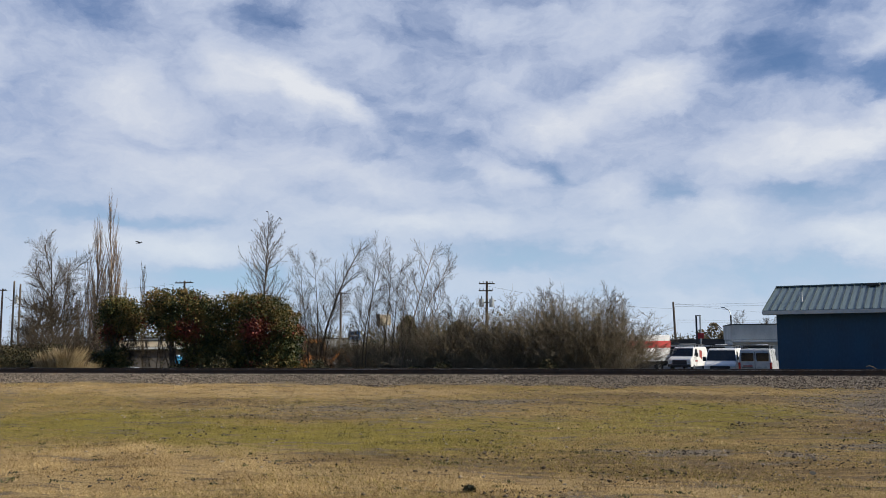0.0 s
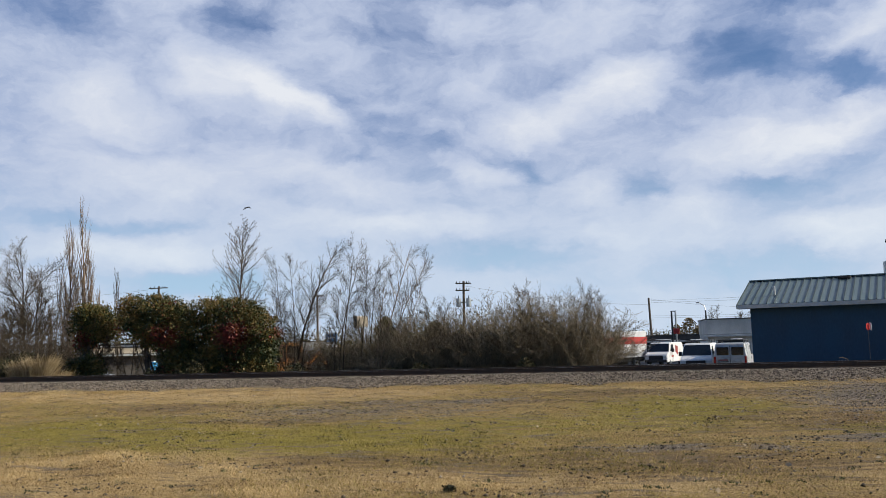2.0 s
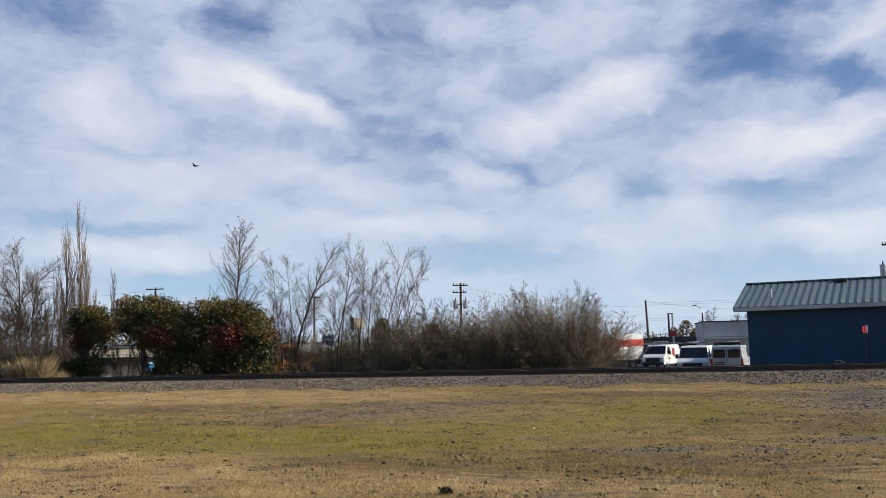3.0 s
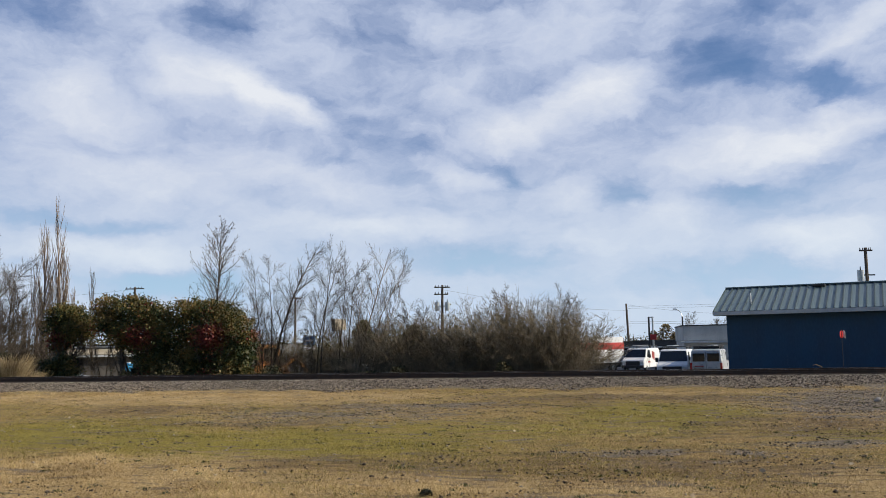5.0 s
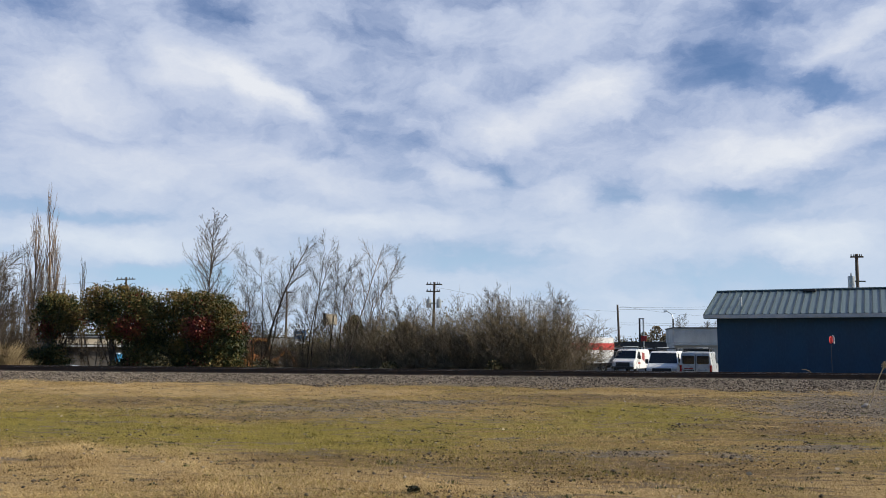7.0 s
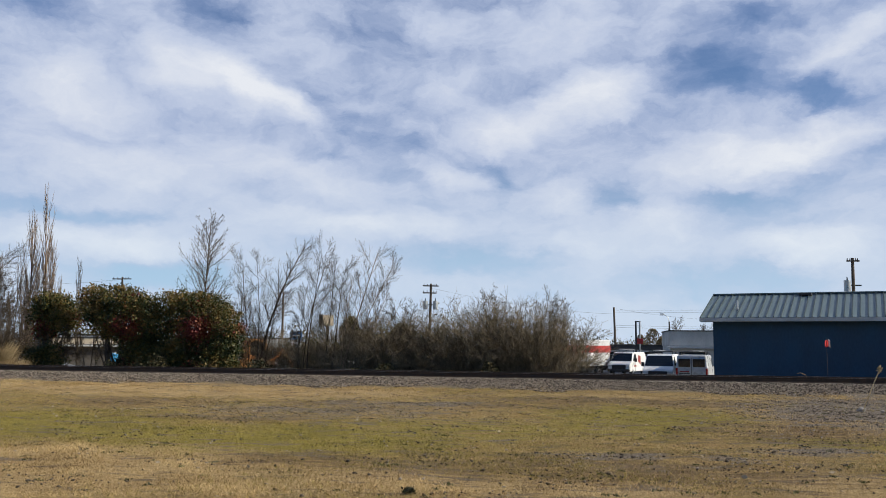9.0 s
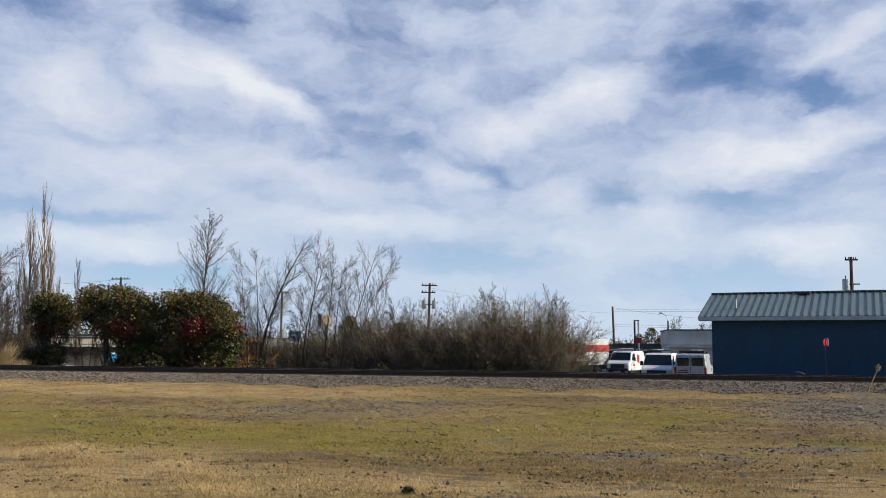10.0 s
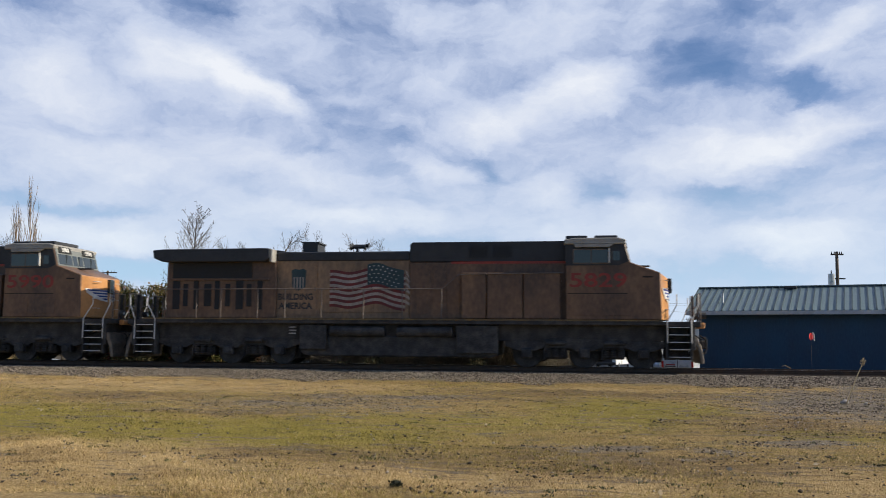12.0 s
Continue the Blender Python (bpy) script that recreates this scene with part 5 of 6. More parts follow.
def build_thicket():
    lab = "dense leafless olive-brown shrub behind the track"
    for k, (x, y, w, top, n) in enumerate(((-9.6, 41.5, 4.2, 3.2, 330), (-7.6, 42.2, 3.6, 3.3, 260), (-5.6, 41.2, 4.4, 3.7, 380), (-3.9, 41.4, 4.4, 3.75, 400), (-2.3, 41.0, 3.4, 3.6, 300),
                                          (-1.2, 42.0, 2.0, 2.5, 110), (-12.0, 42.8, 4.0, 2.8, 240), (-14.6, 43.0, 3.8, 2.3, 170), (-17.0, 43.2, 3.4, 2.5, 160))):
        thicket(x, y, w, 1.8, top, 50 + k, n, lab)
    for k, (x, top) in enumerate(((-4.9, 4.3), (-1.9, 4.2), (-9.2, 3.9))):
        bare_tree("sapling", x, 41.4, top, WHIP, [(0, 0.03 * (k - 1), 0, 0.95, 0.03), (0.15, 0.08, 0, 0.85, 0.02)], "thin leafless sapling rising from the thicket", seed=70 + k)
    thicket(-32.6, 44.5, 3.5, 1.5, 2.4, 80, 260, "tangled leafless brush at the foot of trees", material=twig_brown)
    thicket(-36.0, 45.0, 4.5, 1.5, 2.9, 81, 330, "tangled leafless brush at the foot of trees", material=twig_brown)
    # dark brambles along the foot of all the planting
    r = np.random.default_rng(90)
    n = 50000
    x = r.uniform(-36, -0.6, n)
    y = r.normal(39.6, 0.7, n)
    crest = 0.35 + 0.35 * np.sin(x * 1.1) + 0.3 * np.sin(x * 2.7 + 1) - 0.28 * ((x > -17.5) & (x < -1)) + 0.2 * np.sin(x * 5.1)
    crest = np.where((x > -29.5) & (x < -25.2), crest * 0.35 - 0.05, crest)
    crest = np.where(x < -30.4, 1.35 + 0.2 * np.sin(x * 2.2) + 0.15 * np.sin(x * 6.1), crest)
    z = -0.35 + (np.maximum(crest, 0.0) + 0.35) * r.uniform(0, 1, n) ** 0.8
    ob = leaf_quads("bramble_bank", np.stack([x, y, z], 1), 0.075, leaf_dark, None, 91, kind="stuff")
    tagged(ob, "dark low bramble and ivy along the foot of the shrubs", "undergrowth")


build_thicket()


def leafy_shrub(x, y, blobs, seed, label, count, red):
    """An evergreen shrub: several stems and a lumpy crown of separate leaves in clumps."""
    rng, r = random.Random(seed), np.random.default_rng(seed)
    z = base_z(x, y)
    ob = thing("evergreen_shrub", pose(x, y, z - 0.03), label, "shrub", "leafy shrubs")
    segs = []
    for bx_, by_, bz_, rx_, ry_, rz_ in blobs:
        foot = Vector((rng.uniform(-0.5, 0.5) + bx_ * 0.35, rng.uniform(-0.3, 0.3), 0))
        tip = Vector((bx_, by_, bz_ - z))
        for k in range(3):
            end = tip + Vector((rng.gauss(0, rx_ * 0.4), rng.gauss(0, ry_ * 0.4), rng.gauss(0, rz_ * 0.3)))
            mid = foot.lerp(end, 0.5) + Vector((rng.gauss(0, 0.15), rng.gauss(0, 0.15), 0))
            segs += [(0, foot, mid, 0.05, 0.035), (0, mid, end, 0.035, 0.012)]
    tubes("stemwork", segs, bark_grey, ob, kind="stuff")
    pts = []
    weights = np.array([b[3] * b[5] for b in blobs])
    for b, wgt in zip(blobs, weights / weights.sum()):
        clumps = int(95 * wgt * len(blobs)) + 10
        u = r.normal(0, 1, (clumps, 3))
        u /= np.linalg.norm(u, axis=1, keepdims=True)
        c = u * np.array(b[3:6]) * r.uniform(0.62, 1.14, (clumps, 1)) + np.array([b[0], b[1], b[2] - z])
        per = int(count * wgt / clumps)
        p = c[:, None] + r.normal(0, 1, (clumps, per, 3)) * np.array([0.15, 0.15, 0.11]) * r.uniform(0.6, 1.35, (clumps, 1, 1))
        pts.append(p.reshape(-1, 3))
        inner = r.normal(0, 0.40, (per * clumps // 3, 3)) * np.array(b[3:6]) + np.array([b[0], b[1], b[2] - z])
        pts.append(inner)
    pts = np.concatenate(pts)
    pts = pts[pts[:, 2] > 0.05]
    isred = (np.sin(pts[:, 0] * 2.1 + seed) + np.sin(pts[:, 2] * 2.6 + 1.0) + r.normal(0, 0.6, len(pts)) > red) & (pts[:, 2] < pts[:, 2].max() - 0.7)
    leaf_quads("crown", pts[~isred], 0.072, leaf_shrub, ob, seed)
    if isred.any():
        leaf_quads("red_foliage", pts[isred], 0.072, leaf_red, ob, seed + 1)
    return ob


def build_leafy():
    leafy_shrub(-23.2, 40.2, [(-1.75, 0, 3.75, 0.62, 0.8, 0.62), (-1.5, 0, 3.0, 0.8, 0.9, 0.7), (-0.7, 0, 3.85, 0.85, 0.9, 0.62), (0.3, 0, 3.7, 0.8, 0.9, 0.6), (1.2, 0, 3.3, 0.85, 0.9, 0.7),
                              (1.5, 0, 2.4, 0.85, 0.9, 0.8), (0.3, -0.2, 2.5, 1.2, 0.9, 0.9), (-0.7, 0, 2.4, 0.7, 0.8, 0.7), (0.65, 0, 1.4, 0.9, 0.8, 0.9), (1.4, 0, 1.2, 1.0, 0.8, 0.9), (0.5, 0, 0.5, 0.7, 0.8, 0.6),
                              (1.3, 0, 0.4, 1.0, 0.8, 0.6), (-2.05, 0, 3.2, 0.4, 0.6, 0.5)], 101,
                "large evergreen shrub with olive and reddish leaves", 34000, 1.05)
    leafy_shrub(-19.1, 40.2, [(-1.15, 0, 3.65, 0.75, 0.8, 0.6), (-0.2, 0, 3.6, 0.8, 0.9, 0.6), (0.7, 0, 3.2, 0.8, 0.9, 0.65), (1.3, 0, 2.6, 0.75, 0.9, 0.7), (-1.3, 0, 2.7, 0.8, 0.8, 0.8),
                              (0.1, -0.2, 2.4, 1.2, 0.9, 0.9), (1.65, 0, 1.9, 0.6, 0.8, 0.7), (-1.0, 0, 1.3, 1.0, 0.8, 0.9), (0.5, 0, 1.3, 1.2, 0.8, 0.9), (1.3, 0, 0.9, 0.75, 0.7, 0.7), (-0.9, 0, 0.4, 1.0, 0.8, 0.6), (0.5, 0, 0.4, 1.0, 0.8, 0.6)], 102,
                "large dark evergreen shrub with patches of red leaves", 34000, 0.75)
    leafy_shrub(-27.75, 41.2, [(-0.6, 0, 3.65, 0.6, 0.7, 0.5), (0.2, 0, 3.65, 0.7, 0.8, 0.45), (0.75, 0, 3.1, 0.55, 0.7, 0.5), (-0.5, 0, 2.9, 0.75, 0.7, 0.6), (0.4, 0, 2.6, 0.7, 0.7, 0.55), (-0.5, 0, 2.1, 0.45, 0.6, 0.45)], 103,
                "small evergreen shrub on a bare dark trunk", 14000, 1.6)
    leafy_shrub(-27.6, 40.4, [(-0.6, 0, 0.7, 0.55, 0.5, 0.6), (0.2, 0, 0.9, 0.6, 0.5, 0.6), (0.5, 0, 0.3, 0.6, 0.5, 0.4), (-0.3, 0, 0.1, 0.8, 0.5, 0.4)], 104,
                "low dark evergreen bush at the foot of trunks", 7000, 3.0)
    # pampas clump
    r = np.random.default_rng(130)
    for cx, cy, n, h in ((-28.5, 37.9, 1500, 1.45), (-29.7, 38.2, 1200, 1.25), (-27.5, 37.8, 500, 0.8)):
        ob = thing("pampas_clump", pose(cx, cy, base_z(cx, cy)), "clump of tall dry straw-coloured pampas grass", "grass", "dry grass clumps")
        segs = []
        for i in range(n):
            a, q = r.uniform(0, 6.28), abs(r.normal(0, 0.3))
            p = Vector((math.cos(a) * q, math.sin(a) * q * 0.6, 0))
            hh = h * r.uniform(0.55, 1.15)
            m = p + Vector((math.cos(a) * 0.18 * hh, math.sin(a) * 0.12, hh * 0.6))
            e = m + Vector((math.cos(a) * 0.28 * hh, math.sin(a) * 0.15, hh * r.uniform(0.2, 0.5)))
            segs += [(0, p, m, 0.008, 0.007), (0, m, e, 0.007, 0.004)]
        tubes("blade_mass", segs, reed_mat, ob, 0.004, kind="stuff")


build_leafy()


def far_greenery():
    """Mixed hedges and trees far behind, seen through the bare branches."""
    r = np.random.default_rng(140)
    pts = []
    for k in range(170):
        x = r.uniform(-95, 40)
        y = r.uniform(118, 160)
        h = r.uniform(1.0, 3.6) if x > -12 else r.uniform(2.0, 6.0)
        n = 420
        p = r.normal(0, 1, (n, 3)) * np.array([1.6, 1.2, 0.5 * h]) * 0.55 + np.array([x, y, -1.0 + h * 0.55])
        pts.append(p)
    pts = np.concatenate(pts)
    ob = leaf_quads("far_hedge", pts[pts[:, 2] > -1.2], 0.26, leaf_far, None, 141, kind="stuff", long=1.2)
    tagged(ob, "distant line of dark evergreen hedges and trees", "trees")
    for x, y, h, w, s in ((6.2, 112, 4.1, 0.9, 1), (7.8, 113, 4.9, 1.3, 2), (9.0, 114, 3.9, 1.0, 6), (-26.0, 92, 5.6, 1.2, 3), (-16.4, 74, 4.4, 1.2, 4)):
        tree = thing("distant_tree", pose(x, y, -1.05), "small olive-brown tree in the distance", "tree")
        t = np.random.default_rng(s).uniform(0, 1, 2600)
        a = np.random.default_rng(s + 50).uniform(0, 6.28, 2600)
        q = w * np.sin(np.pi * (0.12 + 0.86 * t)) ** 0.6 * np.sqrt(np.random.default_rng(s + 90).uniform(0.1, 1, 2600)) * (1 + 0.3 * np.sin(a * 3 + t * 9 + s))
        tubes("trunk", [(0, Vector((0, 0, 0)), Vector((0, 0, h * 0.9)), 0.14, 0.02)], bark_grey, tree)
        crown = np.stack([np.cos(a) * q, np.sin(a) * q, 0.5 + t * (h - 0.5)], 1)
        near_lot = x > 0
        leaf_quads("crown", crown[:1500] if near_lot else crown, 0.15 if near_lot else 0.22, leaf_winter if near_lot else leaf_far, tree, s)


far_greenery()


# ---- blue building ----
blue_wall = mat("dark_blue_painted_wall", [(0.013, 0.047, 0.092), (0.018, 0.06, 0.114), (0.025, 0.075, 0.136)], 0.7, 0, 14, 1.0, 0.08, streak=2.5)
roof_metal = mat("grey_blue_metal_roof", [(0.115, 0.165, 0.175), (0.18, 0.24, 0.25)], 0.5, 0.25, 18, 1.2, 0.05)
# ribs darker than the pans: the shadow beside each seam is in their colour
shaded_rib_metal = mat("shade_dark_teal_rib_metal", [(0.028, 0.05, 0.06), (0.055, 0.085, 0.095)], 0.75, 0.0, 18, 1.2, 0.05)
trim_pale = mat("pale_grey_trim", [(0.42, 0.44, 0.44), (0.58, 0.60, 0.60)], 0.6, 0, 20, 2, 0.05)
dark_metal = mat("dark_metal", [(0.03, 0.03, 0.032), (0.07, 0.07, 0.07)], 0.6, 0.4, 30, 3, 0.1)
galv = mat("galvanised_steel", [(0.35, 0.37, 0.38), (0.55, 0.57, 0.58)], 0.4, 0.8, 20, 3, 0.1)


def blue_building():
    L, D, EAVE, RIDGE, GZ, OV = 17.0, 6.4, 2.90, 4.10, -0.85, 0.48
    b = thing("blue_building", pose(5.39, 40.0, 0, 0, 0, -17), "low dark-blue building with a grey-blue ribbed metal roof", "building")
    bm = bmesh.new()
    pts = [(0, GZ), (0, EAVE - 0.12), (D / 2, RIDGE - 0.16), (D, EAVE - 0.12), (D, GZ)]
    a = [bm.verts.new((0, y, z)) for y, z in pts]
    c = [bm.verts.new((L, y, z)) for y, z in pts]
    bm.faces.new(a), bm.faces.new(c[::-1])
    for i in range(5):
        bm.faces.new((a[i], c[i], c[(i + 1) % 5], a[(i + 1) % 5]))
    bmesh.ops.recalc_face_normals(bm, faces=bm.faces[:])
    wall = part("wall", bm, blue_wall, b)
    part("foundation", bx(-0.03, L + 0.03, -0.03, D + 0.03, GZ - 0.1, GZ + 0.12), dark_metal, wall)
    for k in range(1, 14):
        part("cladding_seam", bx(k * 1.22, k * 1.22 + 0.012, -0.008, 0.0, GZ + 0.12, EAVE - 0.2), blue_wall, wall)
    run = D / 2 + OV
    tilt = math.degrees(math.atan2(RIDGE - EAVE, run))
    slope = math.hypot(run, RIDGE - EAVE)
    for side in (0, 1):
        m = Matrix.Translation((0, D / 2, RIDGE)) @ pose(0, 0, 0, 0, 0, 180 * side) @ pose(0, 0, 0, tilt, 0, 0)
        x0, x1 = (-OV, L + OV) if not side else (-L - OV, OV)
        bm = bx(x0, x1, -slope, 0, -0.03, 0.0)
        bm.transform(m)
        pan = part("roof", bm, roof_metal, b)
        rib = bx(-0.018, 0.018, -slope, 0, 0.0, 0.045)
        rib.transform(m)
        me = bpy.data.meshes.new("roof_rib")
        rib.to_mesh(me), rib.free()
        me.materials.append(shaded_rib_metal)
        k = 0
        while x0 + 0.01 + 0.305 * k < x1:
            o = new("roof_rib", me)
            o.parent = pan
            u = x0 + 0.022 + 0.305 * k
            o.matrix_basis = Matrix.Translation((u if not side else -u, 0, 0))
            k += 1
    part("ridge_cap", prism(bmesh.new(), [(-OV, RIDGE), (-OV, RIDGE + 0.06), (L + OV, RIDGE + 0.06), (L + OV, RIDGE)], D / 2 - 0.12, D / 2 + 0.12, bevel=0.01), roof_metal, b)
    part("fascia", bx(-OV, L + OV, -OV - 0.03, -OV, EAVE - 0.18, EAVE - 0.02, 0.005), trim_pale, b, "pale grey fascia board and gutter")
    part("soffit", bx(-OV + 0.02, L + OV - 0.02, -OV, 0.0, EAVE - 0.19, EAVE - 0.16), blue_wall, b)
    for x, n in ((-OV - 0.02, "rake_board"), (L + OV, "rake_board")):
        bm = prism(bmesh.new(), [(-OV, EAVE - 0.16), (-OV, EAVE - 0.0), (D / 2, RIDGE + 0.0), (D + OV, EAVE - 0.0), (D + OV, EAVE - 0.16), (D / 2, RIDGE - 0.18)], x, x + 0.03)
        bm.transform(Matrix(((0, 1, 0, 0), (1, 0, 0, 0), (0, 0, 1, 0), (0, 0, 0, 1))))
        bmesh.ops.recalc_face_normals(bm, faces=bm.faces[:])
        part(n, bm, roof_metal, b)
    # roof vents and a short pipe
    for x in (3.4, 8.05):
        y = D / 2 - 0.30
        z = RIDGE - 0.30 * math.tan(radians(tilt))
        part("ridge_vent", bx(x, x + 0.55, y - 0.17, y + 0.13, z - 0.02, z + 0.12, 0.03), dark_metal, b)
    y = -OV + 1.2
    z = EAVE + 1.2 * math.tan(radians(tilt))
    part("vent_pipe", tube(bmesh.new(), (0.95, y, z - 0.05), (0.95, y, z + 0.42), 0.055, sides=10), galv, b, "short galvanised vent pipe")
    return b


blue_building()


# ---- signal target, weeds, small things by the track ----
sign_red = mat("red_enamel", [(0.42, 0.02, 0.02), (0.6, 0.04, 0.035)], 0.4, 0, 20, 3, 0)
sign_white = mat("white_enamel", [(0.72, 0.72, 0.70), (0.85, 0.85, 0.83)], 0.35, 0, 20, 3, 0)


def switch_stand():
    s = thing("switch_stand", pose(9.28, 36.6, base_z(9.28, 36.6)), "small red target with a white glint plate on a dark post by the track", "railway signal")
    part("post", tube(bmesh.new(), (0, 0, 0), (0, 0, 2.05), 0.009, sides=8), under, s)
    part("base", bx(-0.12, 0.12, -0.1, 0.1, -0.05, 0.14, 0.02), sign_white, s, "pale weathered base")
    bm = bmesh.new()
    bmesh.ops.create_cone(bm, cap_ends=True, segments=20, radius1=0.15, radius2=0.15, depth=0.012, matrix=pose(0, 0, 1.82, 90, 0, 0))
    bm.transform(pose(0, 0, 0, 0, 0, 50))
    part("red_target", bm, sign_red, s)
    # white plate standing in for the sun glint along the target's edge
    bm = prism(bmesh.new(), [(-0.045, 1.66), (-0.045, 1.94), (0.045, 2.0), (0.045, 1.72)], -0.006, 0.006)
    bm.transform(pose(0.10, 0.0, 0, 0, 0, 118))
    part("white_target", bm, sign_white, s)


switch_stand()


def litter():
    """A few pale fallen leaves on the turf."""
    r = np.random.default_rng(61)
    n = 60
    y = r.uniform(9.0, 24, n)
    x = -0.183 * y + r.uniform(-1, 1, n) * (0.5 * y)
    c = np.stack([x, y, ground_height(x, y) + lumps(x, y) + 0.03], 1)
    m = mat("pale_fallen_leaf", [(0.35, 0.26, 0.15), (0.6, 0.5, 0.34)], 0.8, 0, 20, 3, 0, piece=0.4, island=True)
    tagged(leaf_quads("fallen_leaves", c, 0.05, m, None, 62, flat=0.8, kind="stuff"), "a few pale fallen leaves on the turf", "leaves")


litter()


def weed_things():
    r = random.Random(8)
    w = thing("dry_weed", pose(6.88, 23.9, 0.0), "tall dry weed stalk with a yellowed seed head", "plant")
    pts = [Vector((0, 0, 0)), Vector((0.12, 0, 0.30)), Vector((0.28, 0, 0.70)), Vector((0.45, 0, 1.08))]
    part("stalk", pipe(bmesh.new(), pts, 0.011), reed_mat, w)
    c = np.array(pts[-1]) + np.random.default_rng(3).normal(0, 1, (90, 3)) * np.array([0.022, 0.022, 0.045])
    leaf_quads("seed_head", c, 0.03, reed_mat, w, 4)
    for x, y, s in ((6.9, 24.1, 0.10), (7.3, 23.75, 0.06)):
        bm = bmesh.new()
        bmesh.ops.create_icosphere(bm, subdivisions=2, radius=s)
        for v in bm.verts:
            v.co *= 1 + 0.55 * noise.noise(v.co * 11 + Vector((x, y, 0)))
            v.co.z *= 0.55
        o = part("pale_rock", bm, mat("pale_rock_" + "ab"[s < 0.1], [(0.22, 0.20, 0.17), (0.40, 0.37, 0.33)], 0.9, 0, 20, 4, 0.5), None, "pale broken rock lying on the gravel")
        o.location = (x, y, s * 0.3)
        tagged(o, category="rock")
    w = thing("dark_weed", pose(-1.93, 9.25, 0.0), "small dark dried weed among the grass", "plant")
    c = np.random.default_rng(5).normal(0, 1, (160, 3)) * np.array([0.028, 0.028, 0.018]) + np.array([0, 0, 0.035])
    leaf_quads("foliage", c[c[:, 2] > 0], 0.025, leaf_dark, w, 6)
    segs = []
    for k in range(14):
        a = k * 0.45
        segs.append((0, Vector((0, 0, 0)), Vector((0.05 * math.cos(a), 0.05 * math.sin(a), r.uniform(0.05, 0.09))), 0.005, 0.002))
    tubes("stemwork", segs, leaf_dark, w, kind="stuff")
    w = thing("bent_stalk", pose(8.5, 36.0, 0.05), "bent dry grass stalk beside the rail", "plant")
    part("stalk", pipe(bmesh.new(), [(0, 0, 0), (-0.06, 0, 0.3), (-0.2, 0, 0.5), (-0.38, 0, 0.58), (-0.5, 0, 0.55)], 0.012), reed_mat, w)


weed_things()


# ---- vehicles ----
van_white = mat("white_vehicle_paint", [(0.66, 0.66, 0.65), (0.80, 0.80, 0.79)], 0.35, 0, 10, 1.5, 0.0, spec=0.5)
van_grey = mat("silver_vehicle_paint", [(0.36, 0.37, 0.37), (0.48, 0.49, 0.49)], 0.35, 0.2, 10, 1.5, 0)
van_glass = glass_mat("dark_vehicle_glass", (0.012, 0.016, 0.02))
trim_black = mat("black_plastic_trim", [(0.015, 0.015, 0.016), (0.035, 0.035, 0.036)], 0.6, 0, 30, 3, 0.1)
chrome = mat("dull_chrome", [(0.5, 0.5, 0.5), (0.65, 0.65, 0.65)], 0.25, 1.0, 30, 3, 0)
lamp_red = mat("red_tail_lens", [(0.30, 0.012, 0.01), (0.42, 0.02, 0.016)], 0.3, 0, 30, 3, 0)
lamp_clear = mat("clear_lamp_lens", [(0.55, 0.55, 0.52), (0.7, 0.7, 0.66)], 0.2, 0, 30, 3, 0)
amber = mat("amber_lens", [(0.5, 0.2, 0.02), (0.6, 0.26, 0.03)], 0.3, 0, 30, 3, 0)


def wheel(parent, x, y, r=0.36):
    s = 1 if y > 0 else -1
    w = part("wheel", tube(bmesh.new(), (x, y - s * 0.22, r), (x, y, r), r, sides=20), rubber, parent)
    part("rim", tube(bmesh.new(), (x, y - s * 0.05, r), (x, y + s * 0.012, r), r * 0.6, sides=16), chrome, w)


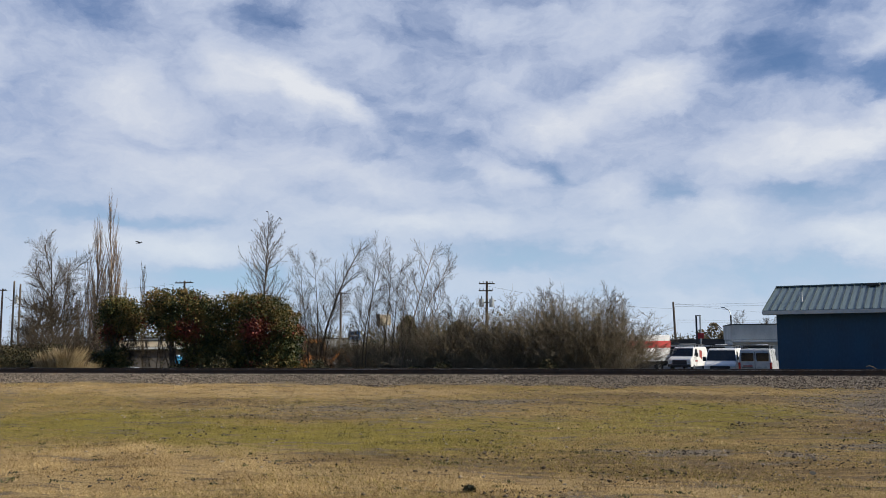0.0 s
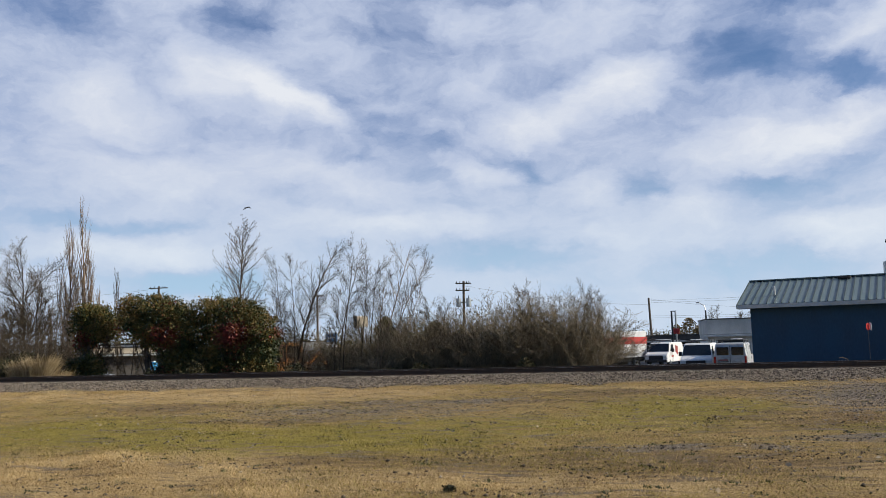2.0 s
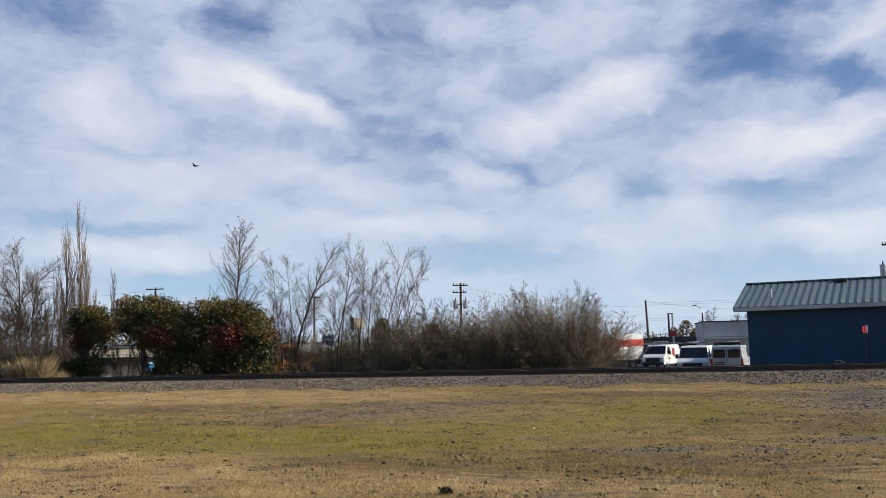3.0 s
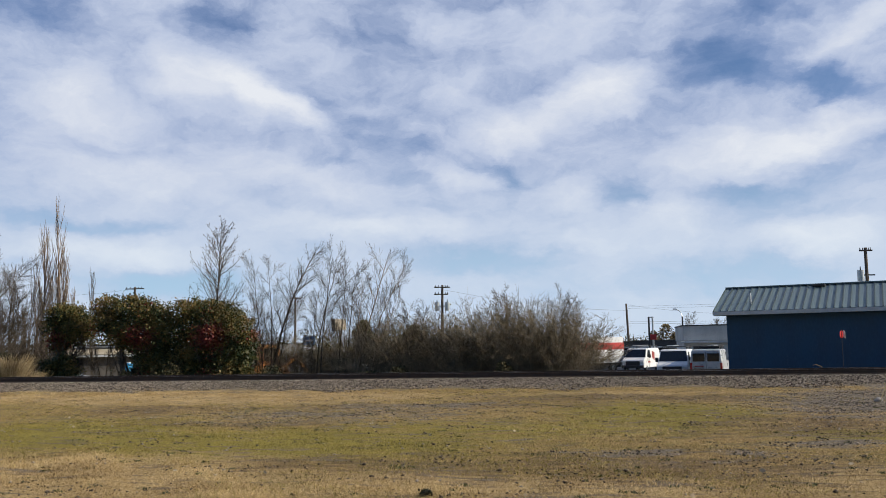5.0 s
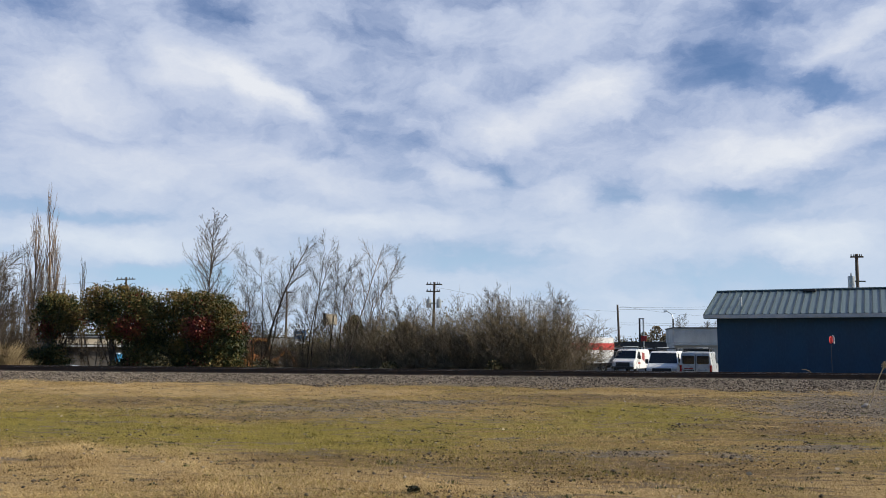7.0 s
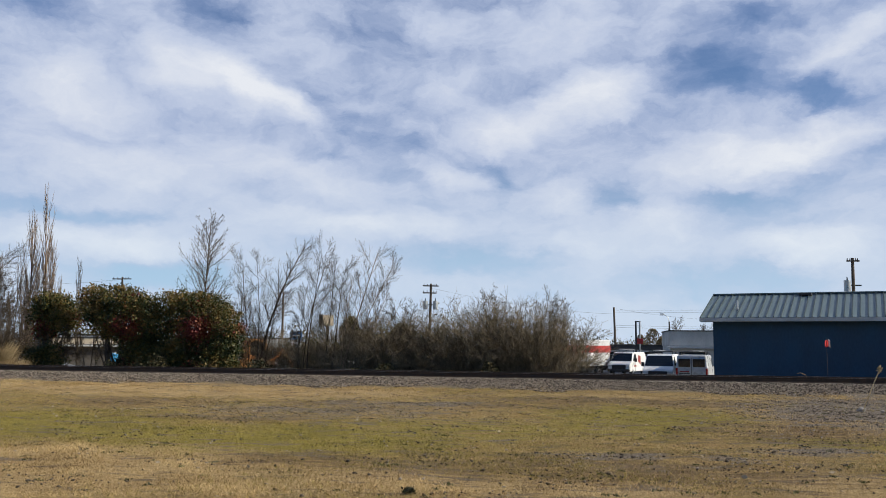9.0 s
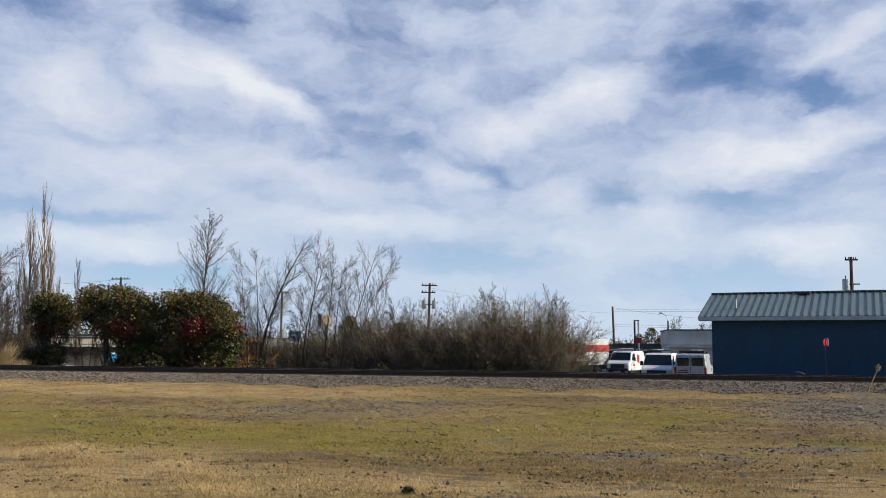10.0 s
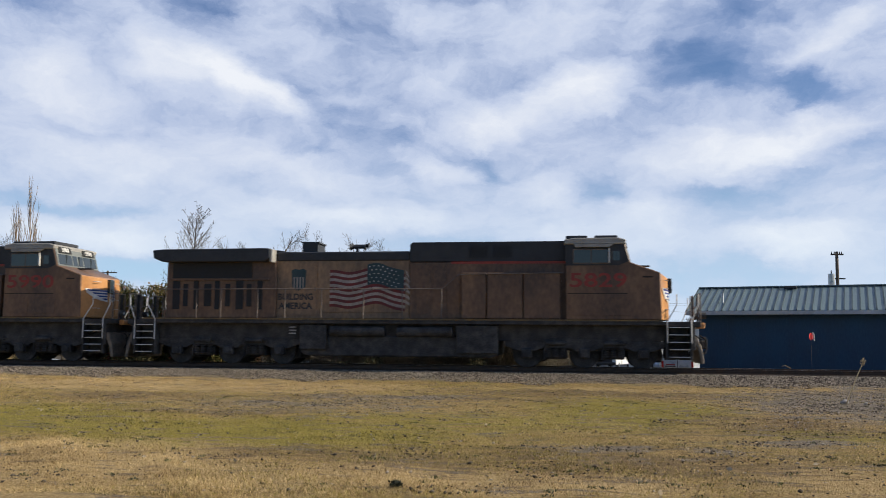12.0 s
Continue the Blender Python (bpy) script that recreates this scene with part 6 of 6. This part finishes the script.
def van(m, paint, label, rack, marks):
    """A full-size panel van; x forward, z up from the ground."""
    v = thing("van", m, label, "van", "parked vans")
    w = 1.0
    side = [(-2.7, 0.42), (-2.75, 0.9), (-2.7, 1.35), (-2.55, 2.06), (-2.35, 2.12), (1.05, 2.12), (1.30, 2.05), (1.98, 1.30), (2.55, 1.12), (2.66, 0.95), (2.68, 0.42)]
    bm = prism(bmesh.new(), side, -w, w)
    for vert in bm.verts:
        if vert.co.z > 1.2:
            vert.co.y *= 1 - 0.13 * (vert.co.z - 1.2) / 0.9
    bmesh.ops.bevel(bm, geom=bm.edges[:], offset=0.09, segments=3, profile=0.5, affect="EDGES")
    part("body", bm, paint, v, smooth=False)
    # windscreen
    bm = bmesh.new()
    q = [(1.365, -0.82, 1.99), (1.365, 0.82, 1.99), (1.955, 0.93, 1.33), (1.955, -0.93, 1.33)]
    n = Vector((0.75, 0, 0.66)).normalized() * 0.022
    f = bm.faces.new([bm.verts.new(Vector(p) + n) for p in q])
    r = bmesh.ops.extrude_face_region(bm, geom=[f])
    for e in r["geom"]:
        if isinstance(e, bmesh.types.BMVert):
            e.co -= n * 2
    bmesh.ops.recalc_face_normals(bm, faces=bm.faces[:])
    part("windscreen", bm, van_glass, v)
    for s in (-1, 1):
        pts = [(0.55, 1.36), (0.55, 1.92), (1.10, 1.92), (1.62, 1.36)]
        bm = prism(bmesh.new(), pts, -0.012, 0.012)
        for vert in bm.verts:
            vert.co.y += s * (w * (1 - 0.13 * (vert.co.z - 1.2) / 0.9) + 0.004)
        part("side_window", bm, van_glass, v)
        bm = bx(1.28, 1.42, min(s * 1.03, s * 1.24), max(s * 1.03, s * 1.24), 1.28, 1.58, 0.03)
        part("mirror", bm, trim_black, v)
        part("headlamp", bx(2.60, 2.70, min(s * 0.64, s * 0.93), max(s * 0.64, s * 0.93), 0.80, 1.01, 0.02), lamp_clear, v)
        part("tail_lamp", bx(-2.76, -2.70, min(s * 0.84, s * 0.97), max(s * 0.84, s * 0.97), 0.85, 1.30, 0.01), lamp_red, v)
        part("rear_window", bx(-2.70, -2.58, min(s * 0.08, s * 0.80), max(s * 0.08, s * 0.80), 1.36, 1.88, 0.02), van_glass, v)
        for x in (-1.75, 1.75):
            wheel(v, x, s * 0.99)
    # black grille drawn taller, taking in the shade above the bumper
    part("grille", bx(2.63, 2.71, -0.62, 0.62, 0.62, 1.01, 0.02), trim_black, v)
    part("front_bumper", bx(2.60, 2.84, -0.98, 0.98, 0.42, 0.66, 0.05), trim_black if paint is van_white else chrome, v)
    part("rear_bumper", bx(-2.92, -2.70, -0.98, 0.98, 0.42, 0.62, 0.04), chrome, v)
    part("rear_door_gap", bx(-2.765, -2.74, -0.012, 0.012, 0.6, 1.95), trim_black, v)
    part("plate", bx(-2.80, -2.755, -0.22, 0.22, 0.72, 0.9, 0.005), trim_black, v)
    if rack:
        bm = bmesh.new()
        for s in (-1, 1):
            tube(bm, (-2.3, s * 0.78, 2.30), (0.9, s * 0.78, 2.30), 0.025)
            for x in (-2.2, -1.2, -0.2, 0.8):
                tube(bm, (x, s * 0.78, 2.08), (x, s * 0.78, 2.34), 0.022)
        for x in (-2.2, -1.2, -0.2, 0.8):
            tube(bm, (x, -0.8, 2.30), (x, 0.8, 2.30), 0.025)
        rk = part("roof_rack", bm, trim_black, v)
        bm = bmesh.new()
        for y in (-0.45, -0.1):
            tube(bm, (-2.5, y, 2.36), (1.0, y, 2.36), 0.03)
        for k in range(10):
            tube(bm, (-2.4 + 0.36 * k, -0.45, 2.36), (-2.4 + 0.36 * k, -0.1, 2.36), 0.018)
        part("ladder", bm, galv, rk)
    if marks:
        for s in (-1, 1):
            bm = prism(bmesh.new(), [(-0.6, 1.0), (-0.9, 1.75), (-0.2, 1.85), (0.1, 1.3)], -0.004, 0.004)
            for vert in bm.verts:
                vert.co.y += s * (w * (1 - 0.13 * max(0, vert.co.z - 1.2) / 0.9) + 0.006)
            part("red_emblem", bm, red_paint, v)
            bm = bx(0.75, 1.4, -0.004, 0.004, 0.85, 1.0)
            for vert in bm.verts:
                vert.co.y += s * (w + 0.006)
            part("red_marking", bm, red_paint, v)
    if paint is van_grey:
        part("rear_marking", bx(-2.765, -2.75, 0.15, 0.7, 1.05, 1.12), red_paint, v)
        part("rear_marking", bx(-2.765, -2.75, 0.1, 0.75, 0.95, 1.0), trim_black, v)
    return v


LOT_Z = -1.02
asphalt = mat("grey_asphalt", [(0.035, 0.035, 0.036), (0.06, 0.06, 0.06), (0.09, 0.088, 0.085)], 0.9, 0, 40, 0.6, 0.3)
tagged(part("parking_lot", bx(-12, 40, 54.5, 140, LOT_Z - 0.06, LOT_Z), asphalt, None), "grey asphalt parking lot beyond the shrubs", "pavement", kind="structure")
van(pose(3.25, 79.5, LOT_Z, 0, 0, -90 - 19), van_white, "white panel van with faded red markings, parked", True, True)
van(pose(4.85, 61.5, LOT_Z, 0, 0, -90 - 11), van_white, "white panel van with dark windscreen, parked facing the track", True, False)
van(pose(6.75, 58.6, LOT_Z, 0, 0, 90 - 12), van_grey, "silver panel van seen from its rear doors, roof rack on top", True, False)


def box_truck():
    t = thing("box_truck", pose(-1.0, 77.5, LOT_Z, 0, 0, 42), "white box truck with a broad red band", "truck")
    part("box", bx(-2.6, 2.6, -1.15, 1.15, 0.9, 3.15, 0.04), van_white, t)
    part("red_band", bx(-2.62, 2.62, -1.165, 1.165, 2.05, 2.65), sign_red, t)
    part("grey_band", bx(-2.615, 2.615, -1.16, 1.16, 1.05, 1.25), van_grey, t)
    part("cab", prism(bmesh.new(), [(-4.6, 0.5), (-4.65, 1.2), (-4.1, 1.35), (-3.7, 2.1), (-2.65, 2.15), (-2.65, 0.5)], -1.0, 1.0, bevel=0.04), van_white, t)
    part("cab_window", bx(-3.75, -2.9, -1.012, 1.012, 1.4, 1.95, 0.01), van_glass, t)
    part("chassis", bx(-4.4, 2.5, -0.8, 0.8, 0.5, 0.9, 0.02), trim_black, t)
    for x in (-3.6, 1.4):
        for s in (-1, 1):
            wheel(t, x, s * 1.05, 0.42)


box_truck()


# ---- far buildings, poles and wires ----
stucco = mat("off_white_stucco", [(0.42, 0.42, 0.40), (0.58, 0.58, 0.55)], 0.9, 0, 12, 0.8, 0.2, streak=2)
stucco_tan = mat("tan_stucco", [(0.42, 0.35, 0.25), (0.60, 0.52, 0.40)], 0.9, 0, 12, 0.8, 0.2)
# darkened stucco: the wall's shade below a sunlit tan band is painted in
stucco_shaded = mat("shaded_wall_stucco", [(0.06, 0.055, 0.05), (0.115, 0.105, 0.095)], 0.9, 0, 12, 0.8, 0.2)
dark_siding = mat("dark_siding", [(0.025, 0.027, 0.03), (0.06, 0.062, 0.065)], 0.8, 0, 12, 1, 0.2)
pole_wood = mat("weathered_pole_wood", [(0.05, 0.038, 0.028), (0.11, 0.085, 0.065), (0.17, 0.135, 0.10)], 0.9, 0, 20, 3, 0.4, streak=6)
wire_mat = mat("black_cable", [(0.03, 0.03, 0.032), (0.06, 0.06, 0.062)], 0.7, 0, 20, 3, 0)
orange = mat("orange_machine_paint", [(0.50, 0.17, 0.04), (0.70, 0.30, 0.08)], 0.5, 0, 12, 2, 0.05)
sign_blue = mat("blue_sign_panel", [(0.04, 0.16, 0.36), (0.08, 0.26, 0.5)], 0.4, 0, 12, 2, 0)
bright_blue = mat("bright_blue_plastic", [(0.03, 0.22, 0.5), (0.06, 0.36, 0.7)], 0.4, 0, 12, 2, 0)


def flat_building(name, x, y, w, d, h, wall_mat, label, parapet=0.7, windows=0, turn=0, band=None):
    b = thing(name, pose(x, y, LOT_Z, 0, 0, turn), label, "building")
    wall = part("wall", bx(0, w, 0, d, -0.1, h, 0.02), wall_mat, b)
    part("parapet", bx(-0.08, w + 0.08, -0.08, d + 0.08, h - parapet, h + 0.05, 0.03), band or wall_mat, b)
    part("coping", bx(-0.14, w + 0.14, -0.14, d + 0.14, h + 0.05, h + 0.15, 0.01), dark_siding, b)
    part("canopy", bx(-0.3, w + 0.3, -0.6, 0.0, h - parapet - 0.22, h - parapet - 0.05, 0.01), trim_pale, b)
    for k in range(windows):
        x0 = w * (k + 0.2) / windows
        win = part("window", bx(x0, x0 + w * 0.6 / windows, -0.03, 0.0, 0.8, h - parapet - 0.5, 0.01), trim_pale, b)
        part("pane", bx(x0 + 0.06, x0 + w * 0.6 / windows - 0.06, -0.04, -0.03, 0.86, h - parapet - 0.56), van_glass, win)
    part("roof_joint", bx(w * 0.38, w * 0.38 + 0.1, -0.10, -0.08, h - parapet, h + 0.05), dark_siding, b)
    return b


flat_building("shop_building", 7.5, 85, 12, 9, 4.05, stucco, "flat-roofed off-white commercial building with a parapet", 1.35, 3)
flat_building("shop_building", -4.0, 104, 16, 8, 2.7, dark_siding, "low dark flat-roofed building behind the parking lot", 0.5, 4)
flat_building("shop_building", -49.5, 72, 8.2, 7, 2.85, stucco_shaded, "low building with a shade-darkened wall and a pale tan roof band", 0.5, 0, 24, stucco_tan)
flat_building("shop_building", -39.0, 84, 9, 7, 3.0, stucco, "low white building half hidden by shrubs", 0.6, 3, 20)
flat_building("shop_building", -27.0, 96, 14, 8, 3.2, stucco_tan, "low tan building half hidden by bare trees", 0.6, 4, 20)
flat_building("shop_building", -66.0, 88, 14, 8, 3.2, stucco, "low white building behind the far trees", 0.6, 4)


def utility_pole(x, y, top, arms, transformer, label, lean=0.0, half=0.85, turn=0):
    p = thing("utility_pole", pose(x, y, LOT_Z, 0, lean, turn), label, "utility pole", "utility poles")
    h = top - LOT_Z
    part("pole", tube(bmesh.new(), (0, 0, -0.1), (0, 0, h), 0.17, 0.12, sides=10), pole_wood, p)
    for k in range(arms):
        z = h - 0.25 - 0.75 * k
        arm = part("crossarm", bx(-half, half * (1 - 0.25 * k), -0.16, -0.05, z - 0.06, z + 0.06, 0.01), pole_wood, p)
        for q in (-0.88 * half, -0.45 * half, 0.4 * half, 0.7 * half):
            part("insulator", tube(bmesh.new(), (q, -0.1, z + 0.06), (q, -0.1, z + 0.24), 0.05, 0.03, sides=8), dark_metal, arm)
    if transformer:
        for s in ((-0.55, 0.55) if transformer > 1 else (-0.5,)):
            t = part("transformer", tube(bmesh.new(), (s, -0.1, h - 2.75), (s, -0.1, h - 1.85), 0.26, sides=14), galv, p)
            part("bushing", tube(bmesh.new(), (s, -0.1, h - 1.85), (s, -0.1, h - 1.55), 0.06, 0.03, sides=8), dark_metal, t)
        part("transformer_bracket", bx(-0.6, 0.6, -0.1, 0.0, h - 2.3, h - 2.2), dark_metal, p)
    return p


def wire(p, q, sag, r=0.012):
    pts = [Vector(p).lerp(Vector(q), k / 14) - Vector((0, 0, sag * 4 * (k / 14) * (1 - k / 14))) for k in range(15)]
    ob = part("overhead_wire", pipe(bmesh.new(), pts, r, 4), wire_mat, None, "thin black overhead cable between poles")
    return tagged(ob, category="cable", group="overhead wires")


utility_pole(-16.9, 90, 8.05, 2, 2, "brown wooden utility pole with crossarms and two transformers", 1.0)
utility_pole(3.1, 110, 6.45, 0, 0, "plain dark wooden utility pole beside the parking lot", -1.6)
utility_pole(-40.6, 110, 8.5, 1, 0, "wooden utility pole seen through bare trees")
utility_pole(-58.3, 100, 9.7, 1, 0, "wooden utility pole with one crossarm above the shrubs", 0, 1.3)
utility_pole(21.2, 75, 9.0, 1, 1, "dark wooden utility pole with a transformer", 0.5, 0.5)
utility_pole(-94.4, 110, 10.0, 1, 0, "wooden utility pole far along the street")
utility_pole(-92.4, 110, 11.1, 0, 0, "plain wooden utility pole far along the street")
utility_pole(-91.3, 110, 10.6, 0, 1, "wooden utility pole with a transformer far along the street")
for dz in (0.1, 0.35):
    wire((3.1, 110, 6.2 - dz), (62, 104, 8.6 - dz * 2), 0.7)
    wire((3.1, 110, 4.3 - dz), (62, 104, 5.0 - dz), 0.5)
wire((3.1, 110, 5.6), (-16.9, 90, 7.6), 0.5)
wire((3.1, 110, 6.3), (18, 110, 4.8), 0.3)
wire((-58.3, 100, 9.4), (-94.4, 110, 9.7), 0.5)


def street_furniture():
    s = thing("street_lamp", pose(8.3, 95, LOT_Z), "grey street lamp on a thin curved arm", "street lamp")
    part("pole", tube(bmesh.new(), (0, 0, 0), (0, 0, 5.3), 0.10, 0.08, sides=8), dark_metal, s)
    part("arm", pipe(bmesh.new(), [(0, 0, 5.3), (-0.15, 0, 5.8), (-0.6, 0, 6.1)], 0.035), galv, s)
    part("lamp_head", bx(-0.95, -0.55, -0.12, 0.12, 6.05, 6.17, 0.03), galv, s)
    s = thing("sign_post", pose(5.0, 99, LOT_Z), "tall pair of dark sign posts with a small red sign", "sign")
    for x in (0, 0.42):
        part("post", tube(bmesh.new(), (x, 0, 0), (x, 0, 5.4), 0.10, sides=8), dark_metal if x == 0 else galv, s)
    part("cap", bx(-0.1, 0.52, -0.08, 0.08, 5.36, 5.46), dark_metal, s)
    part("red_sign", bx(0.1, 0.75, -0.12, -0.1, 2.9, 3.5, 0.01), sign_red, s)
    s = thing("pole_sign", pose(-21.9, 70, LOT_Z, 0, 0, 38), "square tan sign box on a post", "sign")
    part("post", tube(bmesh.new(), (0, 0, 0), (0, 0, 4.2), 0.09, sides=8), dark_metal, s)
    part("sign_box", bx(-0.5, 0.5, -0.25, 0.25, 4.1, 5.0, 0.03), stucco_tan, s)
    part("sign_edge", bx(-0.62, -0.5, -0.3, 0.3, 4.0, 5.05, 0.01), dark_siding, s)
    part("lower_panel", bx(-0.1, 0.4, -0.28, -0.2, 2.3, 2.7, 0.01), sign_white, s)
    s = thing("pole_sign", pose(-24.6, 70, LOT_Z, 0, 0, 38), "blue and white roadside sign on a post", "sign")
    part("post", tube(bmesh.new(), (0, 0, 0), (0, 0, 3.6), 0.08, sides=8), dark_metal, s)
    part("blue_panel", bx(-0.5, 0.5, -0.1, 0.1, 2.9, 3.6, 0.02), sign_blue, s)
    part("white_panel", bx(-0.45, 0.55, -0.1, 0.1, 2.3, 2.8, 0.02), sign_white, s)
    part("lettering_bar", bx(-0.35, 0.3, -0.115, -0.1, 3.2, 3.32), sign_white, s)
    # orange machine half hidden behind the shrub
    m = thing("orange_digger", pose(-22.5, 56, base_z(-22.5, 56), 0, 0, 40), "orange construction machine half hidden by shrubs", "machine")
    part("body", prism(bmesh.new(), [(-1.3, 0.9), (-1.4, 1.5), (-0.4, 1.7), (0.9, 1.55), (1.2, 0.95)], -0.8, 0.8, bevel=0.05), orange, m)
    cab = part("cab", bx(-0.8, 0.5, -0.7, 0.7, 1.65, 2.9, 0.06), orange, m)
    part("cab_window", bx(-0.65, 0.35, -0.715, -0.70, 1.85, 2.7, 0.01), van_glass, cab)
    for s_ in (-1, 1):
        part("track_belt", bx(-1.5, 1.4, min(s_ * 0.65, s_ * 1.1), max(s_ * 0.65, s_ * 1.1), 0.0, 0.75, 0.2), rubber, m)
    part("boom", pipe(bmesh.new(), [(1.0, 0, 1.2), (1.9, 0, 2.2), (2.6, 0, 1.0)], 0.13, 6), orange, m)
    for x, y, p, lab in ((-41.5, 55, van_white, "white car glimpsed through the trees"),
                         (-38.0, 56, van_grey, "silver car glimpsed through the trees"), (-17.2, 60, van_white, "white car glimpsed through the bare stems")):
        car(x, y, p, lab)


def blue_barrel():
    x, y = -26.55, 45.0
    z = base_z(x, y)
    crate = thing("wooden_crate", pose(x, y, z, 0, 0, 12), "dark slatted wooden crate behind the shrubs", "crate")
    for k in range(5):
        part("slat", bx(-0.45, 0.45, -0.42, 0.42, 0.02 + 0.22 * k, 0.20 + 0.22 * k, 0.01), pole_wood, crate)
    b = thing("plastic_barrel", pose(x, y, z + 1.08), "small bright blue plastic barrel on a crate", "barrel")
    bm = bmesh.new()
    for z0, z1, r0, r1 in ((0, 0.08, 0.22, 0.26), (0.08, 0.40, 0.26, 0.26), (0.40, 0.48, 0.26, 0.20)):
        tube(bm, (0, 0, z0), (0, 0, z1), r0, r1, sides=18)
    part("drum", bm, bright_blue, b)
    part("lid", tube(bmesh.new(), (0, 0, 0.475), (0, 0, 0.52), 0.19, sides=16), sign_white, b)


def car(x, y, paint, label):
    c = thing("parked_car", pose(x, y, base_z(x, y), 0, 0, 6), label, "car", "parked cars")
    pts = [(-2.1, 0.35), (-2.15, 0.8), (-1.9, 0.95), (-1.3, 1.40), (0.3, 1.43), (1.0, 0.98), (2.0, 0.85), (2.15, 0.6), (2.1, 0.35)]
    part("body", prism(bmesh.new(), pts, -0.85, 0.85, bevel=0.05), paint, c)
    part("window", prism(bmesh.new(), [(-1.6, 1.0), (-1.2, 1.33), (0.25, 1.35), (0.8, 1.0)], -0.862, 0.862), van_glass, c)
    for xx in (-1.35, 1.35):
        for s in (-1, 1):
            wheel(c, xx, s * 0.84, 0.31)


street_furniture()
blue_barrel()


# ---- bird ----
def build_bird():
    bird = thing("crow", pose(-29.3, 45, 7.6), "small dark crow in flight with beating wings", "bird")
    dark = mat("black_feathers", [(0.012, 0.012, 0.013), (0.03, 0.03, 0.032)], 0.7, 0, 30, 5, 0.1)
    bm = bmesh.new()
    bmesh.ops.create_uvsphere(bm, u_segments=10, v_segments=6, radius=1, matrix=Matrix.Diagonal((0.13, 0.042, 0.042, 1)))
    bmesh.ops.create_uvsphere(bm, u_segments=8, v_segments=5, radius=0.035, matrix=Matrix.Translation((0.13, 0, 0.02)))
    tube(bm, (0.155, 0, 0.018), (0.20, 0, 0.01), 0.011, 0.003, sides=6)
    part("body", bm, dark, bird)
    part("tail", prism(bmesh.new(), [(-0.22, -0.005), (-0.22, 0.005), (-0.09, 0.01), (-0.09, -0.005)], -0.04, 0.04), dark, bird)
    wings = []
    for s in (-1, 1):
        bm = bmesh.new()
        pts = [(0.065, 0), (0.07, 0.13), (0.02, 0.26), (-0.045, 0.32), (-0.06, 0.22), (-0.065, 0.09), (-0.06, 0)]
        lo = [bm.verts.new((x, s * y, -0.006)) for x, y in pts]
        hi = [bm.verts.new((x, s * y, 0.006)) for x, y in pts]
        bm.faces.new(lo), bm.faces.new(hi[::-1])
        for i in range(len(pts)):
            j = (i + 1) % len(pts)
            bm.faces.new((lo[i], hi[i], hi[j], lo[j]))
        bmesh.ops.recalc_face_normals(bm, faces=bm.faces[:])
        wings.append((s, part("wing", bm, dark, bird)))
    return bird, wings


crow, crow_wings = build_bird()


# ---- what moves ----
TRAIN_SPEED, TRAIN_X, PITCH = 16.91, -6.6, 22.6     # m/s, place of the first engine's middle at 12 s, metres from engine to engine


def motions():
    for eng, wheels, back in ((lead_engine, lead_wheels, 0.0), (next_engine, next_wheels, PITCH)):
        def at(t):
            return TRAIN_X - back + TRAIN_SPEED * (t - 12.0)
        walk(eng, [(t, pose(at(t), TRACK_Y, RAIL_Z)) for t in (0.0, 4.0, 8.0, 12.0)])
        for w in wheels:
            x = w.location.x
            walk(w, [(k / FPS, pose(x, 0, 0.53, 0, math.degrees(TRAIN_SPEED * k / FPS / 0.53), 0)) for k in range(12 * FPS + 1)])

    # the crow rises, turns back and flies off
    flight = [(0.0, -29.27, 45, 7.57), (0.5, -27.3, 45, 7.67), (1.0, -25.0, 45, 7.46), (1.5, -22.7, 45.4, 8.09), (2.0, -21.2, 46, 9.7),
              (2.5, -22.2, 46, 11.1), (2.8, -23.3, 46, 12.1), (3.2, -25.6, 46, 12.6), (4.0, -31.5, 46, 13.6), (5.0, -40, 47, 15), (12.0, -110, 60, 24)]
    turn = [0, 0, 5, 20, 70, 140, 165, 175, 178, 178, 178]
    walk(crow, [(t, pose(x, y, z, 0, -8, a)) for (t, x, y, z), a in zip(flight, turn)])
    for s, wing in crow_wings:
        walk(wing, [(k / 10, pose(0, s * 0.03, 0.02, s * (8 + 38 * math.sin(k * 2.4)), 0, 0)) for k in range(121)])


motions()
